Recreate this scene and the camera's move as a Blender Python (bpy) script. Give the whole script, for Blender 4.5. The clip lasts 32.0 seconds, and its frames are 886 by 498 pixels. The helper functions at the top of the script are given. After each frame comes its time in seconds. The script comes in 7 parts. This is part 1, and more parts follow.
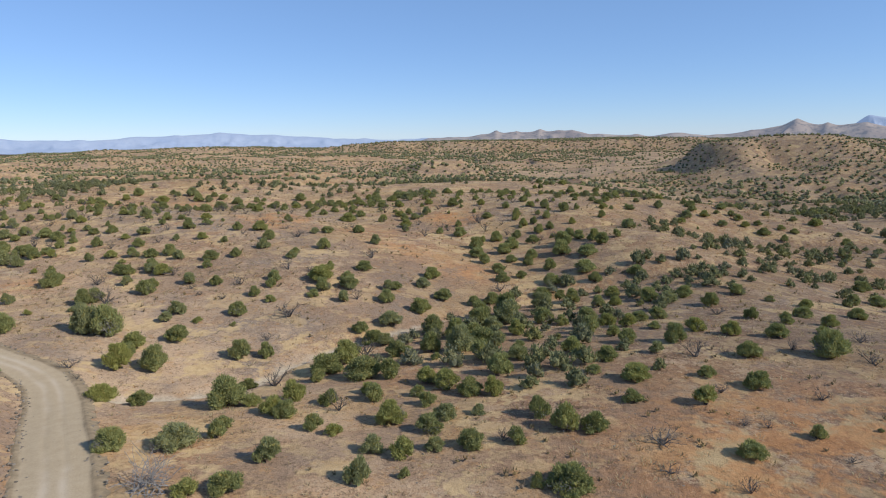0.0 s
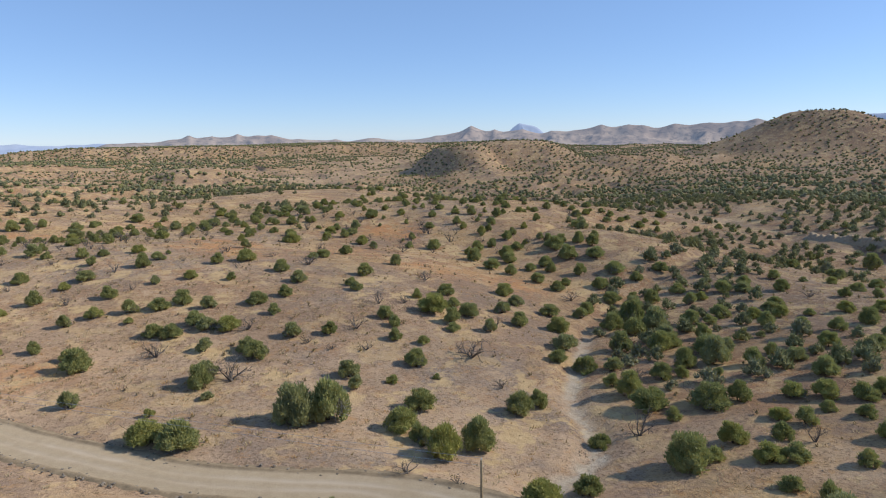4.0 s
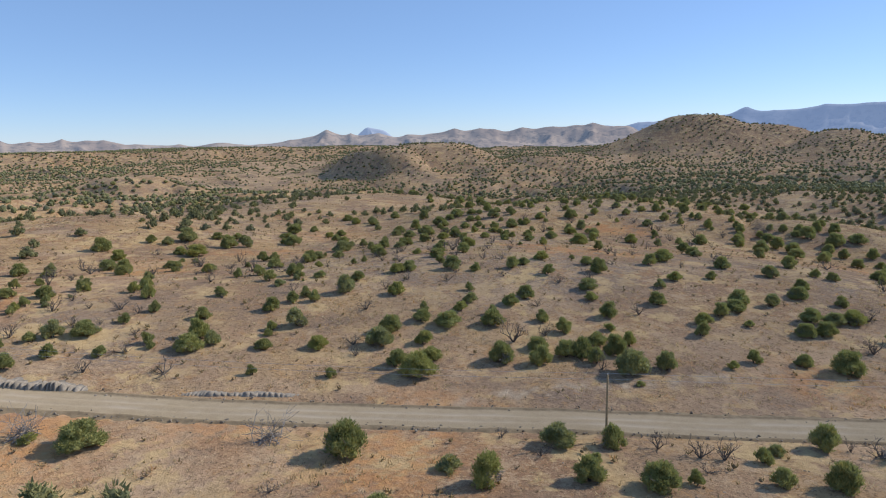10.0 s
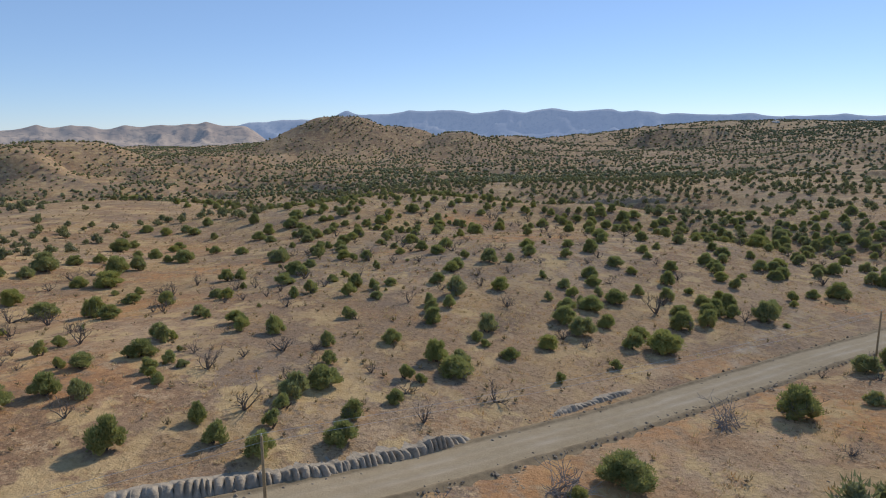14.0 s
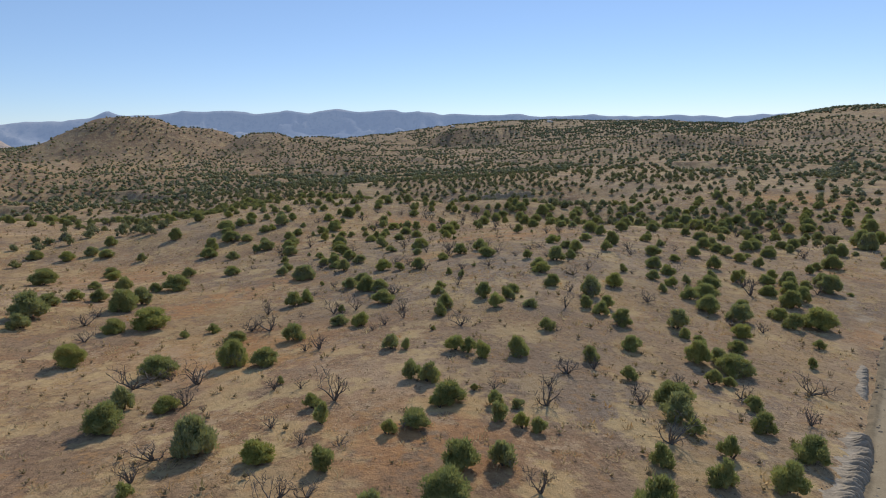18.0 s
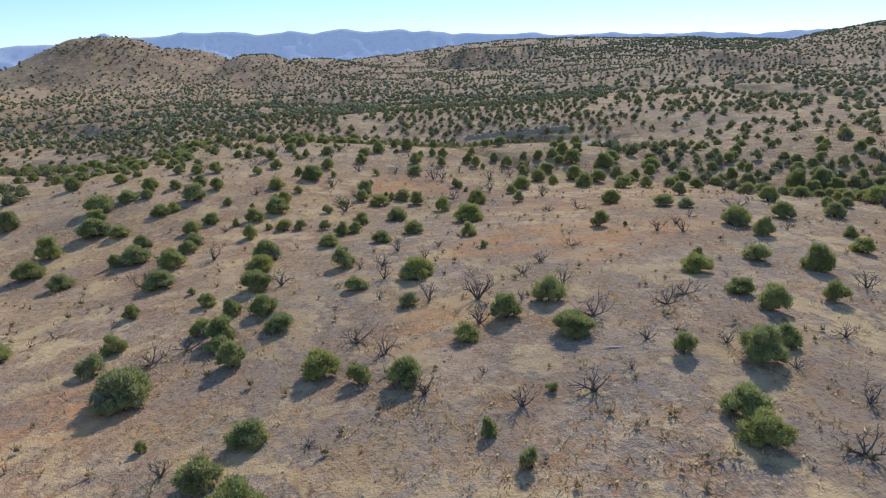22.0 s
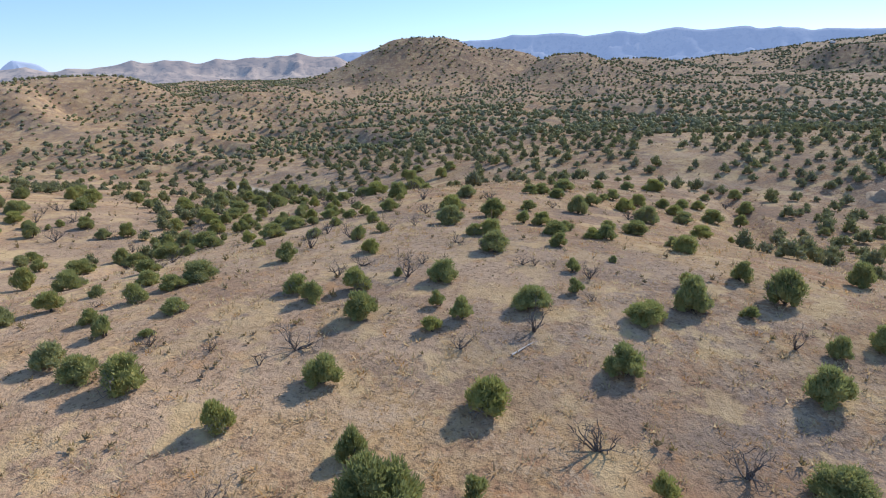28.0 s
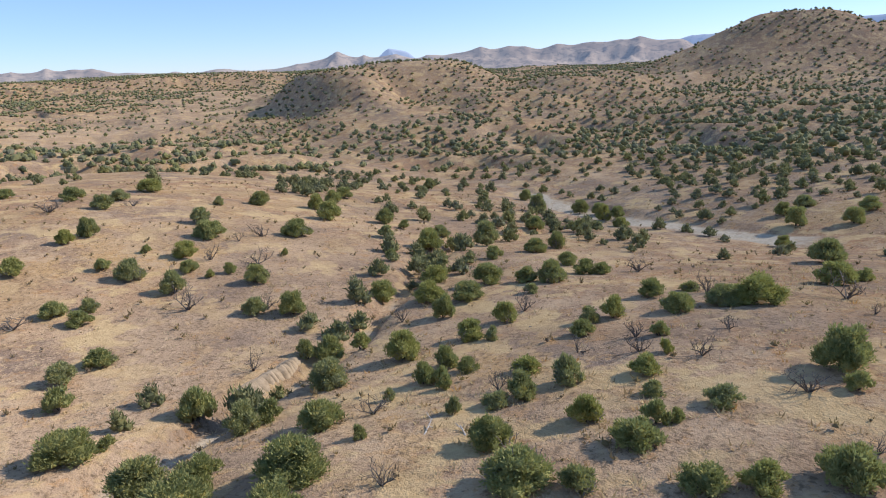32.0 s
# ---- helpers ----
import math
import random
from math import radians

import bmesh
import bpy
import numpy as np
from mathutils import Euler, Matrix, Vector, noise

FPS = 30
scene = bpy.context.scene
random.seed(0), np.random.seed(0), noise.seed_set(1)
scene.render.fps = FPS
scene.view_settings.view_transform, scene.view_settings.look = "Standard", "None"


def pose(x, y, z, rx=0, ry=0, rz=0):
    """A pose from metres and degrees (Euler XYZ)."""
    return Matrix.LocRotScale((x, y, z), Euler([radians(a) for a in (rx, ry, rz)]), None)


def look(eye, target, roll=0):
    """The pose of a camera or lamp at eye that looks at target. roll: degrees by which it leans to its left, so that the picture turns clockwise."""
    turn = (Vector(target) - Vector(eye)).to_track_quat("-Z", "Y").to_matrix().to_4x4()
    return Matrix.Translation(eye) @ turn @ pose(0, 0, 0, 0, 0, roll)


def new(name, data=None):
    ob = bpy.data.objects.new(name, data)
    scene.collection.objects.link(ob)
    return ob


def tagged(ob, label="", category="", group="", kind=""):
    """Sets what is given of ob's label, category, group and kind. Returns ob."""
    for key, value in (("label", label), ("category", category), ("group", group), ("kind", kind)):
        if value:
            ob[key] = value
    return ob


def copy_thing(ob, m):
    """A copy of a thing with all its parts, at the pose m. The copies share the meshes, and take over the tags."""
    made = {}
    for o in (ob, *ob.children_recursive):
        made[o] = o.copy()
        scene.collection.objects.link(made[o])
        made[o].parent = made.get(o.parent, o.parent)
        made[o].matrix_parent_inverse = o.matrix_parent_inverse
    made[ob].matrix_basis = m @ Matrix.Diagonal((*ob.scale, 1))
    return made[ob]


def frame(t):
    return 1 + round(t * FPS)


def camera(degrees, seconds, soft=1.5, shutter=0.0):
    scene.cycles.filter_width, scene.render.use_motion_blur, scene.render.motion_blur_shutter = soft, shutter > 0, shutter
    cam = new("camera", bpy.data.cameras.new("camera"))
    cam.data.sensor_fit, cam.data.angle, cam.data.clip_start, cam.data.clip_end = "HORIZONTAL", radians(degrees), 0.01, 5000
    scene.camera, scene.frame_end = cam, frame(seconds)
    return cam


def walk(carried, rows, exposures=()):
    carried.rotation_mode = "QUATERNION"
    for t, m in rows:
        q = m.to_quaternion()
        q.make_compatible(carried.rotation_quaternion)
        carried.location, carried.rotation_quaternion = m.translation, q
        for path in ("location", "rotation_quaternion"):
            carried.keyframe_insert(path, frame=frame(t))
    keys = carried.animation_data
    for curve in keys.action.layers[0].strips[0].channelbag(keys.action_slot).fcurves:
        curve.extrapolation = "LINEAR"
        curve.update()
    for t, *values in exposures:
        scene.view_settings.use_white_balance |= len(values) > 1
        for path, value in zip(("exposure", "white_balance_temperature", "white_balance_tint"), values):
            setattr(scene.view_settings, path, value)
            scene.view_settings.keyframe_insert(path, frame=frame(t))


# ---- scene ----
cam = camera(69.75, 32.0, soft=1.1)
# seconds, place in metres, turn in degrees
ROWS = [
    (0.0, 0.00, 0.00, 29.24, 79.97, 0.97, -0.38),
    (0.5, -11.16, 1.32, 29.48, 79.87, 0.83, -9.17),
    (1.0, -21.94, 4.13, 29.93, 79.87, 0.78, -16.10),
    (1.5, -32.44, 7.86, 30.33, 79.85, 0.75, -21.77),
    (2.0, -42.99, 12.81, 30.66, 79.86, 0.76, -24.45),
    (2.5, -54.09, 18.35, 31.00, 79.89, 0.87, -24.51),
    (3.0, -65.55, 24.19, 31.26, 79.88, 0.89, -24.64),
    (3.5, -76.27, 29.85, 31.53, 79.87, 0.90, -26.15),
    (5.5, -117.34, 56.83, 30.01, 80.27, 1.31, -33.72),
    (6.0, -126.70, 62.96, 30.22, 80.21, 1.33, -35.95),
    (6.5, -135.93, 69.54, 30.61, 80.16, 1.27, -38.27),
    (7.0, -145.49, 76.57, 30.92, 80.15, 1.28, -38.80),
    (7.5, -154.93, 84.04, 31.09, 80.16, 1.31, -38.81),
    (8.0, -164.61, 91.33, 31.45, 80.14, 1.28, -39.53),
    (8.5, -173.87, 98.63, 31.74, 80.09, 1.26, -41.27),
    (9.0, -182.96, 106.48, 31.97, 80.07, 1.25, -43.01),
    (9.5, -192.06, 114.83, 32.20, 80.04, 1.21, -43.15),
    (10.0, -201.15, 123.56, 32.35, 80.03, 1.22, -43.21),
    (10.5, -209.80, 132.45, 32.21, 80.02, 1.22, -43.75),
    (11.0, -217.15, 140.89, 32.36, 79.77, 0.94, -54.06),
    (11.5, -223.42, 150.44, 32.38, 79.66, 0.80, -58.73),
    (12.0, -228.54, 160.66, 32.15, 79.65, 0.68, -63.41),
    (12.5, -233.24, 171.22, 32.16, 79.60, 0.58, -66.86),
    (13.0, -237.16, 182.10, 32.11, 79.59, 0.55, -69.96),
    (13.5, -240.48, 193.20, 32.07, 79.56, 0.47, -73.36),
    (15.5, -247.21, 240.87, 32.02, 79.59, 0.76, -93.04),
    (16.0, -246.37, 251.76, 32.13, 79.62, 0.76, -96.29),
    (16.5, -245.00, 262.03, 32.24, 79.62, 0.74, -97.57),
    (17.0, -244.82, 266.51, 32.17, 79.64, 0.81, -97.58),
    (17.5, -242.51, 266.80, 31.87, 79.60, 0.88, -97.56),
    (18.0, -236.35, 266.27, 31.64, 79.38, 1.00, -97.46),
    (18.5, -227.99, 265.46, 31.41, 79.11, 1.07, -97.35),
    (19.0, -218.17, 264.32, 31.21, 78.95, 1.13, -97.24),
    (19.5, -207.13, 263.02, 30.86, 78.44, 1.13, -97.05),
    (20.0, -195.75, 261.50, 30.46, 77.01, 1.20, -96.87),
    (20.5, -183.91, 260.22, 30.15, 75.60, 1.33, -96.72),
    (21.0, -172.30, 258.99, 29.67, 74.21, 1.40, -96.61),
    (21.5, -160.81, 257.61, 29.02, 73.07, 1.46, -96.54),
    (22.0, -149.48, 256.08, 28.85, 72.71, 1.49, -96.49),
    (22.5, -138.18, 254.76, 28.72, 72.65, 1.47, -96.49),
    (23.0, -127.16, 253.28, 28.52, 72.60, 1.49, -96.41),
    (23.5, -116.76, 252.33, 28.32, 72.49, 1.37, -96.38),
    (24.0, -106.37, 251.22, 28.11, 72.41, 1.30, -96.17),
    (24.5, -95.74, 250.18, 27.32, 72.44, 1.31, -95.40),
    (26.5, -52.74, 249.88, 25.31, 73.28, 1.29, -85.44),
    (27.0, -42.24, 250.85, 25.07, 73.37, 1.48, -80.29),
    (27.5, -31.81, 252.60, 25.06, 73.50, 1.69, -74.73),
    (28.0, -21.87, 255.46, 24.92, 73.65, 1.84, -68.76),
    (28.5, -12.10, 259.15, 24.57, 73.64, 1.87, -65.35),
    (29.0, -2.50, 263.43, 24.03, 73.58, 1.93, -62.72),
    (29.5, 6.71, 267.96, 23.49, 73.55, 1.94, -60.15),
    (30.0, 15.62, 272.88, 23.11, 73.49, 1.97, -57.09),
    (30.5, 23.99, 278.08, 22.86, 73.47, 2.08, -53.48),
    (31.0, 31.99, 284.05, 22.53, 73.49, 2.26, -48.72),
    (31.5, 39.34, 290.62, 22.06, 73.50, 2.36, -44.33),
    (32.0, 46.05, 297.75, 21.36, 73.51, 2.44, -39.96),
]
walk(cam, [(t, pose(x, y, z, rx, ry, rz)) for t, x, y, z, rx, ry, rz in ROWS], exposures=[(0, -0.22, 6250, 9), (3, -0.08, 6450, 10), (7, -0.08, 6500, 10), (12, -0.12, 6500, 10), (15.5, -0.22, 7050, 9), (20, -0.22, 6950, 9), (22.5, 0.3, 6100, 11), (24, 0.3, 6050, 11), (28, 0.28, 6250, 12), (32, 0.18, 6350, 12)])

# ---------------------------------------------------------------- light
SUN_AZ, SUN_EL = 115.0, 33.5  # degrees from +y towards +x, and above the horizon
world = bpy.data.worlds.new("sky")
scene.world = world
world.use_nodes = True
sky = world.node_tree.nodes.new("ShaderNodeTexSky")
sky.sky_type = "NISHITA"
sky.sun_disc = False
sky.sun_elevation = radians(SUN_EL)
sky.sun_rotation = radians(SUN_AZ)
sky.altitude = 2200
sky.air_density, sky.dust_density, sky.ozone_density = 1.0, 0.0, 3.0
back = world.node_tree.nodes["Background"]
back.inputs["Strength"].default_value = 0.14
clear = world.node_tree.nodes.new("ShaderNodeMix")  # dry high-desert air: a deeper blue
clear.data_type, clear.blend_type = "RGBA", "MULTIPLY"
clear.inputs[0].default_value = 1.0
clear.inputs[7].default_value = (0.90, 0.95, 1.15, 1)
world.node_tree.links.new(sky.outputs["Color"], clear.inputs[6])
even = world.node_tree.nodes.new("ShaderNodeMix")  # the steady blue of thin air all over the dome
even.data_type = "RGBA"
even.inputs[0].default_value = 0.4
even.inputs[7].default_value = (2.3, 3.9, 6.2, 1)
world.node_tree.links.new(clear.outputs[2], even.inputs[6])
world.node_tree.links.new(even.outputs[2], back.inputs["Color"])
sun_data = bpy.data.lights.new("sun", "SUN")
sun_data.energy, sun_data.angle, sun_data.color = 4.9, radians(0.55), (1.0, 0.93, 0.82)
sun = new("sun", sun_data)
sun_dir = Vector((math.sin(radians(SUN_AZ)) * math.cos(radians(SUN_EL)), math.cos(radians(SUN_AZ)) * math.cos(radians(SUN_EL)), math.sin(radians(SUN_EL))))
sun.matrix_world = look(sun_dir * 300, (0, 0, 0))

# ---------------------------------------------------------------- numbers


def lattice(ix, iy, seed):
    n = (ix.astype(np.int64) * 374761393 + iy.astype(np.int64) * 668265263 + seed * 974711) & 0x7FFFFFFF
    n = ((n ^ (n >> 13)) * 1274126177) & 0x7FFFFFFF
    return ((n ^ (n >> 16)) & 0xFFFF) / 65535.0


def value_noise(x, y, seed=0):
    """Smooth noise from 0 to 1 over the plane, one cell a unit."""
    ix, iy = np.floor(x), np.floor(y)
    fx, fy = x - ix, y - iy
    fx, fy = fx * fx * (3 - 2 * fx), fy * fy * (3 - 2 * fy)
    a, b = lattice(ix, iy, seed), lattice(ix + 1, iy, seed)
    c, d = lattice(ix, iy + 1, seed), lattice(ix + 1, iy + 1, seed)
    return (a + (b - a) * fx) * (1 - fy) + (c + (d - c) * fx) * fy


def fbm(x, y, size, octaves=4, seed=0):
    """Layered noise about 0, from -1 to 1."""
    total, amp, norm = 0.0, 1.0, 0.0
    for k in range(octaves):
        total = total + amp * (value_noise(x / size + 17.3 * k, y / size - 9.1 * k, seed + k) * 2 - 1)
        norm += amp
        size, amp = size / 2.03, amp * 0.5
    return total / norm


def smooth(a, b, v):
    u = np.clip((v - a) / (b - a), 0, 1)
    return u * u * (3 - 2 * u)


def curve_through(points, step=2.0):
    """Evenly spaced places along a smooth line through the points."""
    p = np.array(points, float)
    p = np.vstack([2 * p[0] - p[1], p, 2 * p[-1] - p[-2]])
    out = []
    for i in range(1, len(p) - 2):
        n = max(2, int(np.linalg.norm(p[i + 1] - p[i]) / step))
        for u in np.linspace(0, 1, n, endpoint=False):
            out.append(0.5 * (2 * p[i] + (p[i + 1] - p[i - 1]) * u + (2 * p[i - 1] - 5 * p[i] + 4 * p[i + 1] - p[i + 2]) * u**2 + (3 * p[i] - p[i - 1] - 3 * p[i + 1] + p[i + 2]) * u**3))
    out.append(p[-2])
    return np.array(out)


def near_line(x, y, line, reach):
    """Distance from each place to the line, the side it lies on, and the nearest sample; far places get the reach."""
    d, k, side = np.full(x.shape, reach, float), np.zeros(x.shape, int), np.zeros(x.shape)
    m = (x > line[:, 0].min() - reach) & (x < line[:, 0].max() + reach) & (y > line[:, 1].min() - reach) & (y < line[:, 1].max() + reach)
    px, py = x[m], y[m]
    if not px.size:
        return d, k, side
    bd, bk = np.full(px.shape, 1e9), np.zeros(px.shape, int)
    for i, q in enumerate(line[:, :2]):
        dd = (px - q[0]) ** 2 + (py - q[1]) ** 2
        c = dd < bd
        bd[c], bk[c] = dd[c], i
    tangent = np.gradient(line[:, :2], axis=0)
    cross = tangent[bk, 0] * (py - line[bk, 1]) - tangent[bk, 1] * (px - line[bk, 0])
    length = np.hypot(tangent[bk, 0], tangent[bk, 1]) + 1e-9
    inside = (bk > 0) & (bk < len(line) - 1)
    dist = np.where(inside, np.abs(cross) / length, np.sqrt(bd))
    d[m], k[m], side[m] = np.minimum(dist, reach), bk, np.sign(cross)
    return d, k, side


# ---------------------------------------------------------------- the lie of the land
# broad swells and hollows: x, y, radius, height
BROAD_SWELLS = [
    (200, 1200, 300, -10.6), (500, -300, 300, 3.8), (800, -300, 300, 7.5), (500, 1200, 300, -7.3),
    (-700, 300, 300, 8.3), (200, 900, 300, -8.3), (1100, -300, 300, 6.4), (-160, 360, 130, 8.4),
    (260, 500, 130, -2.1), (400, 640, 130, -10.9), (-300, -60, 130, 3.3), (260, 640, 130, -8.4),
    (400, 220, 130, -5.3), (540, 920, 130, 9.4), (400, 360, 130, -5.9), (260, 780, 130, -5.5),
    (400, 920, 130, 8.3), (120, 640, 130, 5.7), (-20, 920, 130, 3.0),
]
# swells on the valley side: x, y, radius, height
VALLEY_SWELLS = [
    (90, 158, 62, -1.1), (218, 350, 62, -2.2), (154, 222, 62, -8.2), (218, 414, 62, -3.8),
    (-102, 478, 62, -5.3), (282, 286, 62, 6.3), (282, 158, 62, 1.9), (154, 414, 62, -5.9),
    (90, 478, 62, 4.8), (218, 478, 62, -3.7), (218, 30, 62, -1.1),
]
# knolls and dips of the western rise: x, y, radius, height
WEST_KNOLLS = [
    (-220, 210, 34, -4.5), (-220, 290, 34, 3.0), (-180, 250, 34, 2.0), (-180, 170, 34, -3.6),
    (-180, 130, 34, 3.5), (-140, 410, 34, 1.4), (-140, 290, 34, -2.8), (-140, 250, 34, 4.0),
    (-140, 370, 34, 4.1), (-100, 250, 34, 0.3), (-100, 170, 34, -2.2), (-100, 50, 34, 3.8),
    (-60, 90, 34, -5.7), (-60, 330, 34, -6.9), (-60, 210, 34, 4.1), (-60, 50, 34, 3.0),
    (-60, 290, 34, 2.5), (-60, 130, 34, -1.3), (-20, 250, 34, -2.9), (-20, 170, 34, 7.0),
    (-20, 370, 34, -1.5),
]
# knolls and dips of the eastern rise: x, y, radius, height
EAST_KNOLLS = [
    (-20, 290, 34, 1.8), (-20, 410, 34, 1.7), (20, 50, 34, -2.5), (20, 170, 34, -7.0),
    (20, 130, 34, -7.8), (20, 90, 34, 6.0), (20, 210, 34, -2.8), (60, 290, 34, 7.3),
    (60, 370, 34, -3.8), (60, 210, 34, 4.9), (60, 90, 34, 2.3), (60, 170, 34, 5.5),
    (60, 50, 34, -2.7), (60, 250, 34, 1.7), (100, 330, 34, 3.4), (100, 250, 34, -3.7),
    (100, 130, 34, -3.0), (100, 50, 34, 1.4), (140, 130, 34, -3.4), (140, 290, 34, 5.5),
    (140, 170, 34, -3.0),
]

# smaller mounds and hollows laid over them, from west to east: x, y, radius, height
ROAD_RISE_MOUNDS = [
    (-216, 198, 27, 2.5), (-216, 234, 27, 2.0), (-216, 270, 27, -0.4), (-180, 162, 27, 1.9), (-180, 198, 27, 0.4),
    (-180, 234, 27, -1.0), (-180, 306, 27, -1.3), (-144, 126, 27, 0.4), (-144, 198, 27, -2.0), (-144, 234, 27, -1.2),
    (-144, 270, 27, -0.7), (-144, 306, 27, -0.5), (-108, 126, 27, -1.5), (-108, 162, 27, -0.3), (-108, 198, 27, 0.9),
    (-108, 234, 27, 1.4), (-108, 270, 27, -2.4), (-72, 54, 27, 1.0), (-72, 90, 27, 1.8), (-72, 126, 27, 1.4),
]
TRAIL_MOUNDS = [
    (-72, 198, 27, -0.6), (-72, 234, 27, -0.4), (-72, 270, 27, -0.6), (-36, 54, 27, 0.9), (-36, 90, 27, -1.3),
    (-36, 126, 27, -1.1), (-36, 162, 27, -1.5), (-36, 198, 27, -1.6), (-36, 270, 27, -0.5), (-36, 306, 27, -0.7),
    (0, 18, 27, 1.1), (0, 54, 27, 0.9), (0, 90, 27, -2.5), (0, 270, 27, 0.7), (0, 306, 27, 1.7),
    (0, 342, 27, 1.6), (36, 54, 27, -0.7), (36, 126, 27, 1.1), (36, 234, 27, 0.5), (36, 342, 27, 0.4),
]
RIDGE_MOUNDS = [
    (36, 378, 27, -0.5), (36, 414, 27, 0.4), (72, 54, 27, -0.4), (72, 90, 27, -0.3), (72, 234, 27, 0.8),
    (72, 270, 27, -0.3), (72, 306, 27, -1.3), (72, 342, 27, -1.5), (72, 378, 27, -0.3), (72, 414, 27, 1.0),
    (108, 270, 27, 1.8), (108, 306, 27, 1.0), (108, 342, 27, -0.3), (108, 450, 27, -0.3), (144, 306, 27, -0.8),
    (144, 342, 27, -1.3), (144, 414, 27, -0.6), (144, 450, 27, -0.7), (180, 342, 27, -0.5),
]

# the valley floor and its benches, farther off: x, y, radius, height
VALLEY_MOUNDS = [
    (567, 589, 50, 2.4), (366, 796, 50, 14.9), (344, 659, 50, 16.2), (460, 690, 50, 11.9), (437, 562, 50, 3.2), (456, 464, 50, 2.0),
    (284, 300, 50, -1.7), (301, 46, 50, 1.2), (524, -119, 50, 6.3), (652, 63, 50, -3.0), (660, 620, 50, 1.7), (287, 453, 50, 3.1),
    (260, 373, 50, 0.4), (416, 378, 50, 6.4), (616, 1552, 50, -3.7), (696, 835, 50, -0.6), (520, 760, 50, 5.6), (620, 900, 50, -6.6),
]

# long hills and mesas: x, y, long half-width, short half-width, turn of the long axis, height, flatness of the top
NEAR_HILLS = [
    (910, 651, 128, 82, -48, 70, 1.7),
    (983, 566, 127, 74, -38, 53, 1.6),
    (958, 438, 117, 69, 23, 39, 1.8),
    (1161, 429, 200, 120, -60, 30, 2.2),
    (414, 929, 53, 109, -12, 30, 3.5),
    (505, 915, 118, 95, -10, 30, 3.5),
    (560, 1035, 150, 72, -30, 24, 4.0),
    (615, 750, 132, 67, 54, 14, 6.0),
    (7, 794, 54, 54, -2, 18, 2.2),
    (620, -190, 150, 62, -60, 20, 2.0),
]
FAR_HILLS = [
    (1210, -15, 120, 84, 80, 36, 6.0),
    (1360, -560, 420, 260, -60, 43, 2.4),
    (900, -760, 380, 240, -40, 64, 2.2),
    (250, 1850, 620, 130, -8, 27, 5.0),
    (900, 1900, 420, 200, -20, 22, 3.0),
    (-420, 1250, 300, 120, 10, 8, 3.0),
    (-600, 2100, 900, 250, 0, 14, 3.0),
    (1700, 900, 400, 300, 30, 26, 2.4),
    (1900, -500, 700, 300, -70, 62, 3.0),
]
ROAD = curve_through([(-12, -80), (-17, -11.5), (-26.6, 33.5), (-34.9, 51.6), (-41.1, 62.5), (-47.2, 72.2), (-53.4, 82.6), (-58.8, 90.2), (-65.4, 95.8), (-73.9, 100.5), (-81.9, 106), (-88.8, 113.3), (-97.1, 122.9), (-105, 132.8), (-115.5, 144.2), (-129, 157.6), (-141.8, 171.4), (-155.1, 185.2), (-168.8, 198.5), (-179.7, 209.1), (-189.5, 218.2), (-199, 227.8), (-204.9, 234.5), (-216.5, 251), (-237.7, 286.7), (-266.4, 339.2), (-304.2, 469)], 1.5)
MAIN_WASH = curve_through([(250, 640), (240, 560), (232, 500), (222, 456), (207, 416), (197, 386), (190, 350), (195, 300), (196, 250), (186, 215), (178, 180), (160, 140), (150, 90), (170, 20), (210, -80)], 3)
SAND_TRAIL = curve_through([(-54, 85), (-44, 90), (-37, 92.5), (-31, 98), (-27, 107), (-22, 114), (-13, 123), (2, 138), (22, 152), (52, 163), (100, 182), (150, 200), (184, 212)], 1.5)
SIDE_GULLY = curve_through([(40, 338), (62, 350), (80, 359), (101, 375), (117, 389), (143, 401), (175, 404), (204, 410)], 2)
SIDE_TRACK = curve_through([(-152, 185.5), (-146.7, 181.8), (-141.3, 179.3), (-135, 176.6), (-129, 173), (-124.5, 169.6), (-117, 165), (-108, 161)], 1.5)
EAST_GULLY = curve_through([(30, 210), (60, 225), (95, 235), (130, 240), (165, 245), (194, 252)], 2)


def swells(x, y):
    z = np.full(x.shape, -5.0)
    for mounds in (BROAD_SWELLS, VALLEY_SWELLS, WEST_KNOLLS, EAST_KNOLLS, ROAD_RISE_MOUNDS, TRAIL_MOUNDS, RIDGE_MOUNDS, VALLEY_MOUNDS):
        for mx, my, r, h in mounds:
            z += h * np.exp(-((x - mx) ** 2 + (y - my) ** 2) / (2 * r * r))
    return z


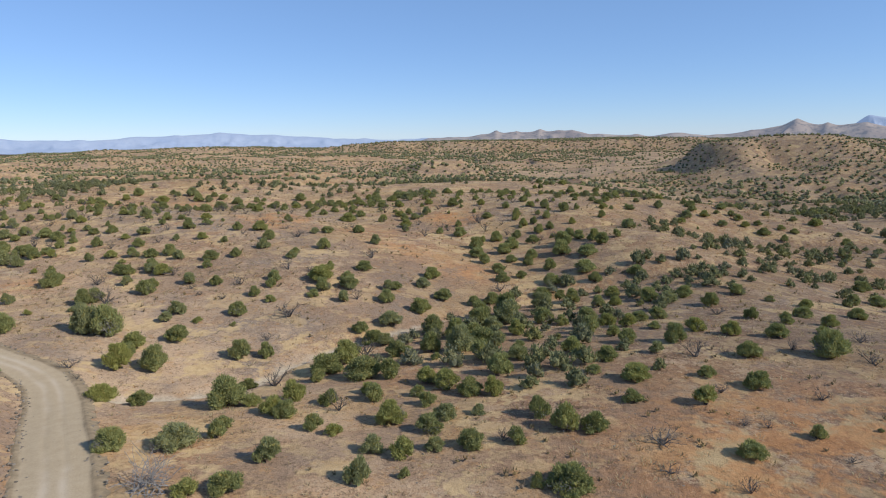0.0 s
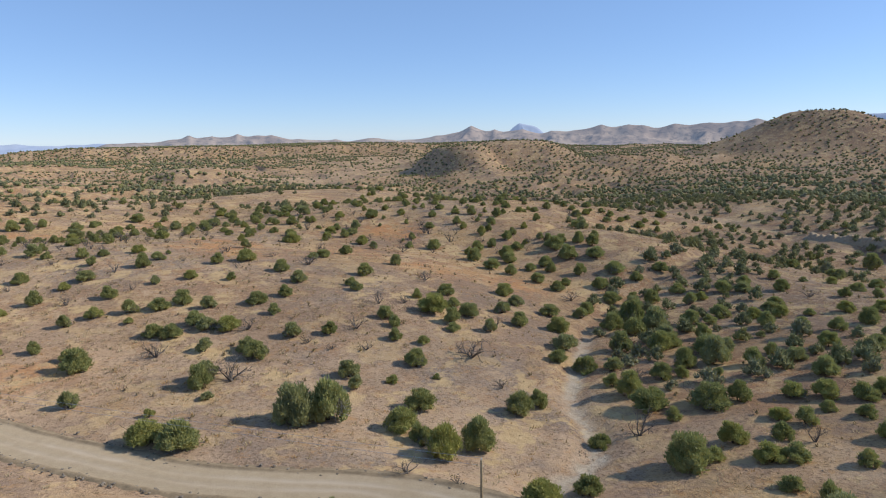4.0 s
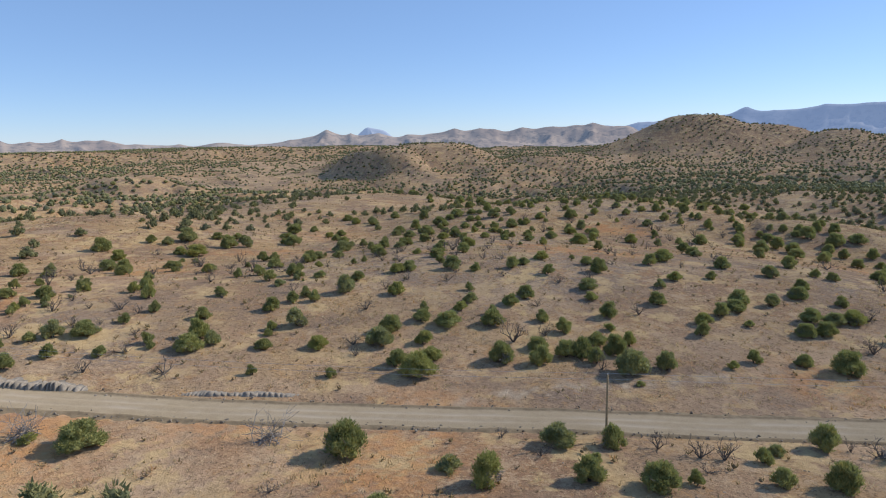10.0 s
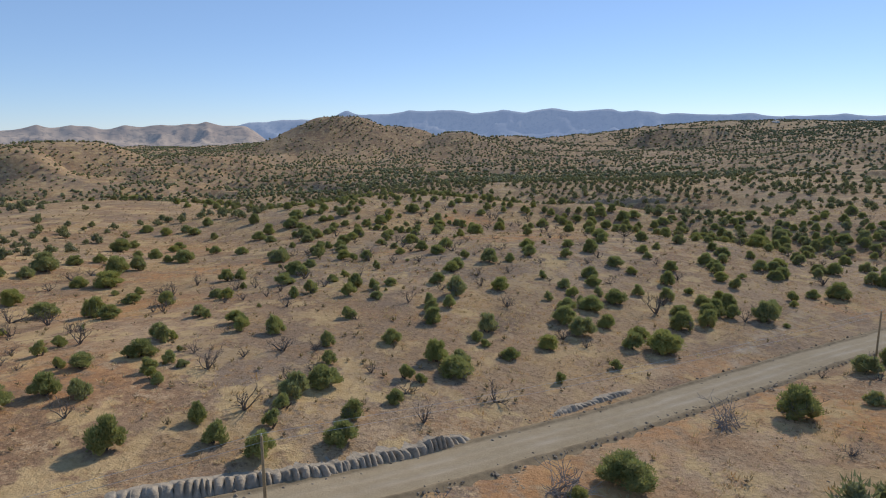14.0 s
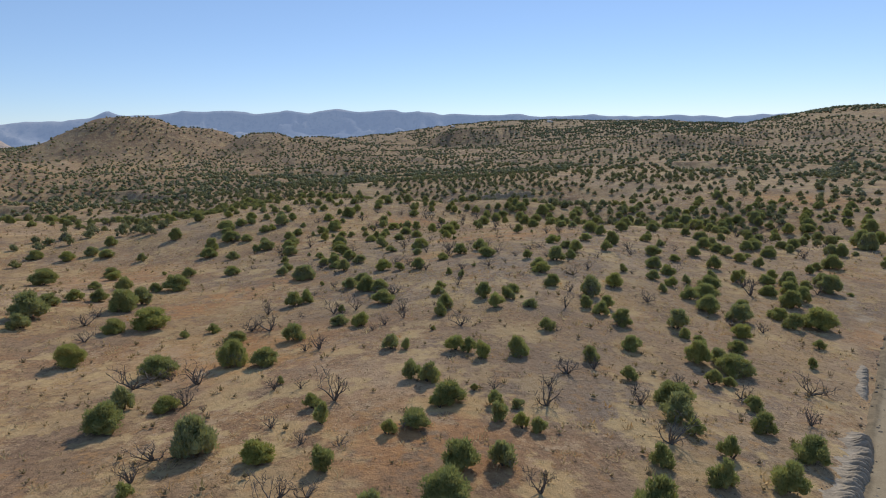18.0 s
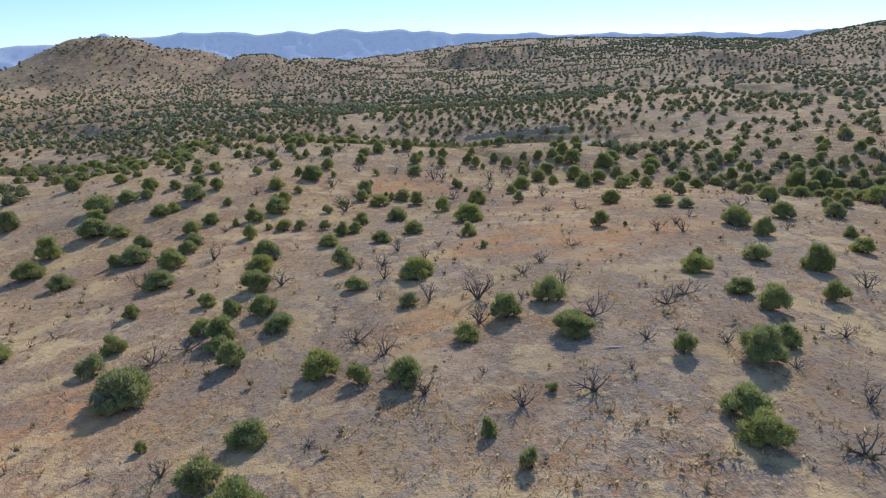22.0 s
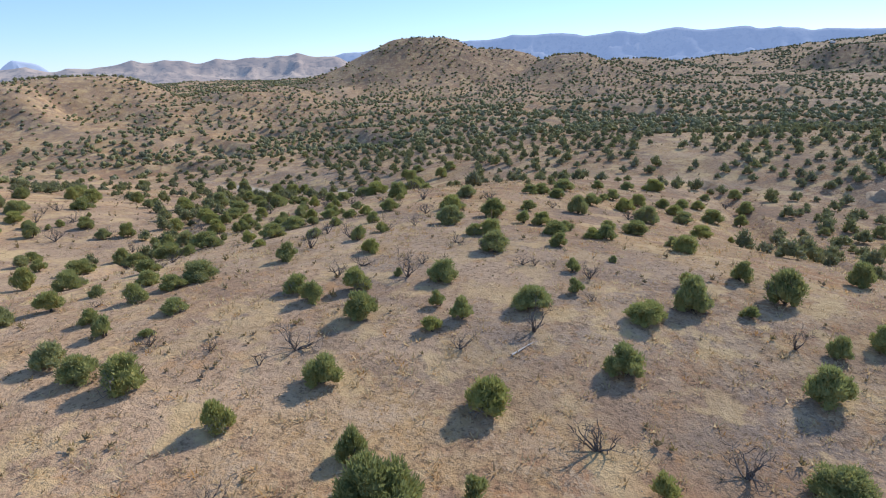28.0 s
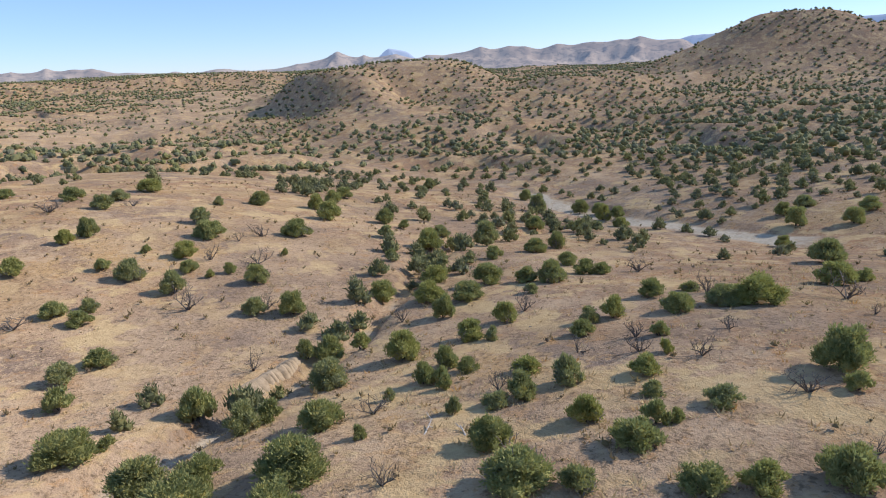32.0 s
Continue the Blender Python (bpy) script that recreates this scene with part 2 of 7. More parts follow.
def wild_land(x, y):
    """Height of the land before the road was cut."""
    z = swells(x, y)
    far = smooth(250, 900, np.hypot(x, y - 220))
    rise = np.zeros(x.shape)
    for hx, hy, a, b, turn, h, flat in NEAR_HILLS + FAR_HILLS:
        c, s = math.cos(radians(turn)), math.sin(radians(turn))
        u, v = ((x - hx) * c + (y - hy) * s) / a, (-(x - hx) * s + (y - hy) * c) / b
        r = np.sqrt(u * u + v * v)
        gullies = (np.abs(fbm(x, y, 60, 3, 11)) * 0.20 + fbm(x, y, 25, 3, 13) * 0.04) * smooth(0.2, 1.0, r)
        rise = np.maximum(rise, h * np.minimum(1.0, 1.12 * np.exp(-0.7 * np.maximum(r + gullies, 0) ** flat)))
    z += rise
    z += far * (fbm(x, y, 260, 5, 3) * 6 - 4)
    steps = fbm(x, y, 170, 4, 5) * 2.2
    terrace = np.floor(steps) + smooth(0.78, 0.98, steps - np.floor(steps))
    z += smooth(230, 420, np.hypot(x - 20, y - 210)) * (1 - 0.85 * smooth(6, 26, rise)) * ((terrace - steps * 0.35) * 6.5 - np.abs(fbm(x, y, 85, 3, 7)) * 9)
    z -= 22 * smooth(1900, 3300, np.hypot(x, y - 200))
    z += fbm(x, y, 22, 3, 21) * 0.45 + fbm(x, y, 5, 3, 31) * 0.10
    d, k, _ = near_line(x, y, MAIN_WASH, 40)
    d = d + fbm(x, y, 14, 2, 41) * 2.5
    cut = 0.5 + 2.2 * smooth(125, 140, y) * (1 - smooth(172, 190, y)) + 0.9 * smooth(340, 360, y) * (1 - smooth(440, 470, y))
    z -= cut * (1 - smooth(5.2, 8.6, d)) * (0.3 + 1.2 * value_noise(x / 13, y / 13, 43)) + 1.5 * (1 - smooth(8, 34, d))
    for line, wide, deep in ((SAND_TRAIL, 2.2, 1.1), (SIDE_GULLY, 2.6, 1.8), (EAST_GULLY, 3.0, 2.0)):
        d, k, _ = near_line(x, y, line, 24)
        d = d + fbm(x, y, 7, 2, 51) * 0.8
        z -= deep * (1 - smooth(wide * 0.5, wide * 1.3, d)) + 0.8 * (1 - smooth(wide, 20, d))
    return z


def road_level():
    z = wild_land(ROAD[:, 0], ROAD[:, 1])
    w = np.hanning(31)
    z = np.convolve(np.pad(z, 15, "edge"), w / w.sum(), "valid")
    return z - 0.25


ROAD_Z = road_level()
ROAD_HALF = 2.7 + 0.5 * smooth(-75, -45, ROAD[:, 0])  # half the road's width, wider at the bend


def land(x, y):
    """Height of the finished ground."""
    z = wild_land(x, y)
    d, k, side = near_line(x, y, ROAD, 12)
    half = ROAD_HALF[k]
    return z + (ROAD_Z[k] - z) * (1 - smooth(half + 0.6, half + 3.8, d)) - 0.22 * (1 - smooth(half + 0.2, half + 1.3, d))


def land_at(x, y):
    return float(land(np.array([float(x)]), np.array([float(y)]))[0])


# ---------------------------------------------------------------- meshes
def mesh_of(name, verts, tris=None, quads=None, material=None, shade=False, attributes=()):
    """A mesh from arrays of corners, triangles and four-sided faces."""
    me = bpy.data.meshes.new(name)
    tris = np.zeros((0, 3), int) if tris is None else np.asarray(tris)
    quads = np.zeros((0, 4), int) if quads is None else np.asarray(quads)
    loops = np.concatenate([tris.ravel(), quads.ravel()]).astype(np.int32)
    starts = np.concatenate([np.arange(len(tris)) * 3, len(tris) * 3 + np.arange(len(quads)) * 4]).astype(np.int32)
    me.vertices.add(len(verts))
    me.vertices.foreach_set("co", np.asarray(verts, np.float32).ravel())
    me.loops.add(len(loops))
    me.loops.foreach_set("vertex_index", loops)
    me.polygons.add(len(starts))
    me.polygons.foreach_set("loop_start", starts)
    me.polygons.foreach_set("use_smooth", np.full(len(starts), shade, bool))
    for key, values in attributes:
        me.attributes.new(key, "FLOAT", "POINT").data.foreach_set("value", np.asarray(values, np.float32))
    me.update(calc_edges=True)
    me.validate()
    if material is not None:
        me.materials.append(material)
    return me


# ---------------------------------------------------------------- materials
class Nodes:
    """A few words for building node materials."""

    def __init__(self, name, roughness=0.9, specular=0.15):
        self.mat = bpy.data.materials.new(name)
        self.mat.use_nodes = True
        self.tree = self.mat.node_tree
        self.bsdf = self.tree.nodes["Principled BSDF"]
        self.bsdf.inputs["Roughness"].default_value = roughness
        self.bsdf.inputs["Specular IOR Level"].default_value = specular

    def add(self, kind, **inputs):
        n = self.tree.nodes.new(kind)
        for key, value in inputs.items():
            self.put(n.inputs[key.replace("_", " ")], value)
        return n

    def put(self, socket, value):
        if isinstance(value, bpy.types.NodeSocket):
            self.tree.links.new(value, socket)
        else:
            socket.default_value = value

    def place(self):
        return self.add("ShaderNodeNewGeometry").outputs["Position"]

    def noise(self, scale, detail=4.0, vector=None, rough=0.55):
        n = self.add("ShaderNodeTexNoise", Scale=scale, Detail=detail, Roughness=rough)
        self.put(n.inputs["Vector"], vector if vector is not None else self.place())
        return n.outputs["Fac"]

    def attribute(self, name):
        n = self.tree.nodes.new("ShaderNodeAttribute")
        n.attribute_name = name
        return n.outputs["Fac"]

    def ramp(self, fac, stops):
        n = self.tree.nodes.new("ShaderNodeValToRGB")
        self.put(n.inputs["Fac"], fac)
        e = n.color_ramp.elements
        while len(e) < len(stops):
            e.new(0.5)
        for el, (at, colour) in zip(e, stops):
            el.position, el.color = at, (*colour, 1)
        return n.outputs["Color"]

    def mix(self, fac, a, b):
        n = self.tree.nodes.new("ShaderNodeMix")
        n.data_type = "RGBA"
        for key, value in ((0, fac), (6, a), (7, b)):
            if not isinstance(value, bpy.types.NodeSocket) and key > 0:
                value = (*value, 1)
            self.put(n.inputs[key], value)
        return n.outputs[2]

    def math(self, op, a, b=0.0, clamp=False):
        n = self.tree.nodes.new("ShaderNodeMath")
        n.operation, n.use_clamp = op, clamp
        self.put(n.inputs[0], a)
        self.put(n.inputs[1], b)
        return n.outputs[0]

    def step(self, value, low, high):
        n = self.tree.nodes.new("ShaderNodeMapRange")
        n.interpolation_type = "SMOOTHSTEP"
        self.put(n.inputs["Value"], value)
        n.inputs["From Min"].default_value, n.inputs["From Max"].default_value = low, high
        return n.outputs["Result"]

    def bump(self, height, strength, distance):
        n = self.add("ShaderNodeBump", Strength=strength, Distance=distance, Height=height)
        self.put(self.bsdf.inputs["Normal"], n.outputs["Normal"])

    def done(self, colour):
        self.put(self.bsdf.inputs["Base Color"], colour)
        return self.mat


def ground_material():
    n = Nodes("dry_ground", 0.95, 0.08)
    n.bsdf.inputs["Diffuse Roughness"].default_value = 0.5
    broad, mid, fine, grain = n.noise(0.018, 4), n.noise(0.075, 5), n.noise(0.9, 5, rough=0.65), n.noise(5.5, 4)
    lay = n.math("ADD", n.math("MULTIPLY", n.noise(0.05, 6, rough=0.7), 0.8), n.math("MULTIPLY", fine, 0.2))
    soil = n.ramp(n.math("ADD", n.math("MULTIPLY", broad, 0.5), n.math("MULTIPLY", mid, 0.5)), [(0.38, (0.294, 0.208, 0.153)), (0.47, (0.35, 0.221, 0.131)), (0.54, (0.392, 0.211, 0.105)), (0.63, (0.28, 0.191, 0.138))])
    straw = n.ramp(fine, [(0.3, (0.42, 0.261, 0.116)), (0.55, (0.518, 0.33, 0.153)), (0.75, (0.588, 0.403, 0.217))])
    colour = n.mix(n.step(lay, 0.49, 0.56), soil, straw)
    colour = n.mix(n.math("MULTIPLY", n.step(n.math("SUBTRACT", 1.0, lay), 0.54, 0.60), 0.7), colour, n.ramp(fine, [(0.3, (0.217, 0.149, 0.108)), (0.7, (0.315, 0.221, 0.164))]))
    rust = n.ramp(fine, [(0.3, (0.40, 0.185, 0.077)), (0.7, (0.62, 0.30, 0.116))])
    patches = n.math("MULTIPLY", n.attribute("rust"), n.step(n.math("ADD", n.math("MULTIPLY", n.noise(0.22, 4, rough=0.7), 0.8), n.math("MULTIPLY", fine, 0.4)), 0.50, 0.66), True)
    colour = n.mix(n.math("MULTIPLY", n.attribute("bare"), n.step(n.math("ADD", n.math("MULTIPLY", fine, 0.5), n.math("MULTIPLY", n.noise(0.16, 4, rough=0.7), 0.5)), 0.40, 0.56), True), colour, n.ramp(grain, [(0.3, (0.235, 0.188, 0.15)), (0.7, (0.325, 0.265, 0.214))]))
    colour = n.mix(n.math("MULTIPLY", n.attribute("brown"), n.step(mid, 0.3, 0.6)), colour, n.ramp(fine, [(0.3, (0.197, 0.115, 0.0748)), (0.7, (0.308, 0.191, 0.123))]))
    colour = n.mix(n.math("MULTIPLY", n.attribute("pale"), n.step(mid, 0.35, 0.6)), colour, n.ramp(fine, [(0.3, (0.47, 0.321, 0.198)), (0.7, (0.627, 0.444, 0.29))]))
    # steep slopes: brown eroded soil, with some of their shade put into the colour
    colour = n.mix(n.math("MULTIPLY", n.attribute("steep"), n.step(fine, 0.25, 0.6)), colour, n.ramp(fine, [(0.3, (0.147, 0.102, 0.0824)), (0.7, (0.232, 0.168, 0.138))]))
    clumps = n.noise(1.3, 4, rough=0.8)
    grassy = n.math("ADD", n.math("MULTIPLY", n.step(n.noise(0.035, 5, rough=0.65), 0.43, 0.57), 0.85), 0.15)
    colour = n.mix(n.math("MULTIPLY", n.math("SUBTRACT", 1.0, grassy), 0.45), colour, n.ramp(fine, [(0.3, (0.235, 0.163, 0.109)), (0.7, (0.345, 0.247, 0.171))]))
    colour = n.mix(n.math("MULTIPLY", n.step(clumps, 0.51, 0.58), 0.5), colour, (0.162, 0.106, 0.0637))
    colour = n.mix(n.math("MULTIPLY", n.step(n.noise(1.1, 5, rough=0.85), 0.53, 0.62), grassy), colour, (0.533, 0.376, 0.225))
    colour = n.mix(n.math("MULTIPLY", n.step(n.noise(0.38, 5, rough=0.8), 0.54, 0.65), 0.5), colour, (0.476, 0.254, 0.0974))
    colour = n.mix(n.math("MULTIPLY", n.step(n.noise(2.6, 3, rough=0.6), 0.585, 0.64), 0.55), colour, (0.118, 0.0825, 0.0524))
    haze = n.math("ADD", n.math("MULTIPLY", n.noise(0.24, 5, rough=0.75), 0.75), n.math("MULTIPLY", n.noise(3.0, 3, rough=0.7), 0.3))
    colour = n.mix(n.math("MULTIPLY", n.step(haze, 0.52, 0.61), n.math("MULTIPLY", grassy, 0.8)), colour, n.ramp(clumps, [(0.35, (0.434, 0.29, 0.162)), (0.6, (0.574, 0.416, 0.27))]))
    drifts = n.math("MULTIPLY", n.step(n.noise(0.13, 4, rough=0.7), 0.52, 0.59), n.math("ADD", n.math("MULTIPLY", grassy, 0.5), 0.35))
    colour = n.mix(drifts, colour, n.ramp(fine, [(0.3, (0.50, 0.345, 0.166)), (0.7, (0.64, 0.465, 0.251))]))
    colour = n.mix(n.math("MULTIPLY", patches, 0.72), colour, rust)
    sand = n.ramp(fine, [(0.3, (0.42, 0.35, 0.26)), (0.7, (0.60, 0.515, 0.395))])
    colour = n.mix(n.math("MULTIPLY", n.attribute("sand"), n.step(n.math("ADD", n.noise(0.3, 5, rough=0.7), n.math("MULTIPLY", n.attribute("sand"), 0.14)), 0.44, 0.60)), colour, sand)
    # far scrub as dark specks, its grey-blue tone painted in for distance haze
    colour = n.mix(n.math("MULTIPLY", n.attribute("scrub"), n.step(n.noise(0.15, 4, rough=0.8), 0.49, 0.55)), colour, (0.0735, 0.0825, 0.0748))
    colour = n.mix(n.math("MULTIPLY", grain, 0.22), colour, (0.107, 0.0733, 0.0472))
    n.bump(n.math("ADD", n.math("ADD", fine, n.math("MULTIPLY", clumps, 1.0)), n.math("MULTIPLY", grain, 0.35)), 0.75, 0.32)
    return n.done(colour)


def foliage_material(name, dark, light, thin=0.36):
    """Thin sprays of needles: light passes through them, and each clump is lit as a round mass."""
    n = Nodes(name, 0.75, 0.2)
    info = n.tree.nodes.new("ShaderNodeObjectInfo").outputs["Random"]
    shade = n.math("FRACT", n.math("ADD", info, n.attribute("tint")))
    leaf = n.add("ShaderNodeNewGeometry").outputs["Random Per Island"]
    grey = ((dark[0] + light[0]) * 0.60, (dark[1] + light[1]) * 0.58, (dark[2] + light[2]) * 0.80)
    gold = (light[0] * 1.08, light[1] * 1.0, light[2] * 0.62)
    a = n.ramp(shade, [(0.0, grey), (0.3, dark), (0.7, light), (1.0, gold)])
    colour = n.mix(n.math("MULTIPLY", leaf, 0.6), a, (light[0] * 1.45, light[1] * 1.3, light[2] * 1.1))
    colour = n.mix(n.step(n.noise(1.6, 3), 0.55, 0.7), colour, (light[0] * 1.5, light[1] * 1.2, light[2] * 0.9))
    through_leaf = n.add("ShaderNodeBsdfTranslucent", Color=n.mix(0.5, colour, (light[0] * 0.86, light[1] * 1.02, light[2] * 0.8)))
    both = n.add("ShaderNodeMixShader", Fac=thin)
    n.tree.links.new(n.bsdf.outputs[0], both.inputs[1])
    n.tree.links.new(through_leaf.outputs[0], both.inputs[2])
    n.tree.links.new(both.outputs[0], n.tree.nodes["Material Output"].inputs["Surface"])
    return n.done(colour)


def wood_material(name, dark, light, scale=6.0):
    n = Nodes(name, 0.85, 0.15)
    grain = n.noise(scale, 5, rough=0.7)
    n.bump(grain, 0.5, 0.05)
    return n.done(n.ramp(grain, [(0.3, dark), (0.7, light)]))


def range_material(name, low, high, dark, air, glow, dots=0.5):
    """A backdrop of far slopes: scrub in specks over soil, with the haze of kilometres of air painted on as bluish
    colour and emission.
    """
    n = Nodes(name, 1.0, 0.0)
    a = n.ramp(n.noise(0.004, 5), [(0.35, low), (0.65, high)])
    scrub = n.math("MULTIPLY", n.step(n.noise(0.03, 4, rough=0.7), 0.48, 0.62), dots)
    # the slopes glow faintly blue in place of haze
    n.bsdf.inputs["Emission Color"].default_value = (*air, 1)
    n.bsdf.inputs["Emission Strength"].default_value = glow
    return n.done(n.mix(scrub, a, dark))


GROUND = ground_material()
JUNIPER = foliage_material("juniper_foliage", (0.168, 0.186, 0.074), (0.285, 0.298, 0.126), 0.35)
# greyer and bluer than JUNIPER: distance haze put into the foliage colour
FAR_JUNIPER = foliage_material("hazed_juniper", (0.118, 0.13, 0.072), (0.192, 0.202, 0.105), 0.31)
SAGE = foliage_material("sage_foliage", (0.14, 0.108, 0.06), (0.23, 0.18, 0.10))
BARK = wood_material("juniper_bark", (0.055, 0.045, 0.036), (0.14, 0.115, 0.09))
GREY_TWIG = wood_material("grey_twigs", (0.16, 0.147, 0.137), (0.31, 0.29, 0.275))
DEAD = wood_material("dead_wood", (0.075, 0.062, 0.054), (0.18, 0.158, 0.138))

# ---------------------------------------------------------------- ground
SPOTS = [(-55, 235, 4), (-54, 230, 5), (-56, 227, 5), (-53, 222, 4), (-60, 231, 4), (-57, 252, 3), (-56, 229, 9), (-62, 223, 8), (-185, 262, 14), (-150, 282, 18), (-57, 236, 8), (-97, 282, 8), (-107, 293, 8), (-165, 172, 12), (-54, 233, 7), (-61, 228, 7), (-69, 229, 6), (-63, 244, 5), (2, 253, 9), (-55, 209, 12), (-67, 329, 22), (40, 62, 28), (9, 243, 14), (-25, 219, 14), (8, 172, 12), (-10, 190, 14), (-120, 300, 9), (-100, 150, 10), (-150, 182, 10), (-170, 196, 9), (-190, 205, 12), (-210, 215, 16), (60, 40, 30), (-90, 250, 10)]
BARES = [(-60, 225, 22), (-100, 215, 26), (-88, 248, 24), (-118, 262, 22), (-42, 248, 18), (23, 289, 8), (50, 265, 9), (-75, 215, 26), (-95, 235, 20), (45, 290, 12), (30, 270, 10), (60, 300, 14), (-60, 120, 26), (-45, 140, 20), (-35, 110, 16), (-175, 250, 16), (20, 245, 12), (-20, 160, 24), (100, 120, 40), (50, 120, 24), (215, 425, 34), (240, 452, 30), (200, 385, 26)]


BROWNS = [(958, 438, 120), (1210, -15, 140), (620, -190, 150), (1000, 200, 180), (800, 300, 140), (900, -20, 220), (905, 652, 120), (985, 565, 90), (-92, 168, 24), (-70, 150, 20), (-102, 155, 12), (-133, 142, 14), (-193, 270, 20), (-202, 256, 16), (-180, 286, 20), (-165, 270, 18), (-156, 156, 14), (60, 80, 50), (110, 140, 60), (28, 58, 26), (150, 200, 55), (40, 120, 30), (-30, 160, 22)]
PALES = [(-169, 263, 10), (-157, 284, 8), (64, 371, 14), (30, 300, 12), (-183, 199, 10), (-168, 183, 10), (-195, 214, 8), (35, 310, 18), (45, 335, 22), (60, 362, 24), (12, 300, 16), (80, 320, 16), (-60, 108, 24), (-108, 158, 30), (-85, 132, 24), (-150, 205, 24), (-120, 120, 20), (60, 305, 22), (30, 285, 18), (100, 400, 40), (0, 330, 40), (-40, 95, 14), (7, 794, 62), (540, 1420, 170), (230, 1010, 120), (120, 940, 90), (330, 1150, 110), (640, 640, 70), (500, 930, 90)]


def axis(low, high, near, step):
    grow = []
    s, v = step, 0.0
    while v < 4850:
        s *= 1.041
        v += s
        grow.append(v)
    mid = np.arange(low, high + near * 0.5, near)
    return np.concatenate([low - np.array(grow)[::-1], mid, mid[-1] + np.array(grow)])


GRID = []  # the lines and heights of the ground's net


def on_ground(x, y):
    """Height of the ground's net at each place."""
    gx, gy, level = GRID
    i = np.clip(np.searchsorted(gx, x) - 1, 0, len(gx) - 2)
    j = np.clip(np.searchsorted(gy, y) - 1, 0, len(gy) - 2)
    u, v = (x - gx[i]) / (gx[i + 1] - gx[i]), (y - gy[j]) / (gy[j + 1] - gy[j])
    return (level[j, i] * (1 - u) + level[j, i + 1] * u) * (1 - v) + (level[j + 1, i] * (1 - u) + level[j + 1, i + 1] * u) * v


def build_ground():
    gx, gy = axis(-262, 265, 2.0, 2.0), axis(5, 470, 2.0, 2.0)
    x, y = np.meshgrid(gx, gy)
    x, y = x.ravel(), y.ravel()
    z = land(x, y)
    d, _, _ = near_line(x, y, MAIN_WASH, 40)
    wide = smooth(335, 360, y) * (1 - smooth(455, 490, y))
    sand = (1 - smooth(2.2 + 1.2 * wide, 4.0 + 1.8 * wide, d + fbm(x, y, 14, 2, 41) * 3.0)) * smooth(-0.4, 0.1, fbm(x, y, 26, 3, 77) + 0.4 * wide) * np.clip(0.14 + wide + 0.6 * smooth(130, 145, y) * (1 - smooth(165, 180, y)), 0, 1)
    paths = np.zeros(x.shape)
    for line, half, last in ((SAND_TRAIL, 1.5, 60), (SIDE_GULLY, 0.9, 40), (SIDE_TRACK, 1.1, 36)):
        d, k, _ = near_line(x, y, line, 24)
        paths = np.maximum(paths, (0.6 if last == 36 else 1.0) * (1 - smooth(last * 0.6, last, k)) * (1 - smooth(half * 0.6, half * 1.2, d + fbm(x, y, 7, 2, 51) * 0.7)))
    sand = np.maximum(sand, paths * 0.8)
    rust, bare, brown, pale = (np.zeros(x.shape) for _ in range(4))
    for grid, spots in ((rust, SPOTS), (bare, BARES), (brown, BROWNS), (pale, PALES)):
        for sx, sy, r in spots:
            grid += np.exp(-((x - sx) ** 2 + (y - sy) ** 2) / (r * r))
    rust = np.clip((rust * 0.95) ** 2 + 0.15 * smooth(0.1, 0.5, fbm(x, y, 60, 3, 81)), 0, 1)
    bare = np.clip(bare + 0.6 * smooth(0.1, 0.45, fbm(x, y, 45, 3, 91)), 0, 1) * 0.9
    level = z.reshape(len(gy), len(gx))
    GRID.extend((gx, gy, level))
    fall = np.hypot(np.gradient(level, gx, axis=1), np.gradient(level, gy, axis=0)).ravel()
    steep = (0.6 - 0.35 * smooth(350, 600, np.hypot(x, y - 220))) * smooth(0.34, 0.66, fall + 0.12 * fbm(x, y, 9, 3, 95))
    i = np.arange(len(gx) * (len(gy) - 1)).reshape(len(gy) - 1, len(gx))[:, :-1].ravel()
    quads = np.stack([i, i + 1, i + 1 + len(gx), i + len(gx)], 1)
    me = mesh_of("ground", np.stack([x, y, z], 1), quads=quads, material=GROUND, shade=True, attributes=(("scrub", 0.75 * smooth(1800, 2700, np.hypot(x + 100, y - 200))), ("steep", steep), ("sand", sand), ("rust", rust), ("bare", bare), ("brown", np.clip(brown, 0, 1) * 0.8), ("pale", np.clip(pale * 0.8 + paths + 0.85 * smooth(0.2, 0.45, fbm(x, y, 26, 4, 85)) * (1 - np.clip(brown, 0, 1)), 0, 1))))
    return tagged(new("ground", me), "dry rolling desert ground with straw grass and rusty soil patches", "ground", kind="structure")


build_ground()


# ---------------------------------------------------------------- dirt road
def road_material():
    n = Nodes("graded_dirt", 0.95, 0.08)
    n.bsdf.inputs["Diffuse Roughness"].default_value = 0.5
    fine, grain, broad = n.noise(0.8, 5, rough=0.65), n.noise(6.0, 4), n.noise(0.12, 3)
    dirt = n.ramp(n.math("ADD", n.math("MULTIPLY", fine, 0.5), n.math("MULTIPLY", grain, 0.5)), [(0.35, (0.33, 0.254, 0.165)), (0.65, (0.416, 0.33, 0.221))])
    dirt = n.mix(n.math("MULTIPLY", n.attribute("wheel"), n.step(broad, 0.3, 0.7)), dirt, (0.449, 0.366, 0.271))
    soil = n.ramp(fine, [(0.35, (0.198, 0.149, 0.0957)), (0.65, (0.317, 0.241, 0.152))])
    n.bump(n.math("ADD", fine, grain), 0.5, 0.12)
    return n.done(n.mix(n.attribute("berm"), dirt, soil))


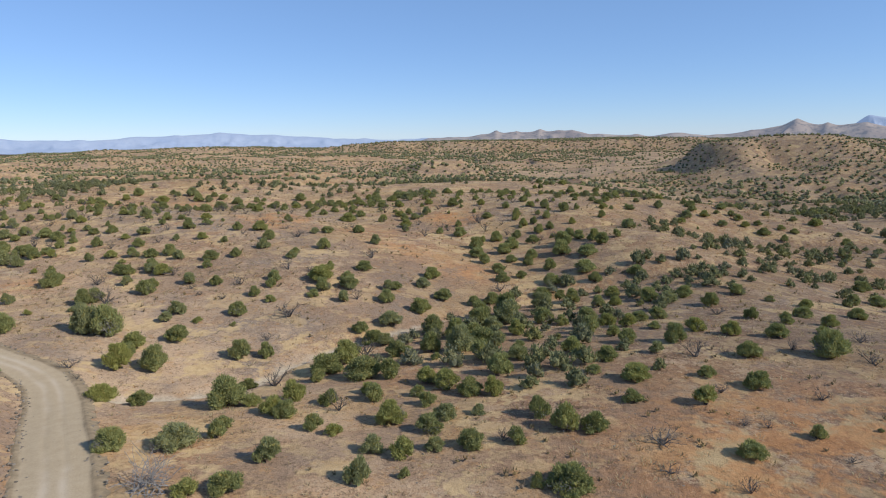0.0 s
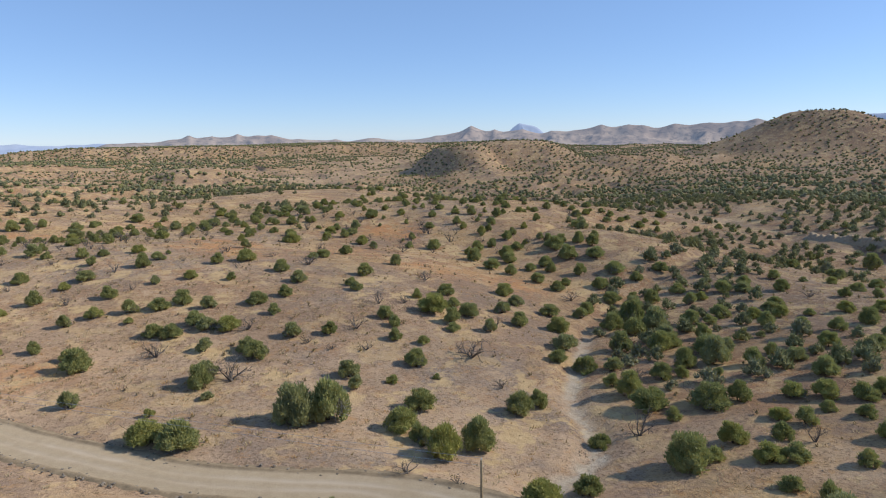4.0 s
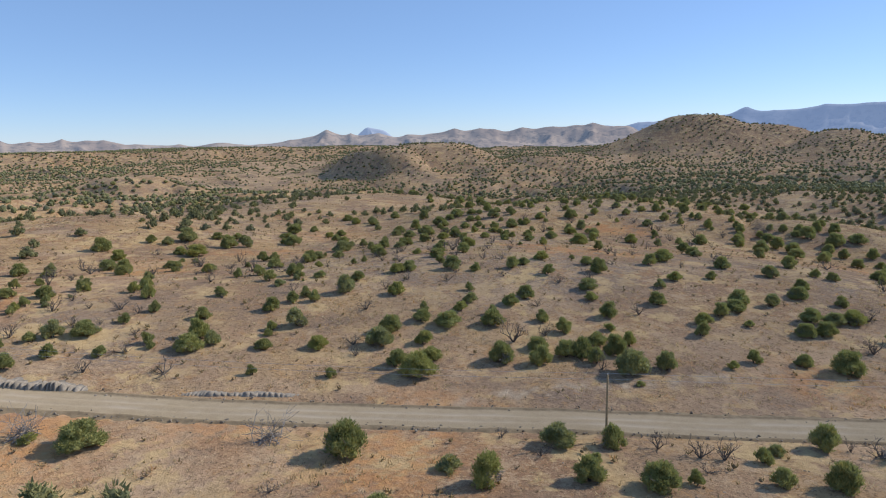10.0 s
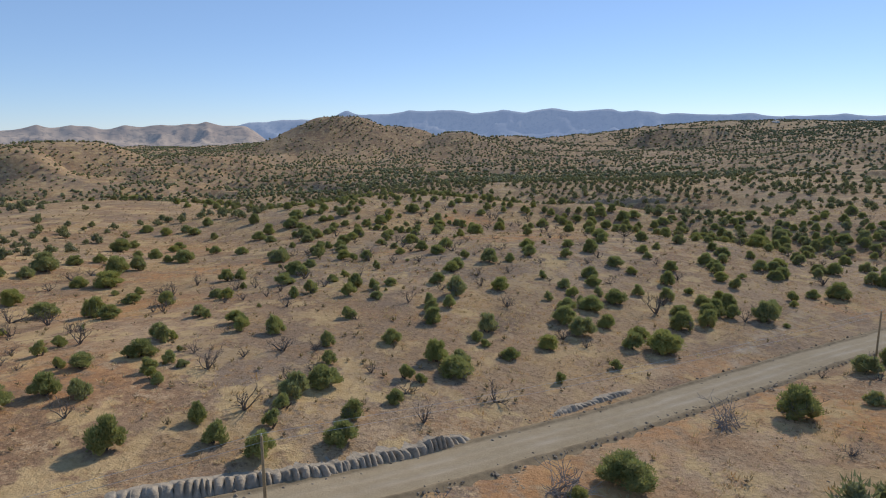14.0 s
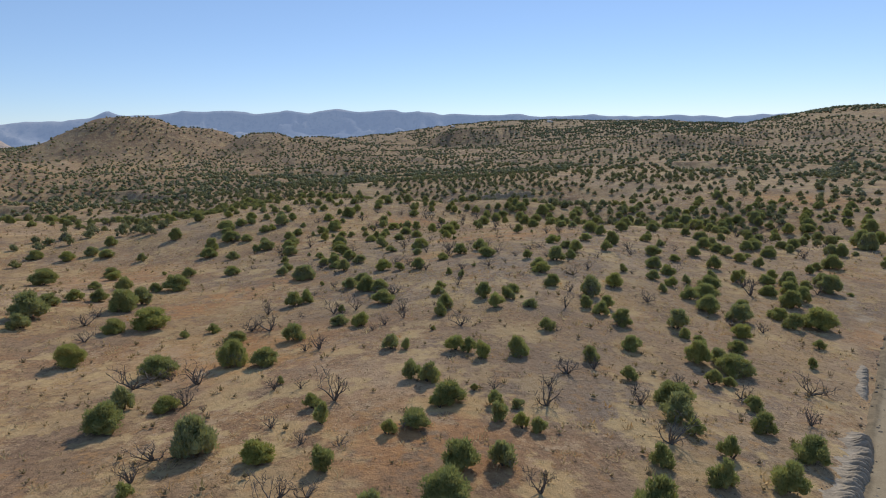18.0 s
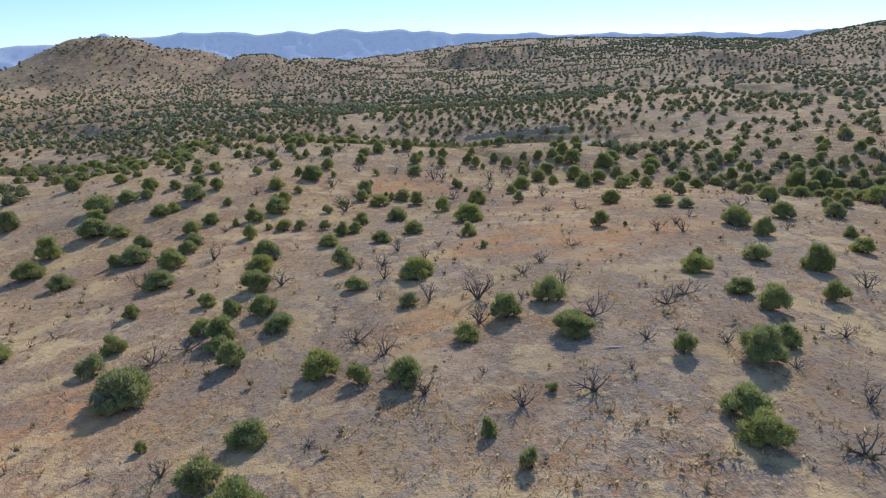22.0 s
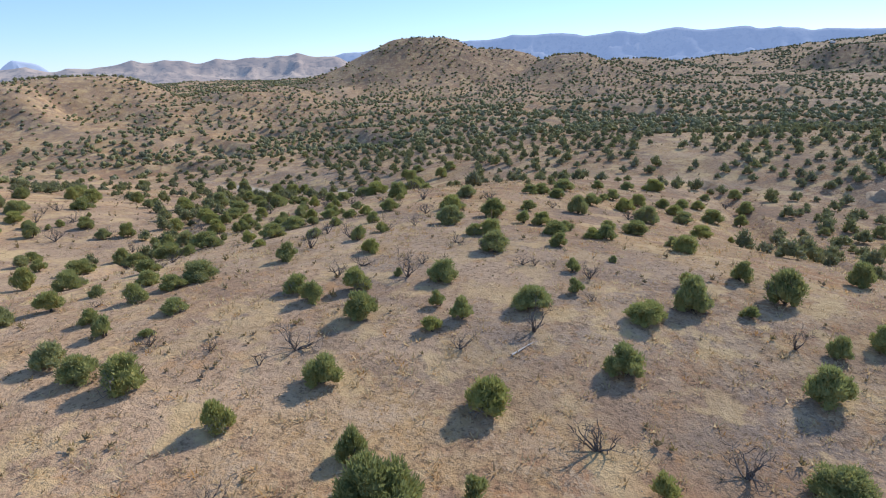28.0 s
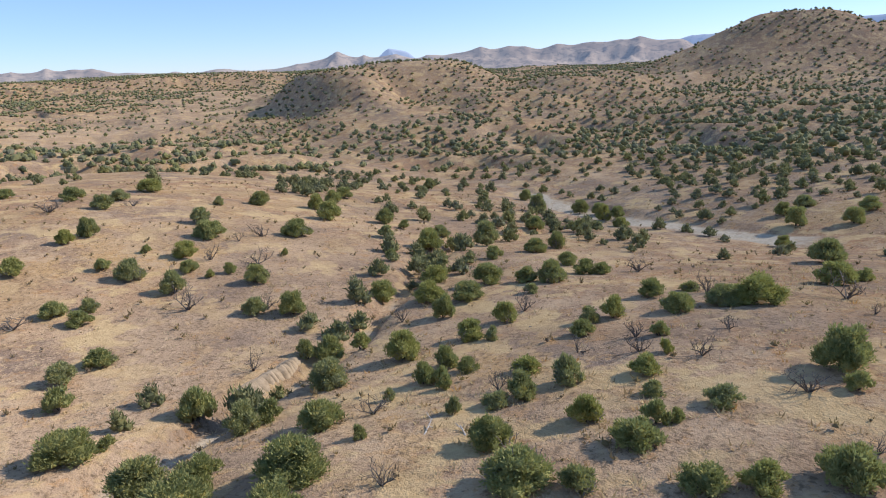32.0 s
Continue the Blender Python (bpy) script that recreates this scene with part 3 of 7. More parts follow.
def build_road():
    m, cols = len(ROAD), 45
    tangent = np.gradient(ROAD, axis=0)
    tangent /= np.linalg.norm(tangent, axis=1)[:, None]
    normal = np.stack([tangent[:, 1], -tangent[:, 0]], 1)
    s, u = np.meshgrid(np.arange(m), np.linspace(-1, 1, cols), indexing="ij")
    s, u = s.ravel(), u.ravel()
    half = ROAD_HALF[s]
    out = u * (half + 1.5)
    x, y = ROAD[s, 0] + normal[s, 0] * out, ROAD[s, 1] + normal[s, 1] * out
    d = np.abs(out) + fbm(x, y, 4, 2, 71) * 0.3
    rough = 0.6 + 0.6 * fbm(x, y, 1.6, 2, 61)
    z = ROAD_Z[s] + 0.10 * (1 - np.clip(d / half, 0, 1) ** 2) + fbm(x, y, 1.2, 2, 63) * 0.02
    z += -0.05 * np.exp(-(((d - 0.85) / 0.3) ** 2)) + 0.30 * rough * np.exp(-(((d - half - 0.35) / 0.33) ** 2))
    edge = smooth(half + 0.7, half + 1.4, np.abs(out))
    z = z * (1 - edge) + (land(x, y) - 0.10) * edge
    berm = smooth(half - 0.25, half + 0.15, d)
    wheel = np.exp(-(((d - 0.85) / 0.45) ** 2))
    i = (np.arange(m - 1)[:, None] * cols + np.arange(cols - 1)[None]).ravel()
    me = mesh_of("road", np.stack([x, y, z], 1), quads=np.stack([i, i + cols, i + cols + 1, i + 1], 1), material=road_material(), shade=True, attributes=(("berm", berm), ("wheel", wheel)))
    return tagged(new("road", me), "graded pale dirt road with low soil berms", "road", kind="structure")


build_road()

# ---------------------------------------------------------------- far ranges
EYE_PLACE = (-100.0, 180.0, 31.0)


def mountain_range(name, label, reach, depth, first, last, peaks, dip, material, seed, floor=-25.0):
    """A range on an arc about the middle of the flight: peaks as (bearing, elevation) in degrees, with dips between them."""
    n, m = 420, 31
    az, v = np.meshgrid(np.linspace(first, last, n), np.linspace(-1, 1, m))
    az, v = az.ravel(), v.ravel()
    r = reach + depth * v
    x, y = EYE_PLACE[0] + r * np.sin(np.radians(az)), EYE_PLACE[1] + r * np.cos(np.radians(az))
    bearing, lift = np.array([p[0] for p in peaks]), np.array([p[1] for p in peaks])
    between = np.sin(np.pi * np.clip((az - bearing[np.clip(np.searchsorted(bearing, az) - 1, 0, len(bearing) - 2)]) / np.diff(bearing)[np.clip(np.searchsorted(bearing, az) - 1, 0, len(bearing) - 2)], 0, 1))
    fine = np.linspace(first - 2, last + 2, 1201)
    soft = np.hanning(2 * int(0.55 * 1200 / (last - first + 4)) + 3)
    crest = np.convolve(np.pad(np.interp(fine, bearing, lift), len(soft) // 2, "edge"), soft / soft.sum(), "valid")
    line = np.interp(az, fine, crest) - dip * between * (0.5 + value_noise(az * 0.7, az * 0, seed)) + 0.16 * (value_noise(az * 1.1, az * 0, seed + 3) - 0.4)
    top = EYE_PLACE[2] + reach * np.tan(np.radians(line)) - floor
    top *= smooth(first, first + 3, az) * (1 - smooth(last - 3, last, az))
    ridge = 1 - np.abs(fbm(x, y, reach * 0.05, 5, seed))
    spread = np.clip(1 - np.abs(v) * (1 + 0.35 * fbm(x, y, reach * 0.05, 3, seed + 9)), 0, 1)
    relief = 1 - 0.9 * (1 - ridge ** 2) * smooth(0.02, 0.45, np.abs(v))
    z = floor - 4 + (top + 4) * spread ** 1.15 * relief
    i = np.arange(n * (m - 1)).reshape(m - 1, n)[:, :-1].ravel()
    me = mesh_of(name, np.stack([x, y, z], 1), quads=np.stack([i, i + 1, i + 1 + n, i + n], 1), material=material, shade=True)
    return tagged(new(name, me), label, "mountains", kind="structure")


# distance haze painted in: emission on all three, blue-grey base on the last two
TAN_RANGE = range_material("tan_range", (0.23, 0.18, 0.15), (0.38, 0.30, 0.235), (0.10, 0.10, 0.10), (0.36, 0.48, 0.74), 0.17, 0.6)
HAZY_BLUE_RANGE = range_material("hazy_blue_range", (0.11, 0.125, 0.16), (0.18, 0.18, 0.19), (0.07, 0.09, 0.13), (0.32, 0.45, 0.74), 0.49, 0.6)
HAZY_PALE_RANGE = range_material("hazy_pale_range", (0.20, 0.23, 0.30), (0.26, 0.28, 0.33), (0.16, 0.20, 0.28), (0.42, 0.55, 0.80), 0.42, 0.4)
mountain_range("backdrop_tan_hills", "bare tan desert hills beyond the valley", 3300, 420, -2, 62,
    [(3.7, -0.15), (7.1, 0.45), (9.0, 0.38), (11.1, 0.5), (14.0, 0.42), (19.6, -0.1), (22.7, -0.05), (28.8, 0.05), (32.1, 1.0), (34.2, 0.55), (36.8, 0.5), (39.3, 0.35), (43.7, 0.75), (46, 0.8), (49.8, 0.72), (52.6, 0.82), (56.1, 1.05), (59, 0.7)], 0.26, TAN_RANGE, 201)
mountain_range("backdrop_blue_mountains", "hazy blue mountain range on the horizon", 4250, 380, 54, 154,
    [(56.5, 0.7), (60, 1.0), (62.8, 1.2), (65.7, 1.2), (68.5, 1.95), (70.5, 1.55), (74, 1.95), (77.2, 1.98), (82.5, 1.88), (87, 1.95), (92.3, 1.82), (94.3, 1.72), (98.1, 1.42), (103, 1.3), (110, 1.08), (117, 0.95), (125, 0.8), (135, 0.5), (150, 0.3)], 0.16, HAZY_BLUE_RANGE, 231)
mountain_range("backdrop_pale_mesas", "hazy pale blue mesas far across the plain", 4400, 250, -60, 8,
    [(-55, 0.3), (-34, 0.3), (-30.5, 0.16), (-24.7, 0.4), (-18.2, 0.58), (-13.6, 0.35), (-7.8, 0.0), (-1.3, -0.2)], 0.08, HAZY_PALE_RANGE, 261)
mountain_range("backdrop_pale_peaks", "hazy pale blue peaks behind the tan hills", 4600, 150, 33, 40, [(33, 0.2), (36, 1.0), (37.6, 0.8), (40, 0.2)], 0.1, HAZY_PALE_RANGE, 281)

# ---------------------------------------------------------------- plants: shapes
def ball(rings, sides):
    """Corners and triangles of a coarse unit ball."""
    v, f = [(0, 0, 1)], []
    for i in range(1, rings):
        a = math.pi * i / rings
        for j in range(sides):
            b = 2 * math.pi * (j + 0.5 * (i % 2)) / sides
            v.append((math.sin(a) * math.cos(b), math.sin(a) * math.sin(b), math.cos(a)))
    v.append((0, 0, -1))
    at = lambda i, j: 1 + (i - 1) * sides + j % sides
    for j in range(sides):
        f.append((0, at(1, j), at(1, j + 1)))
        f.append((len(v) - 1, at(rings - 1, j + 1), at(rings - 1, j)))
        for i in range(1, rings - 1):
            f += [(at(i, j), at(i + 1, j), at(i + 1, j + 1)), (at(i, j), at(i + 1, j + 1), at(i, j + 1))]
    return np.array(v, float), np.array(f, int)


def crown_shape(rng, width, height, lobes, leaves, leaf, core=(4, 6), ragged=0.17, heart=0.72):
    """A low rounded crown of lobes that reaches the ground: a dark heart to each lobe, and many small sprays round it."""
    verts, tris, count = [], [], 0
    bv, bf = ball(*core)
    places = []
    flat = min(1.15, height / width * 1.3)
    for k in range(lobes):
        a = 2.4 * k + rng.uniform(-0.4, 0.4)
        if k == 0:
            c, r = np.array([0, 0, height * 0.42]), np.array([0.30 * width, 0.30 * width, 0.42 * height])
        else:
            high = k % 3 == 0
            size = width * rng.uniform(0.12, 0.215)
            r = size * np.array([rng.uniform(0.85, 1.15), rng.uniform(0.85, 1.15), flat * rng.uniform(0.85, 1.2)])
            out = (rng.uniform(0.15, 0.6) if high else rng.uniform(0.78, 1.1)) * (width / 2 - size)
            up = (rng.uniform(0.62, 0.9) if high else rng.uniform(0.15, 0.5)) * height
            c = np.array([math.cos(a) * out, math.sin(a) * out, max(min(up, height - r[2]), r[2] * 0.6)])
        places.append((c, r))
    for c, r in places:
        bump = 1 + ragged * 1.6 * rng.uniform(-1, 1, (len(bv), 1))
        verts.append(c + bv * bump * r * heart)
        tris.append(bf + count)
        count += len(bv)
    area = np.array([r[0] * r[2] for _, r in places])
    for (c, r), part_of in zip(places, area / area.sum()):
        share = max(2, int(leaves * part_of))
        d = rng.normal(size=(share, 3))
        d /= np.linalg.norm(d, axis=1)[:, None]
        d[:, 2] = np.where(d[:, 2] < -0.4, -d[:, 2], d[:, 2])
        at = c + d * r * (0.84 + ragged * rng.normal(size=(share, 1)))
        at[:, 2] = np.maximum(at[:, 2], 0.06)
        size = leaf * rng.uniform(0.6, 1.4, share)
        tip = d * 0.8 + np.array((0, 0, 0.85)) + 0.4 * rng.normal(size=(share, 3))
        tip /= np.linalg.norm(tip, axis=1)[:, None]
        wide = np.cross(tip, rng.normal(size=(share, 3)))
        wide /= np.linalg.norm(wide, axis=1)[:, None] + 1e-9
        v = np.stack([at - wide * size[:, None] * 0.2, at + wide * size[:, None] * 0.2, at + tip * size[:, None]], 1).reshape(-1, 3)
        i = count + np.arange(share) * 3
        verts.append(v)
        tris.append(np.stack([i, i + 1, i + 2], 1))
        count += 3 * share
    v = np.vstack(verts)
    v[:, 2] = np.maximum(v[:, 2], 0.02)
    return v, np.vstack(tris)


def limb_shape(rng, start, way, length, thick, depth, sides=5, bend=0.35, twigs=3):
    """A tapered, crooked limb that forks into thinner ones."""
    verts, tris, base = [], [], [0]

    def tube(p, d, length, thick, depth):
        steps = 5 if depth > 1 else 3
        p, d = np.array(p, float), np.array(d, float) / np.linalg.norm(d)
        forks = []
        for k in range(steps + 1):
            t = k / steps
            r = max(thick * (1 - 0.72 * t), 0.022)
            side = np.cross(d, (0.3, 0.2, 1.0))
            side /= np.linalg.norm(side) + 1e-9
            over = np.cross(d, side)
            for j in range(sides):
                a = 6.283 * j / sides
                verts.append(p + (side * math.cos(a) + over * math.sin(a)) * r)
            if k < steps:
                b = base[0] + k * sides
                for j in range(sides):
                    tris.append((b + j, b + (j + 1) % sides, b + sides + (j + 1) % sides))
                    tris.append((b + j, b + sides + (j + 1) % sides, b + sides + j))
            if k >= 2:
                forks.append((p.copy(), d.copy(), r))
            d = d + rng.normal(size=3) * bend * 0.5 + np.array((0, 0, 0.06))
            d /= np.linalg.norm(d)
            p = p + d * length / steps
        base[0] += (steps + 1) * sides
        if depth > 0:
            for _ in range(twigs):
                q, e, r = forks[rng.integers(len(forks))]
                tube(q, e + rng.normal(size=3) * 0.75 + np.array((0, 0, 0.15)), length * rng.uniform(0.4, 0.65), r * 0.75, depth - 1)

    tube(start, way, length, thick, depth)
    return np.array(verts), np.array(tris)


def joined(shapes):
    verts, tris, count = [], [], 0
    for v, f in shapes:
        verts.append(v)
        tris.append(np.asarray(f) + count)
        count += len(v)
    return np.vstack(verts), np.vstack(tris)


def part(name, me, parent, label="", kind=""):
    ob = new(name, me)
    ob.parent = parent
    return tagged(ob, label, kind=kind)


def juniper(name, rng, width, height, lobes, leaves, leaf, label, group, bare=False, twigs=0):
    """A juniper at the origin: forked stem, crown to the ground, sometimes dead limbs."""
    ob = new(name)
    stems = [limb_shape(rng, (rng.uniform(-0.15, 0.15), rng.uniform(-0.15, 0.15), -0.25), (rng.uniform(-0.5, 0.5), rng.uniform(-0.5, 0.5), 1), height * 0.75, 0.13, 0, 4) for _ in range(2)]
    part("trunk", mesh_of("trunk", *joined(stems), material=BARK), ob)
    v, f = crown_shape(rng, width, height, lobes, leaves, leaf)
    part("crown", mesh_of("crown", v, f, material=JUNIPER), ob)
    if twigs:
        a = rng.uniform(0, 6.283)
        n = twigs
        d = rng.normal(size=(n, 3)) * (0.5, 0.5, 0.35) + (math.cos(a), math.sin(a), 0.25)
        d /= np.linalg.norm(d, axis=1)[:, None]
        at = np.array((0, 0, height * 0.30)) + d * (width * 0.42, width * 0.42, height * 0.42) * rng.uniform(0.55, 1.05, (n, 1))
        at[:, 2] = np.maximum(at[:, 2], 0.1)
        tip = d + (0, 0, 0.5) + 0.6 * rng.normal(size=(n, 3))
        tip /= np.linalg.norm(tip, axis=1)[:, None]
        side = np.cross(tip, rng.normal(size=(n, 3)))
        side /= np.linalg.norm(side, axis=1)[:, None] + 1e-9
        size = rng.uniform(0.3, 0.8, (n, 1)) * width * 0.2
        v = np.stack([at - side * 0.025, at + side * 0.025, at + tip * size], 1).reshape(-1, 3)
        part("dead_brush", mesh_of("dead_brush", v, np.arange(3 * n).reshape(-1, 3), material=GREY_TWIG), ob, "brittle grey dead twigs", "stuff")
    if bare:
        a = rng.uniform(0, 6.283)
        for k in (-0.5, 0.1, 0.7):
            dead = limb_shape(rng, (0, 0, 0.1), (math.cos(a + k), math.sin(a + k), 0.9), height * 0.72, 0.07, 2, 3, 0.4, 2)
            part("dead_limb", mesh_of("dead_limb", *dead, material=DEAD), ob, "bare grey dead limb beside the foliage")
    return tagged(ob, label, "tree", group)


def dead_tree(rng, spread, height, label):
    ob = new("dead_tree")
    part("trunk", mesh_of("trunk", *limb_shape(rng, (0, 0, -0.25), (rng.uniform(-0.3, 0.3), rng.uniform(-0.3, 0.3), 1), height * 0.6, 0.18, 1, 6, 0.3, 3), material=DEAD), ob)
    for k in range(5):
        a = 1.256 * k + rng.uniform(-0.4, 0.4)
        lean = rng.uniform(0.35, 1.0)
        part("limb", mesh_of("limb", *limb_shape(rng, (0.06 * math.cos(a), 0.06 * math.sin(a), 0.05), (math.cos(a) * lean, math.sin(a) * lean, 0.9), rng.uniform(0.7, 1.05) * height, 0.125, 2, 3, 0.38, 4), material=DEAD), ob)
    return tagged(ob, label, "dead tree", "dead trees on the rise")


def standing(x, y, turn, wide, tall):
    return pose(x, y, land_at(x, y) - 0.05, 0, 0, turn) @ Matrix.Diagonal((wide, wide, tall, 1))


# places of the plants that stand apart: x, y, width and height in metres
TREES_A = [
    (-36.4, 64.6, 3.8, 2.4), (-29.8, 66, 4.9, 2.6), (-20.5, 54.4, 3.6, 2), (-18.6, 61.7, 3, 2.5), (-1.6, 69.9, 3.3, 2), (3, 65, 3.1, 2.2), (12, 56.2, 4.8, 2.5), (14, 69, 3.4, 3.1),
    (17.4, 68.5, 3.4, 2.3), (32.9, 62.9, 3.3, 1.7), (-134.3, 138.8, 3.4, 2.8), (-117.8, 129.7, 5.8, 3), (-116.8, 135.1, 5.4, 4.1), (-116.6, 124.9, 4.6, 2.4), (-85.3, 117.5, 4.9, 2.8), (-82, 114, 5.4, 3.3),
    (-77.1, 133.4, 3.9, 3.5), (-75.7, 135.5, 3.8, 3), (-67.2, 116.3, 6.1, 5.3), (-62.8, 115.3, 6.2, 5.6), (-55.2, 128.9, 3.7, 2.8), (-55.1, 109, 4.6, 3), (-53.4, 100.1, 4.6, 4.1), (-49.5, 114.4, 4.5, 2.8),
]
TREES_B = [
    (-48.9, 86.1, 4.8, 2.5), (-47.9, 100.9, 4.6, 4.2), (-43.1, 85.5, 3.4, 2), (-43, 129.6, 4, 2.7), (-36.2, 108.7, 4.2, 3.3), (-31.8, 109.9, 3, 2.7), (-31.3, 96.7, 3.3, 1.7), (-30.1, 83.5, 5.6, 4.2),
    (-22.5, 78.5, 3.7, 2.1), (-22.1, 139.2, 3.1, 2.6), (-21, 84.5, 3.7, 2.7), (-20.4, 76.8, 3.1, 2.2), (-19.2, 100, 5.7, 3.2), (-16.9, 106.1, 4.5, 4), (-16.6, 124.6, 3.6, 2.1), (-13.6, 120.5, 4.9, 2.9),
    (-12.6, 94.7, 6.2, 3.3), (-10.9, 116.3, 3.6, 2.4), (-10.9, 129.5, 5.3, 2.7), (-10.3, 85.5, 3.1, 1.6), (-8.3, 107.8, 3.9, 2.7), (-8.2, 93.2, 3.4, 3), (-6.5, 73.3, 4.1, 2.6), (-4.7, 139.5, 5, 3.1),
]
TREES_C = [
    (-2.1, 89.1, 3.7, 2.3), (-2.1, 108.5, 4, 3.5), (-2, 123.8, 4.5, 3.9), (0.2, 73.7, 3.1, 1.9), (0.5, 85.9, 3.8, 2.6), (2.6, 118.6, 4.5, 3.9), (3.3, 106.9, 5.3, 4.8), (3.6, 82.4, 3.7, 2.2),
    (6.1, 119.2, 4.6, 2.5), (6.5, 101.5, 3.6, 3), (6.8, 81.6, 3, 2.5), (7.4, 111.4, 6, 3.1), (8.4, 130.9, 5, 3.5), (8.6, 137.7, 5.1, 3.6), (8.7, 91, 4.1, 3), (10, 109.8, 3, 2.6),
    (10.2, 124, 4.6, 2.8), (12.2, 98.1, 3.8, 2.2), (14.2, 130.6, 6.2, 4.7), (14.4, 118.5, 3.3, 3), (14.5, 138, 6.2, 5.5), (21, 98, 3.8, 2.7), (21.2, 127.4, 4.5, 3.2), (24.5, 125.2, 3.2, 2),
]
TREES_D = [
    (25.1, 92.4, 3.3, 2.2), (26.7, 83.1, 4.3, 2.2), (27.6, 114.5, 3.7, 3.2), (30.3, 127.2, 4.6, 2.8), (31, 102.4, 3.3, 2.5), (32.6, 120.9, 3.8, 2.3), (35.3, 116.7, 3.3, 2.6), (38.5, 101, 4, 3.1),
    (39.1, 121.7, 3.9, 2), (41.7, 79.6, 3.6, 2.3), (43.5, 123.2, 3.9, 2.2), (45.3, 109, 3.8, 2.3), (46.3, 91.5, 3.8, 2.3), (49.6, 104.5, 3.6, 2.4), (50.4, 136.9, 4.3, 2.6), (56, 101.9, 3.9, 2.4),
    (57.4, 131.6, 4, 2.9), (58.3, 91, 5.6, 4), (59.3, 117.4, 3.1, 2.2), (71.1, 111.9, 3.2, 2.3), (71.4, 121.3, 3.9, 2), (78, 131.4, 3, 1.8), (84, 123.6, 3.9, 2.1), (91.7, 137.4, 3.5, 3),
]
TREES_E = [
    (-185.9, 199.8, 5.8, 3), (-170.6, 165.5, 3.9, 2), (-166.4, 153.6, 3.5, 1.8), (-165.1, 178.8, 4.9, 3.8), (-159.1, 163.1, 3.6, 3.2), (-151.3, 156.4, 3.4, 2.6), (-149.3, 209.1, 3.4, 2), (-147.8, 150.9, 4.1, 2.6),
    (-146, 164.1, 4.3, 2.5), (-143.6, 196.2, 3.4, 2.6), (-143.4, 191.4, 5.9, 3.6), (-140.7, 204, 4.9, 3), (-137.7, 194.8, 3.7, 2), (-136, 207.1, 4.3, 2.9), (-134.9, 199.9, 3.2, 2.2), (-130.1, 186.9, 4.3, 3.2),
    (-129.1, 206.8, 3.5, 2.1), (-126.8, 202.4, 5, 2.6), (-126.6, 181.9, 3.6, 2.9), (-124, 143.5, 3.5, 3), (-122.1, 186.2, 3.8, 2), (-121.4, 181, 3.7, 2.6), (-120.2, 197.7, 4.6, 2.8), (-119.5, 179.3, 3.7, 3.2),
]
TREES_F = [
    (-119.3, 170.5, 5.2, 3.7), (-114.5, 176.4, 3.8, 3.3), (-113.7, 168, 3.4, 2.9), (-113.4, 180.6, 3.6, 1.9), (-113.3, 187.4, 3, 2.6), (-110.7, 201.8, 3.5, 2), (-105.3, 202.5, 3.8, 2.4), (-101.6, 186, 3.3, 3),
    (-94.9, 154.7, 3, 2), (-93.4, 149, 5.1, 3.6), (-92.4, 196.5, 4.2, 2.2), (-91, 172.8, 3.5, 2.1), (-88.1, 183.5, 3.6, 2.5), (-84.5, 172.5, 3.3, 2.7), (-81.5, 158.7, 4, 2.2), (-80.3, 202, 3.9, 3.3),
    (-79.4, 171.9, 4.4, 2.3), (-78.6, 156.4, 4, 2.4), (-76.4, 207.8, 3.6, 2), (-74.7, 173.2, 4.1, 3), (-74.1, 160.3, 3.9, 2.7), (-72.5, 156.9, 4.1, 2.3), (-71.3, 188.5, 3.4, 2), (-70.4, 168.4, 3.3, 2.4),
]
TREES_G = [
    (-69, 154.7, 4.8, 2.5), (-68.1, 144.4, 3.2, 2.2), (-67.1, 141, 4.4, 3.1), (-63.8, 198.7, 3.4, 2.7), (-61.2, 166.7, 4.6, 2.4), (-59.5, 146.9, 3.7, 2.7), (-56.8, 199, 5.1, 2.9), (-55, 168.1, 3.2, 2.3),
    (-52.7, 145.6, 3.1, 2.4), (-51, 186.9, 4.1, 2.8), (-49.7, 176.4, 4, 2.6), (-39.9, 149.4, 3.4, 2.5), (-39.7, 198.8, 3.2, 1.8), (-39.7, 166.4, 3.1, 1.9), (-36.1, 201.5, 4, 2.1), (-33.1, 178, 4, 3),
    (-29.2, 141.1, 3.1, 1.6), (-29, 150.1, 6.2, 3.8), (-27.6, 144.6, 3.7, 3.3), (-27.1, 208.5, 4.1, 2.6), (-23.1, 152.5, 3.4, 2.2), (-22, 147.6, 4.6, 2.8), (-19.8, 161.5, 4.5, 2.4), (-19.7, 190.1, 3.2, 2.8),
]
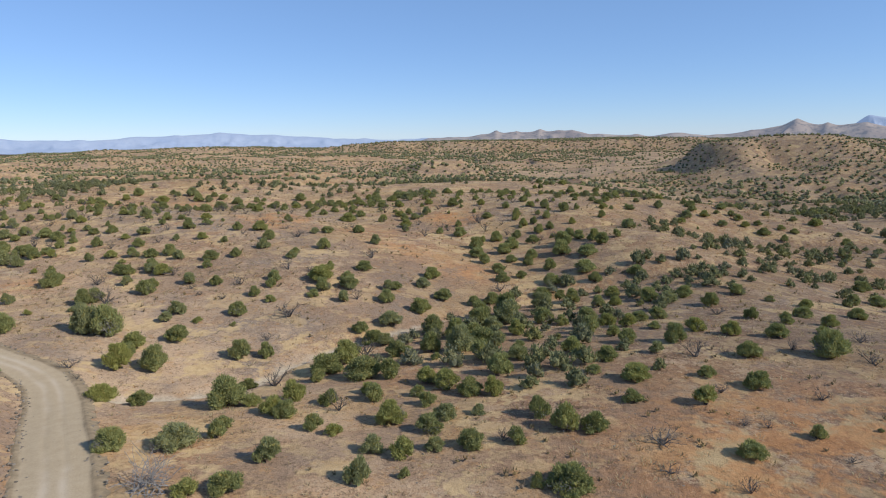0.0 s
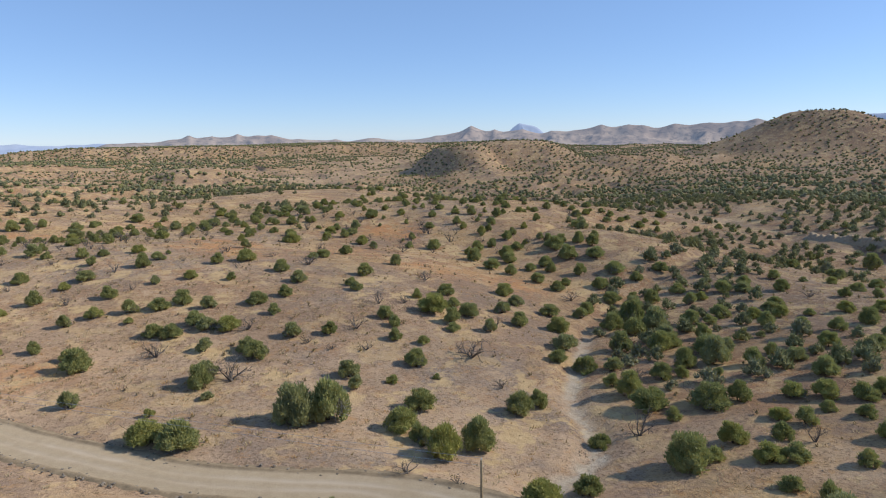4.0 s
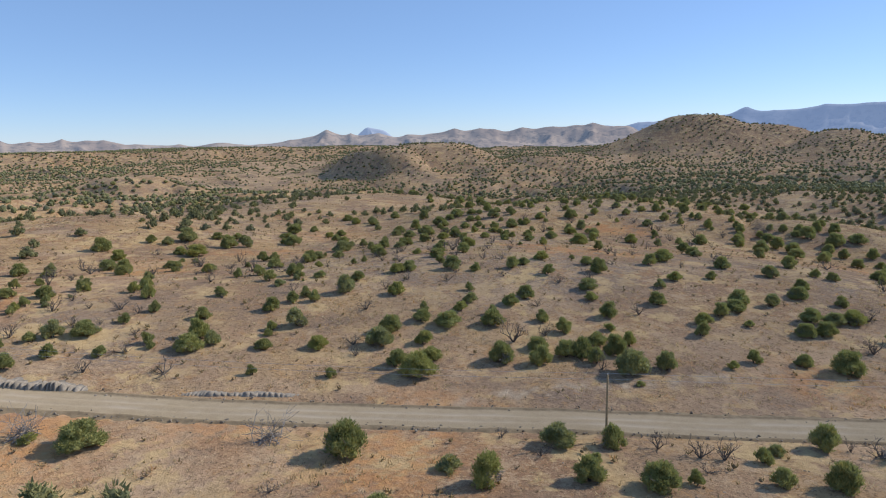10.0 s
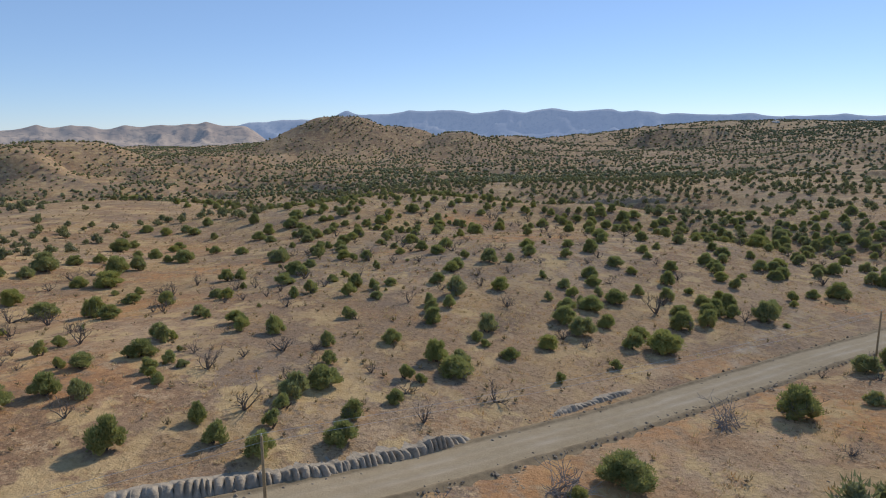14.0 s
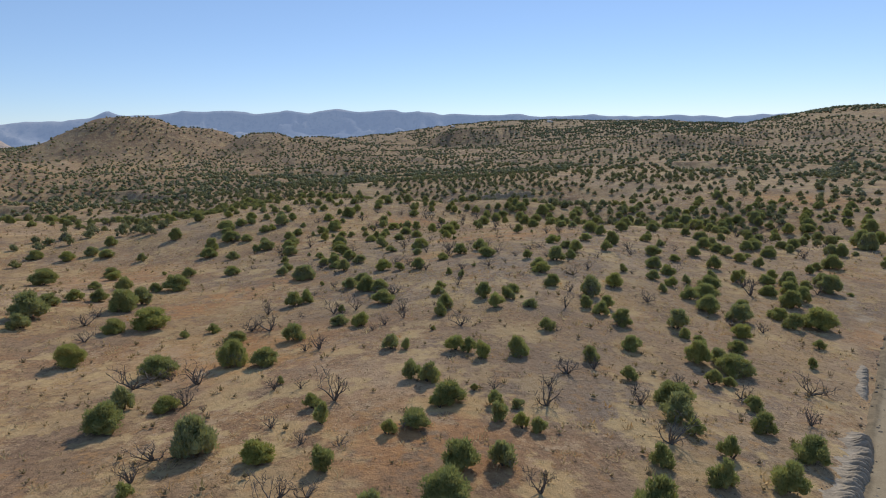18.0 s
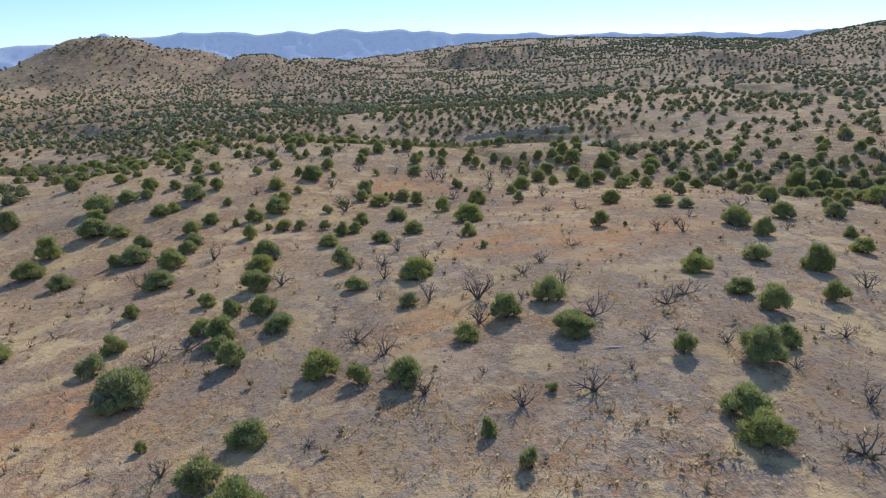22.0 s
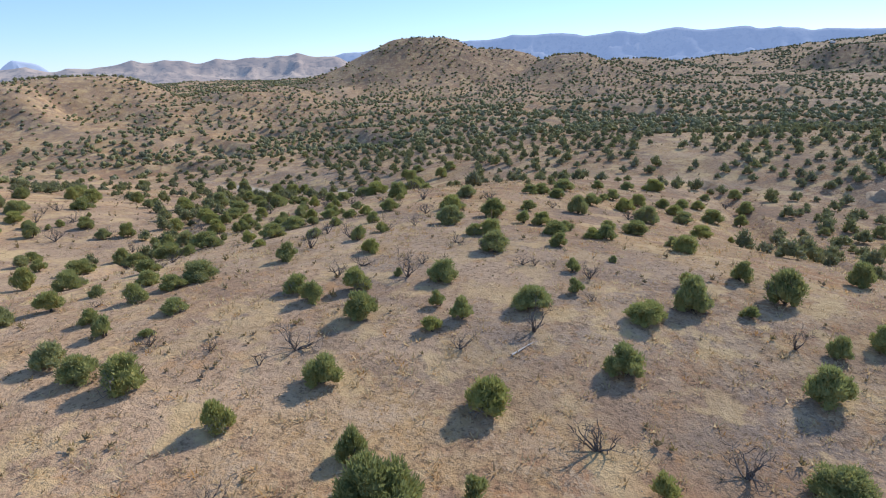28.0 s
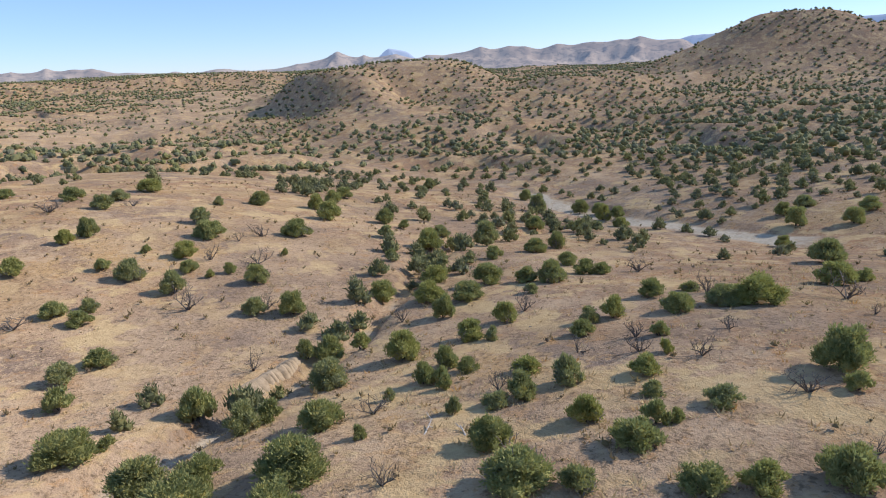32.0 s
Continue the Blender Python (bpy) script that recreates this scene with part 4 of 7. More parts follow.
TREES_H = [
    (-12.9, 149.2, 3.1, 2.5), (-12.7, 142.2, 3.8, 3), (-11, 150.5, 3.5, 1.9), (-4.5, 155.4, 4, 2.3), (-2.5, 163.7, 4.8, 2.9), (0.4, 149.3, 4.5, 2.5), (7.6, 147.1, 3.6, 2.4), (11, 190.4, 5, 3),
    (11.3, 201.2, 4.9, 3.7), (12.3, 150.4, 4.2, 2.7), (12.8, 183.2, 3.6, 3), (16.1, 175, 3.9, 2.6), (16.5, 166.8, 4.1, 2.6), (19.6, 194.3, 4.6, 3.3), (20.8, 184.9, 3.9, 2.1), (22, 170.4, 3.4, 2),
    (22.6, 200.3, 4.9, 3.9), (23.9, 147.1, 4.9, 3.4), (25.3, 181.2, 3.4, 3.1), (25.4, 155.9, 4.9, 2.8), (26.9, 186.1, 4, 3.2), (29.4, 164.5, 5.2, 2.7), (30.3, 206.1, 5.1, 2.6), (30.4, 174.5, 3.7, 3.2),
]
TREES_I = [
    (31.3, 148, 4.1, 3.4), (35.4, 140, 3.2, 2.8), (36, 186.6, 6.2, 4.2), (38.2, 196, 5.5, 4.2), (38.8, 199.9, 3.7, 2), (39.5, 140.1, 3.2, 2.1), (39.5, 170.1, 6.2, 3.2), (40.4, 162.5, 3.7, 2.6),
    (41.1, 148.8, 4, 2.5), (42.6, 205.5, 3.2, 2.8), (42.8, 182, 6.2, 3.2), (44.2, 200.4, 3.9, 2.8), (47.1, 140.1, 4.1, 3), (47.9, 196.2, 4, 3.6), (49.2, 190.9, 4.1, 3.5), (52, 164.9, 5.2, 2.8),
    (55.2, 140.4, 3.9, 2.6), (67.4, 140.5, 3.6, 2.6), (104, 146, 4.6, 2.4), (112.1, 164.6, 5.2, 2.7), (148.9, 158.9, 6.2, 5.6), (-200.8, 268.4, 4, 2.1), (-197.6, 246.2, 3.5, 3.2), (-195.3, 261.1, 3.9, 2.6),
]
TREES_J = [
    (-193.8, 233.2, 3, 2.6), (-190.5, 259.3, 3.2, 2.4), (-188.6, 227.2, 3.4, 2.2), (-186.3, 275.7, 3, 1.7), (-182.1, 262.3, 3.2, 1.8), (-180.6, 235.8, 3.6, 2.7), (-176.6, 258.2, 3.6, 2.2), (-176.4, 234, 4.5, 2.3),
    (-165.6, 220.2, 4.9, 2.5), (-162.5, 223.6, 3.5, 3.1), (-158.6, 231, 3, 2.1), (-157.1, 279.4, 3.8, 2.2), (-156.2, 214.1, 3.1, 1.6), (-147.4, 227.5, 3.2, 2.5), (-147.4, 218.6, 3.6, 3.2), (-146, 276.6, 3.6, 2.3),
    (-140.1, 270.4, 3, 1.6), (-132, 246.1, 3, 2.7), (-131.6, 226.7, 3.9, 3.5), (-127.3, 263, 4.4, 2.3), (-125.2, 231.8, 3.2, 2.1), (-124.4, 219.6, 3.5, 2.5), (-122, 279.2, 3.3, 2.5), (-118.2, 263.6, 3.4, 2.4),
]
TREES_K = [
    (-115.7, 266, 4.1, 2.8), (-114.9, 231, 3.8, 2), (-112, 230.6, 3.5, 2.3), (-111.1, 269.2, 3.3, 2.1), (-106.4, 266.8, 3.4, 1.8), (-104.3, 224.5, 4.2, 3.1), (-101.2, 254.6, 3.3, 2.4), (-96.9, 262, 3.7, 2.3),
    (-96.6, 279.4, 5.7, 3), (-96.1, 238.3, 4, 2.1), (-93.2, 216.3, 3.2, 2.6), (-90.5, 243.6, 3.4, 2.4), (-88.5, 217.1, 3.2, 1.7), (-87.1, 238.2, 3.7, 2.6), (-85.7, 273.1, 3.3, 2.6), (-84.7, 267.4, 3.4, 1.9),
    (-80.5, 218.1, 4, 2.1), (-79.4, 269.7, 3.5, 2.3), (-74.7, 259.1, 3.1, 1.6), (-72.2, 251.4, 4.8, 2.5), (-70.5, 272, 4, 2.5), (-64, 261, 3.3, 2.8), (-61.8, 272.9, 4.1, 2.1), (-56.3, 272.8, 4.4, 2.9),
]
TREES_L = [
    (-52.8, 220.2, 3, 2.6), (-51.6, 263.9, 3.5, 1.8), (-51.4, 255.4, 3.5, 1.8), (-46, 249.9, 3.4, 2.2), (-37.4, 272.7, 3.1, 1.9), (-35.7, 258.9, 3.3, 2.1), (-34.9, 238.8, 6.2, 3.2), (-31.7, 252.2, 4.3, 2.4),
    (-30.4, 278.9, 3.7, 2.4), (-24.8, 275.4, 4.8, 3), (-22, 242.3, 3.7, 2.9), (-17.2, 274.9, 3.2, 2.5), (-16.3, 255.5, 4.2, 2.2), (-14, 247.2, 3.3, 2.9), (-12.7, 233.7, 4.5, 2.9), (-12.7, 259, 3.1, 2.4),
    (-10.1, 250, 3.5, 2.4), (-5.6, 258.5, 3.6, 3.2), (-4.8, 278.2, 4, 2.4), (5.6, 271, 5.5, 3.4), (6.7, 219.2, 5, 3.1), (17.4, 268.1, 3.6, 2.6), (18.2, 245.2, 4.2, 2.4), (18.8, 211.5, 4.4, 3.4),
]
TREES_M = [
    (26, 213.9, 3.6, 2.8), (26.8, 259.4, 3.4, 2.6), (29.6, 244.3, 3.7, 3.1), (30, 227.1, 3.2, 2.9), (33.9, 228.8, 3, 2.7), (34, 217.2, 3.6, 3.1), (35.4, 269.2, 4.1, 2.3), (36.8, 258.5, 4, 2.1),
    (37.9, 211.4, 3.1, 2.1), (38.3, 220.1, 3.1, 2.8), (38.6, 279.8, 3.4, 2.4), (39.5, 235.4, 3.2, 2.8), (42, 254.4, 3.9, 3.5), (48.2, 245.6, 4.1, 3.6), (51.6, 278, 3.9, 2.5), (60.4, 236.2, 3.1, 2.8),
    (64, 213.3, 4.7, 3.3), (64.7, 218.1, 3.9, 2.7), (65.7, 273.1, 3.7, 1.9), (65.9, 255.6, 3.7, 2.2), (67.2, 266.1, 3.1, 2.1), (72.8, 276.7, 3.1, 2), (79, 263.1, 4.1, 2.1), (94.8, 274.8, 4.1, 3.3),
]
TREES_N = [
    (96.7, 253, 4.1, 2.1), (102.6, 263.1, 5.2, 3), (109.6, 274.6, 4.3, 2.4), (112.4, 267.9, 4.3, 2.7), (114.9, 256.4, 4.2, 2.4), (125.3, 258.4, 3.9, 2.2), (125.9, 272.1, 3.6, 2.5), (126.1, 266.4, 4, 2.7),
    (129.4, 250.5, 5.4, 3), (132, 261.3, 3.6, 2.1), (134.2, 244.2, 3.2, 2.7), (139.6, 257, 3.4, 2.2), (143.3, 253.4, 3.5, 2.2), (143.5, 277.9, 3.4, 2.1), (152.3, 271.5, 3.9, 2.1), (157.3, 241.8, 4.6, 3.5),
    (158.4, 265, 5.9, 3.1), (174.9, 243.6, 4.1, 2.6), (-183.8, 281.3, 4, 3.3), (-175.3, 291.8, 3.9, 2.9), (-170.6, 287.4, 3, 1.5), (-156.5, 292.4, 4.9, 2.5), (-155.5, 283.6, 4.1, 3.2), (-150.6, 319.4, 5.5, 3.8),
]
TREES_O = [
    (-150.3, 305.5, 4, 2.9), (-144.4, 285.3, 3.5, 1.8), (-135.4, 324.3, 3.5, 2.4), (-134, 305.9, 3.8, 2.2), (-131.9, 320.8, 3.6, 2.4), (-131.1, 301, 6.2, 3.2), (-125, 322.4, 6.2, 4.4), (-117.4, 310, 5.4, 3.9),
    (-114.6, 324.1, 4.2, 2.2), (-112, 308.6, 3.8, 3.3), (-108.9, 317.5, 3.5, 2.4), (-108.7, 322, 3.4, 2.2), (-97.5, 306.3, 5.8, 3.3), (-91.9, 319, 3.8, 2.6), (-90.1, 325.9, 3, 1.7), (-83.8, 297.3, 3.9, 2),
    (-79.4, 308.4, 3.5, 2.2), (-75.3, 343.2, 6.2, 3.8), (-68.2, 329.8, 3.9, 2), (-65.1, 285.8, 4.3, 2.4), (-64.2, 347.2, 3.6, 2.3), (-60.7, 333.1, 4.4, 2.3), (-57.5, 302.2, 3.9, 2.2), (-55, 287.1, 4.4, 2.9),
]
TREES_P = [
    (-50.3, 293.9, 5, 2.9), (-49.5, 310.4, 5.2, 2.7), (-47.4, 286.7, 3.3, 2), (-44.5, 330.5, 3.1, 2.4), (-42.7, 287, 3.4, 1.9), (-41.4, 295.6, 3.1, 2.2), (-40.1, 311.5, 4.3, 3.7), (-36.7, 343.1, 4.7, 2.4),
    (-35.4, 289.1, 3.7, 2.3), (-34, 348.3, 4.3, 2.8), (-33.2, 302.4, 3.8, 2.1), (-31.2, 307.4, 6.2, 3.2), (-30.4, 286.9, 3.3, 2), (-23.3, 298.1, 4.1, 2.1), (-22.8, 310.3, 4.1, 2.1), (-22.4, 326.7, 4.5, 3.6),
    (-22, 346.8, 4.2, 3), (-17.7, 311.3, 6.2, 3.2), (-14.8, 293.7, 5.2, 3.5), (-12.8, 307.7, 4.5, 2.3), (-12, 304, 3, 1.9), (-6.7, 290.7, 3.3, 2.5), (-5.8, 305.2, 4, 2.7), (-3.3, 295.2, 3.3, 2.5),
]
TREES_Q = [
    (3.7, 325.3, 4.2, 2.9), (4.6, 314.9, 3.4, 2.2), (9.2, 298.8, 3.3, 2.2), (9.4, 294.2, 3.6, 2.6), (15.9, 280.9, 3.4, 2.3), (17.4, 329.2, 3.7, 2.4), (27, 283.6, 3.2, 2.5), (28.7, 307.9, 3.1, 1.6),
    (30.5, 326.5, 4.1, 2.3), (30.9, 313.9, 3.1, 1.8), (32.2, 307.3, 4.4, 2.3), (33.2, 287.2, 3, 2.4), (36.7, 344.2, 3.6, 3.3), (37.5, 320.7, 3.2, 1.7), (53, 340.4, 4.3, 2.2), (53.4, 333.2, 4.6, 2.4),
    (56, 336.8, 3.4, 2.2), (57.4, 327.5, 3.5, 1.9), (60.3, 317.8, 4.5, 2.3), (60.4, 281.1, 3.2, 2.1), (60.5, 331.6, 5.1, 2.6), (62.2, 344.6, 3.2, 2.4), (66.1, 338.6, 3.7, 2.1), (66.6, 289.5, 4.6, 2.8),
]
TREES_R = [
    (68.4, 319.5, 4.3, 2.2), (71.2, 324.5, 3.1, 2.1), (71.7, 347.4, 4, 2.7), (75.9, 285.5, 4.4, 3), (76.4, 316.9, 3.4, 1.7), (79.8, 306.3, 3.5, 2.3), (80.3, 346.8, 3.9, 3), (81.2, 294.6, 4.9, 2.5),
    (87.4, 282.4, 3.1, 1.9), (87.8, 344.8, 3.2, 2.1), (95.8, 312.2, 4.4, 3.5), (97.4, 297.6, 4.3, 2.4), (104.9, 330.8, 3.8, 2), (109.8, 328.3, 4.1, 2.1), (110.4, 337.4, 3.3, 2.1), (110.7, 281.9, 3.8, 2),
    (110.9, 287.7, 3.8, 2), (112.4, 325.9, 5.9, 3.1), (113.6, 285.9, 3.9, 2.2), (125.9, 283.3, 5.1, 2.6), (131.8, 324.9, 5.3, 2.8), (155.7, 334.1, 6.2, 3.8), (206, 346.2, 4.8, 3.7), (215.9, 346.4, 5, 3.4),
]
TREES_S = [
    (-39.3, 353, 4.6, 2.7), (-36.6, 363.2, 4.9, 2.6), (50, 350.1, 4.9, 2.5), (52.8, 368.1, 3.3, 2.2), (53.4, 406.5, 3.7, 2.7), (55.5, 388.5, 3.5, 2.1), (56.8, 370.7, 3.7, 1.9), (57.5, 384.3, 3.4, 1.9),
    (61, 352.4, 3.5, 3.1), (62.6, 418.5, 3.2, 2.5), (67, 397.8, 4.5, 3), (70.5, 389.4, 3.7, 3.3), (75.3, 396.9, 3.3, 2), (76.5, 375.2, 3.4, 2.4), (77.4, 404, 4.3, 2.6), (78, 358.3, 3.7, 3.4),
    (80.6, 372.6, 3.8, 3.2), (82.1, 386.9, 4, 2.9), (85, 413.5, 6.2, 3.2), (92.6, 355.1, 3.2, 2.9), (95.5, 373.3, 4.5, 3), (96.5, 362.9, 4.7, 2.9), (99.3, 358, 4.6, 2.4), (100.9, 410.6, 6.2, 3.2),
]
TREES_T = [
    (104.6, 371.9, 4.7, 2.4), (107.2, 362.5, 4.4, 3), (110.5, 357.8, 3.5, 2.3), (112.4, 354.6, 4.3, 3.1), (119.1, 405.8, 3.6, 2.5), (121.3, 355.7, 3.7, 2.2), (122.6, 353.5, 3.2, 1.7), (122.7, 395.8, 6.1, 4.1),
    (123, 377.3, 3.4, 2.4), (126.7, 363.5, 3.6, 2.2), (133, 404.8, 4.8, 2.5), (134.3, 377.6, 4.9, 2.6), (139.4, 397, 6.2, 4.9), (142, 378.8, 3.8, 3.3), (166, 406.4, 5.6, 3.2), (181.1, 351, 3.2, 2.3),
    (187.2, 394.8, 4.6, 2.5), (200.9, 356.5, 5, 4.5), (205.6, 414.2, 5.3, 4.6), (207, 410, 4.5, 3.6), (210, 363.2, 4.3, 3.3), (211.4, 419.9, 4.9, 3.9), (218.2, 361.5, 5.5, 2.8), (60.1, 470.2, 3.9, 2.1),
]
TREES_U = [
    (66.9, 421.9, 3.8, 3.3), (71.2, 458.5, 5.7, 3), (74.1, 443.9, 4.8, 3), (79.9, 454.3, 4.8, 2.5), (87.2, 423.8, 4.2, 3.2), (89.7, 466.2, 6.2, 3.2), (109.6, 446.9, 5.3, 3.3), (117.4, 426.8, 6.2, 4.2),
    (122.1, 441.4, 4.4, 3.9), (129.2, 421.1, 4.7, 3.5), (133, 451.6, 4.9, 3.9), (143, 462.6, 5.7, 3.3), (194.8, 431.5, 6.2, 5.6), (211, 427.2, 5.6, 4.4), (213.8, 454.3, 4.9, 3.9), (216.2, 431.6, 4.9, 3.9),
    (205.7, 500.3, 4.9, 3.9),
]
BUSHES_A = [
    (-26.4, 69.3, 2.2, 1.9), (-23.8, 53.7, 2.6, 1.3), (-12.9, 69.5, 2.4, 1.4), (-8.4, 57, 2.8, 2.5), (-7.8, 64.2, 2.8, 1.8), (-4.4, 62.8, 2.8, 2.1), (-4, 57.9, 1.3, 1.2), (-1, 64.5, 2.4, 1.8),
    (8.1, 65.8, 2.2, 1.9), (9, 56.5, 1.5, 1.4), (42, 66.3, 2, 1.8), (50, 67.7, 0.7, 0.5), (-119.3, 126.4, 2.3, 2.1), (-112.3, 130.7, 2.5, 1.8), (-94.1, 134.2, 2.9, 2.4), (-86.4, 118.8, 1.8, 1.6),
    (-84.5, 125.8, 1.6, 1.2), (-76.7, 128.5, 2.1, 1.2), (-69.5, 94.3, 1.8, 0.9), (-55.7, 124.1, 2.6, 2.3), (-54.3, 105.3, 2.5, 2.3), (-53.8, 104, 2.5, 2.2), (-49.4, 124.5, 2.1, 1.2), (-42.2, 139.7, 2.7, 2.2),
]
BUSHES_B = [
    (-42, 123.7, 1.5, 0.8), (-37.9, 136.7, 2.6, 1.8), (-27.1, 72.8, 2.8, 1.5), (-26.5, 82.7, 2.8, 1.7), (-19.7, 94.9, 2.4, 1.9), (-16.1, 111.1, 2.8, 2.2), (-15.7, 71.5, 2.5, 1.8), (-15.5, 81.6, 2.9, 2),
    (-9.5, 82.4, 2.8, 2.4), (-5.8, 105.8, 2.3, 2), (-3.5, 83.2, 2.4, 1.6), (-2.2, 79.1, 2.7, 1.9), (-1.1, 102.4, 1.9, 1.2), (4.4, 74.4, 2, 1.2), (11.6, 72.9, 2.9, 2.6), (12.9, 103, 2.6, 2.3),
    (21.7, 86.9, 2.5, 1.3), (24.1, 76.3, 2.8, 1.7), (30.6, 108.9, 2.7, 1.8), (32.7, 74.6, 2.9, 2.6), (33.4, 94.8, 2.3, 2), (36.7, 83.7, 2.7, 1.8), (39.2, 112.8, 2.6, 1.4), (63.4, 112.5, 2.6, 2.2),
]
BUSHES_C = [
    (65.5, 104.5, 2.7, 1.4), (72.2, 135.4, 2.4, 1.5), (-190.1, 204.3, 2.2, 1.1), (-165.3, 150.5, 2.8, 2.2), (-162, 206.8, 1.7, 1.5), (-159.9, 148.5, 1.1, 1), (-159.3, 168.3, 2.8, 1.6), (-153.6, 199.2, 1.9, 1.4),
    (-147.7, 158.2, 1.6, 1.5), (-144.3, 148.9, 1.7, 1.5), (-141.9, 159.6, 2.8, 2.5), (-138, 143, 2.4, 2.1), (-133.2, 146.6, 2.1, 1.6), (-130, 146.5, 2.2, 1.4), (-124.1, 204.3, 1.7, 1.5), (-122, 167.7, 1.5, 0.8),
    (-120.3, 205.8, 2.7, 1.8), (-119.9, 176.4, 2.7, 2.4), (-116.8, 200.8, 2.1, 1.8), (-115.9, 207.6, 2.9, 1.9), (-112.3, 192.8, 2.6, 2.2), (-109.6, 176.9, 2.6, 2.3), (-106.8, 182.2, 2.1, 1.4), (-105.1, 161.5, 1.8, 1.3),
]
BUSHES_D = [
    (-100, 160.3, 2.4, 2.2), (-96.5, 193, 2.7, 1.6), (-95.9, 170.7, 2.7, 2.4), (-91.1, 207.8, 2.8, 2.2), (-85.1, 167, 2.1, 1.2), (-78.7, 187.9, 2.5, 1.8), (-74.4, 147.1, 2.8, 2.4), (-67.2, 145.3, 2.3, 2.1),
    (-63.2, 184, 2.4, 1.8), (-59.6, 159.2, 2.7, 2.4), (-39.8, 145.4, 2.7, 2.2), (-39.6, 170.1, 2.6, 1.9), (-28.3, 159.2, 2.4, 2.1), (13.9, 208.7, 2.8, 2.4), (29.2, 152.4, 2.9, 2.5), (42.7, 209.9, 2.8, 2.6),
    (55.3, 196.8, 2.9, 2.6), (-197, 266.7, 2.5, 2.3), (-192.9, 238.3, 2.5, 2.3), (-189.9, 255.8, 2.5, 2.2), (-189.8, 242, 2.2, 2), (-188.7, 270.3, 2.3, 1.9), (-188.1, 234.9, 2, 1.8), (-183.7, 235.8, 2.1, 1.6),
]
BUSHES_E = [
    (-183.6, 251, 1.6, 1.4), (-183.1, 264.7, 1.6, 1.4), (-182.9, 228.1, 2.6, 2.3), (-182.7, 252.4, 1.6, 1.5), (-181, 254.1, 2.1, 1.8), (-179.5, 270.8, 2.1, 1.9), (-178.2, 251.6, 1.7, 0.9), (-177.6, 253.8, 1.7, 1.5),
    (-177.5, 259.6, 1.7, 1.5), (-176.9, 225.1, 2.2, 1.6), (-175.1, 272, 2, 1.4), (-173.5, 255.2, 0.9, 0.8), (-170.5, 259.8, 2.5, 2.3), (-170.1, 223.9, 1.8, 1.2), (-169.8, 236.2, 2.1, 1.6), (-169.8, 225.8, 2.1, 1.9),
    (-169.5, 258.9, 1.3, 1.2), (-169.1, 261.5, 2.3, 2), (-166.4, 276.2, 1, 0.9), (-164, 238.7, 2.2, 2), (-163.1, 252.3, 2.3, 2.1), (-162.1, 247.5, 2.9, 2.5), (-161.8, 220.2, 2.8, 2.1), (-160.7, 253.6, 2.1, 1.9),
]
BUSHES_F = [
    (-159.8, 255.2, 2.7, 2), (-157.6, 261.3, 1.6, 1.4), (-156.7, 263.2, 2.4, 1.9), (-153.2, 218.2, 1.8, 1), (-151.7, 219.7, 1.9, 1.6), (-151.1, 240.5, 2.5, 1.9), (-149.4, 256.8, 0.8, 0.7), (-142.3, 267.1, 2.9, 2.1),
    (-142.2, 229, 2.7, 2.2), (-140.7, 254.6, 2.2, 2), (-139, 239.8, 2.7, 1.4), (-138.8, 226.6, 2.4, 2.1), (-138.6, 230.1, 2.3, 2.1), (-138.1, 245.2, 2.8, 2.2), (-136.5, 253.3, 2.8, 2.5), (-133.9, 241.4, 1.4, 1.3),
    (-133.4, 239.7, 0.7, 0.6), (-132.8, 242.3, 2.3, 2), (-130.7, 270.3, 1.4, 1.3), (-128.9, 240.1, 2.8, 1.4), (-126.3, 253, 2.5, 1.5), (-125.8, 253.8, 1.3, 1.2), (-125.5, 210.2, 1.9, 1.7), (-121.6, 252.3, 2.1, 1.3),
]
BUSHES_G = [
    (-119.9, 277, 2.7, 2.4), (-115.1, 247.2, 1.6, 1.4), (-111.4, 212.2, 1.9, 1.7), (-110.7, 249.1, 1.4, 1.3), (-106, 243.1, 1.1, 0.7), (-105.2, 275.1, 1, 0.9), (-102.5, 230.5, 2.3, 2), (-101.2, 220.1, 2.7, 1.9),
    (-99.5, 258.5, 2.4, 1.8), (-94.1, 248.1, 2.9, 1.5), (-92.1, 270.8, 2.9, 2.6), (-87.9, 273, 2.9, 1.5), (-83.3, 275.8, 2.7, 1.9), (-82.7, 253.1, 2.5, 1.5), (-78.7, 273.5, 2.5, 2), (-74.4, 277.3, 2.5, 1.5),
    (-73.6, 214.1, 1.5, 1.1), (-61.4, 240.7, 1.4, 1.1), (-53.8, 216.2, 1, 0.9), (-50, 241.2, 2.7, 2.3), (-44, 262, 2.9, 2.2), (-42.6, 259.9, 2.6, 1.8), (-42.2, 277.8, 2.9, 2.5), (-39.1, 265.3, 2.2, 1.6),
]
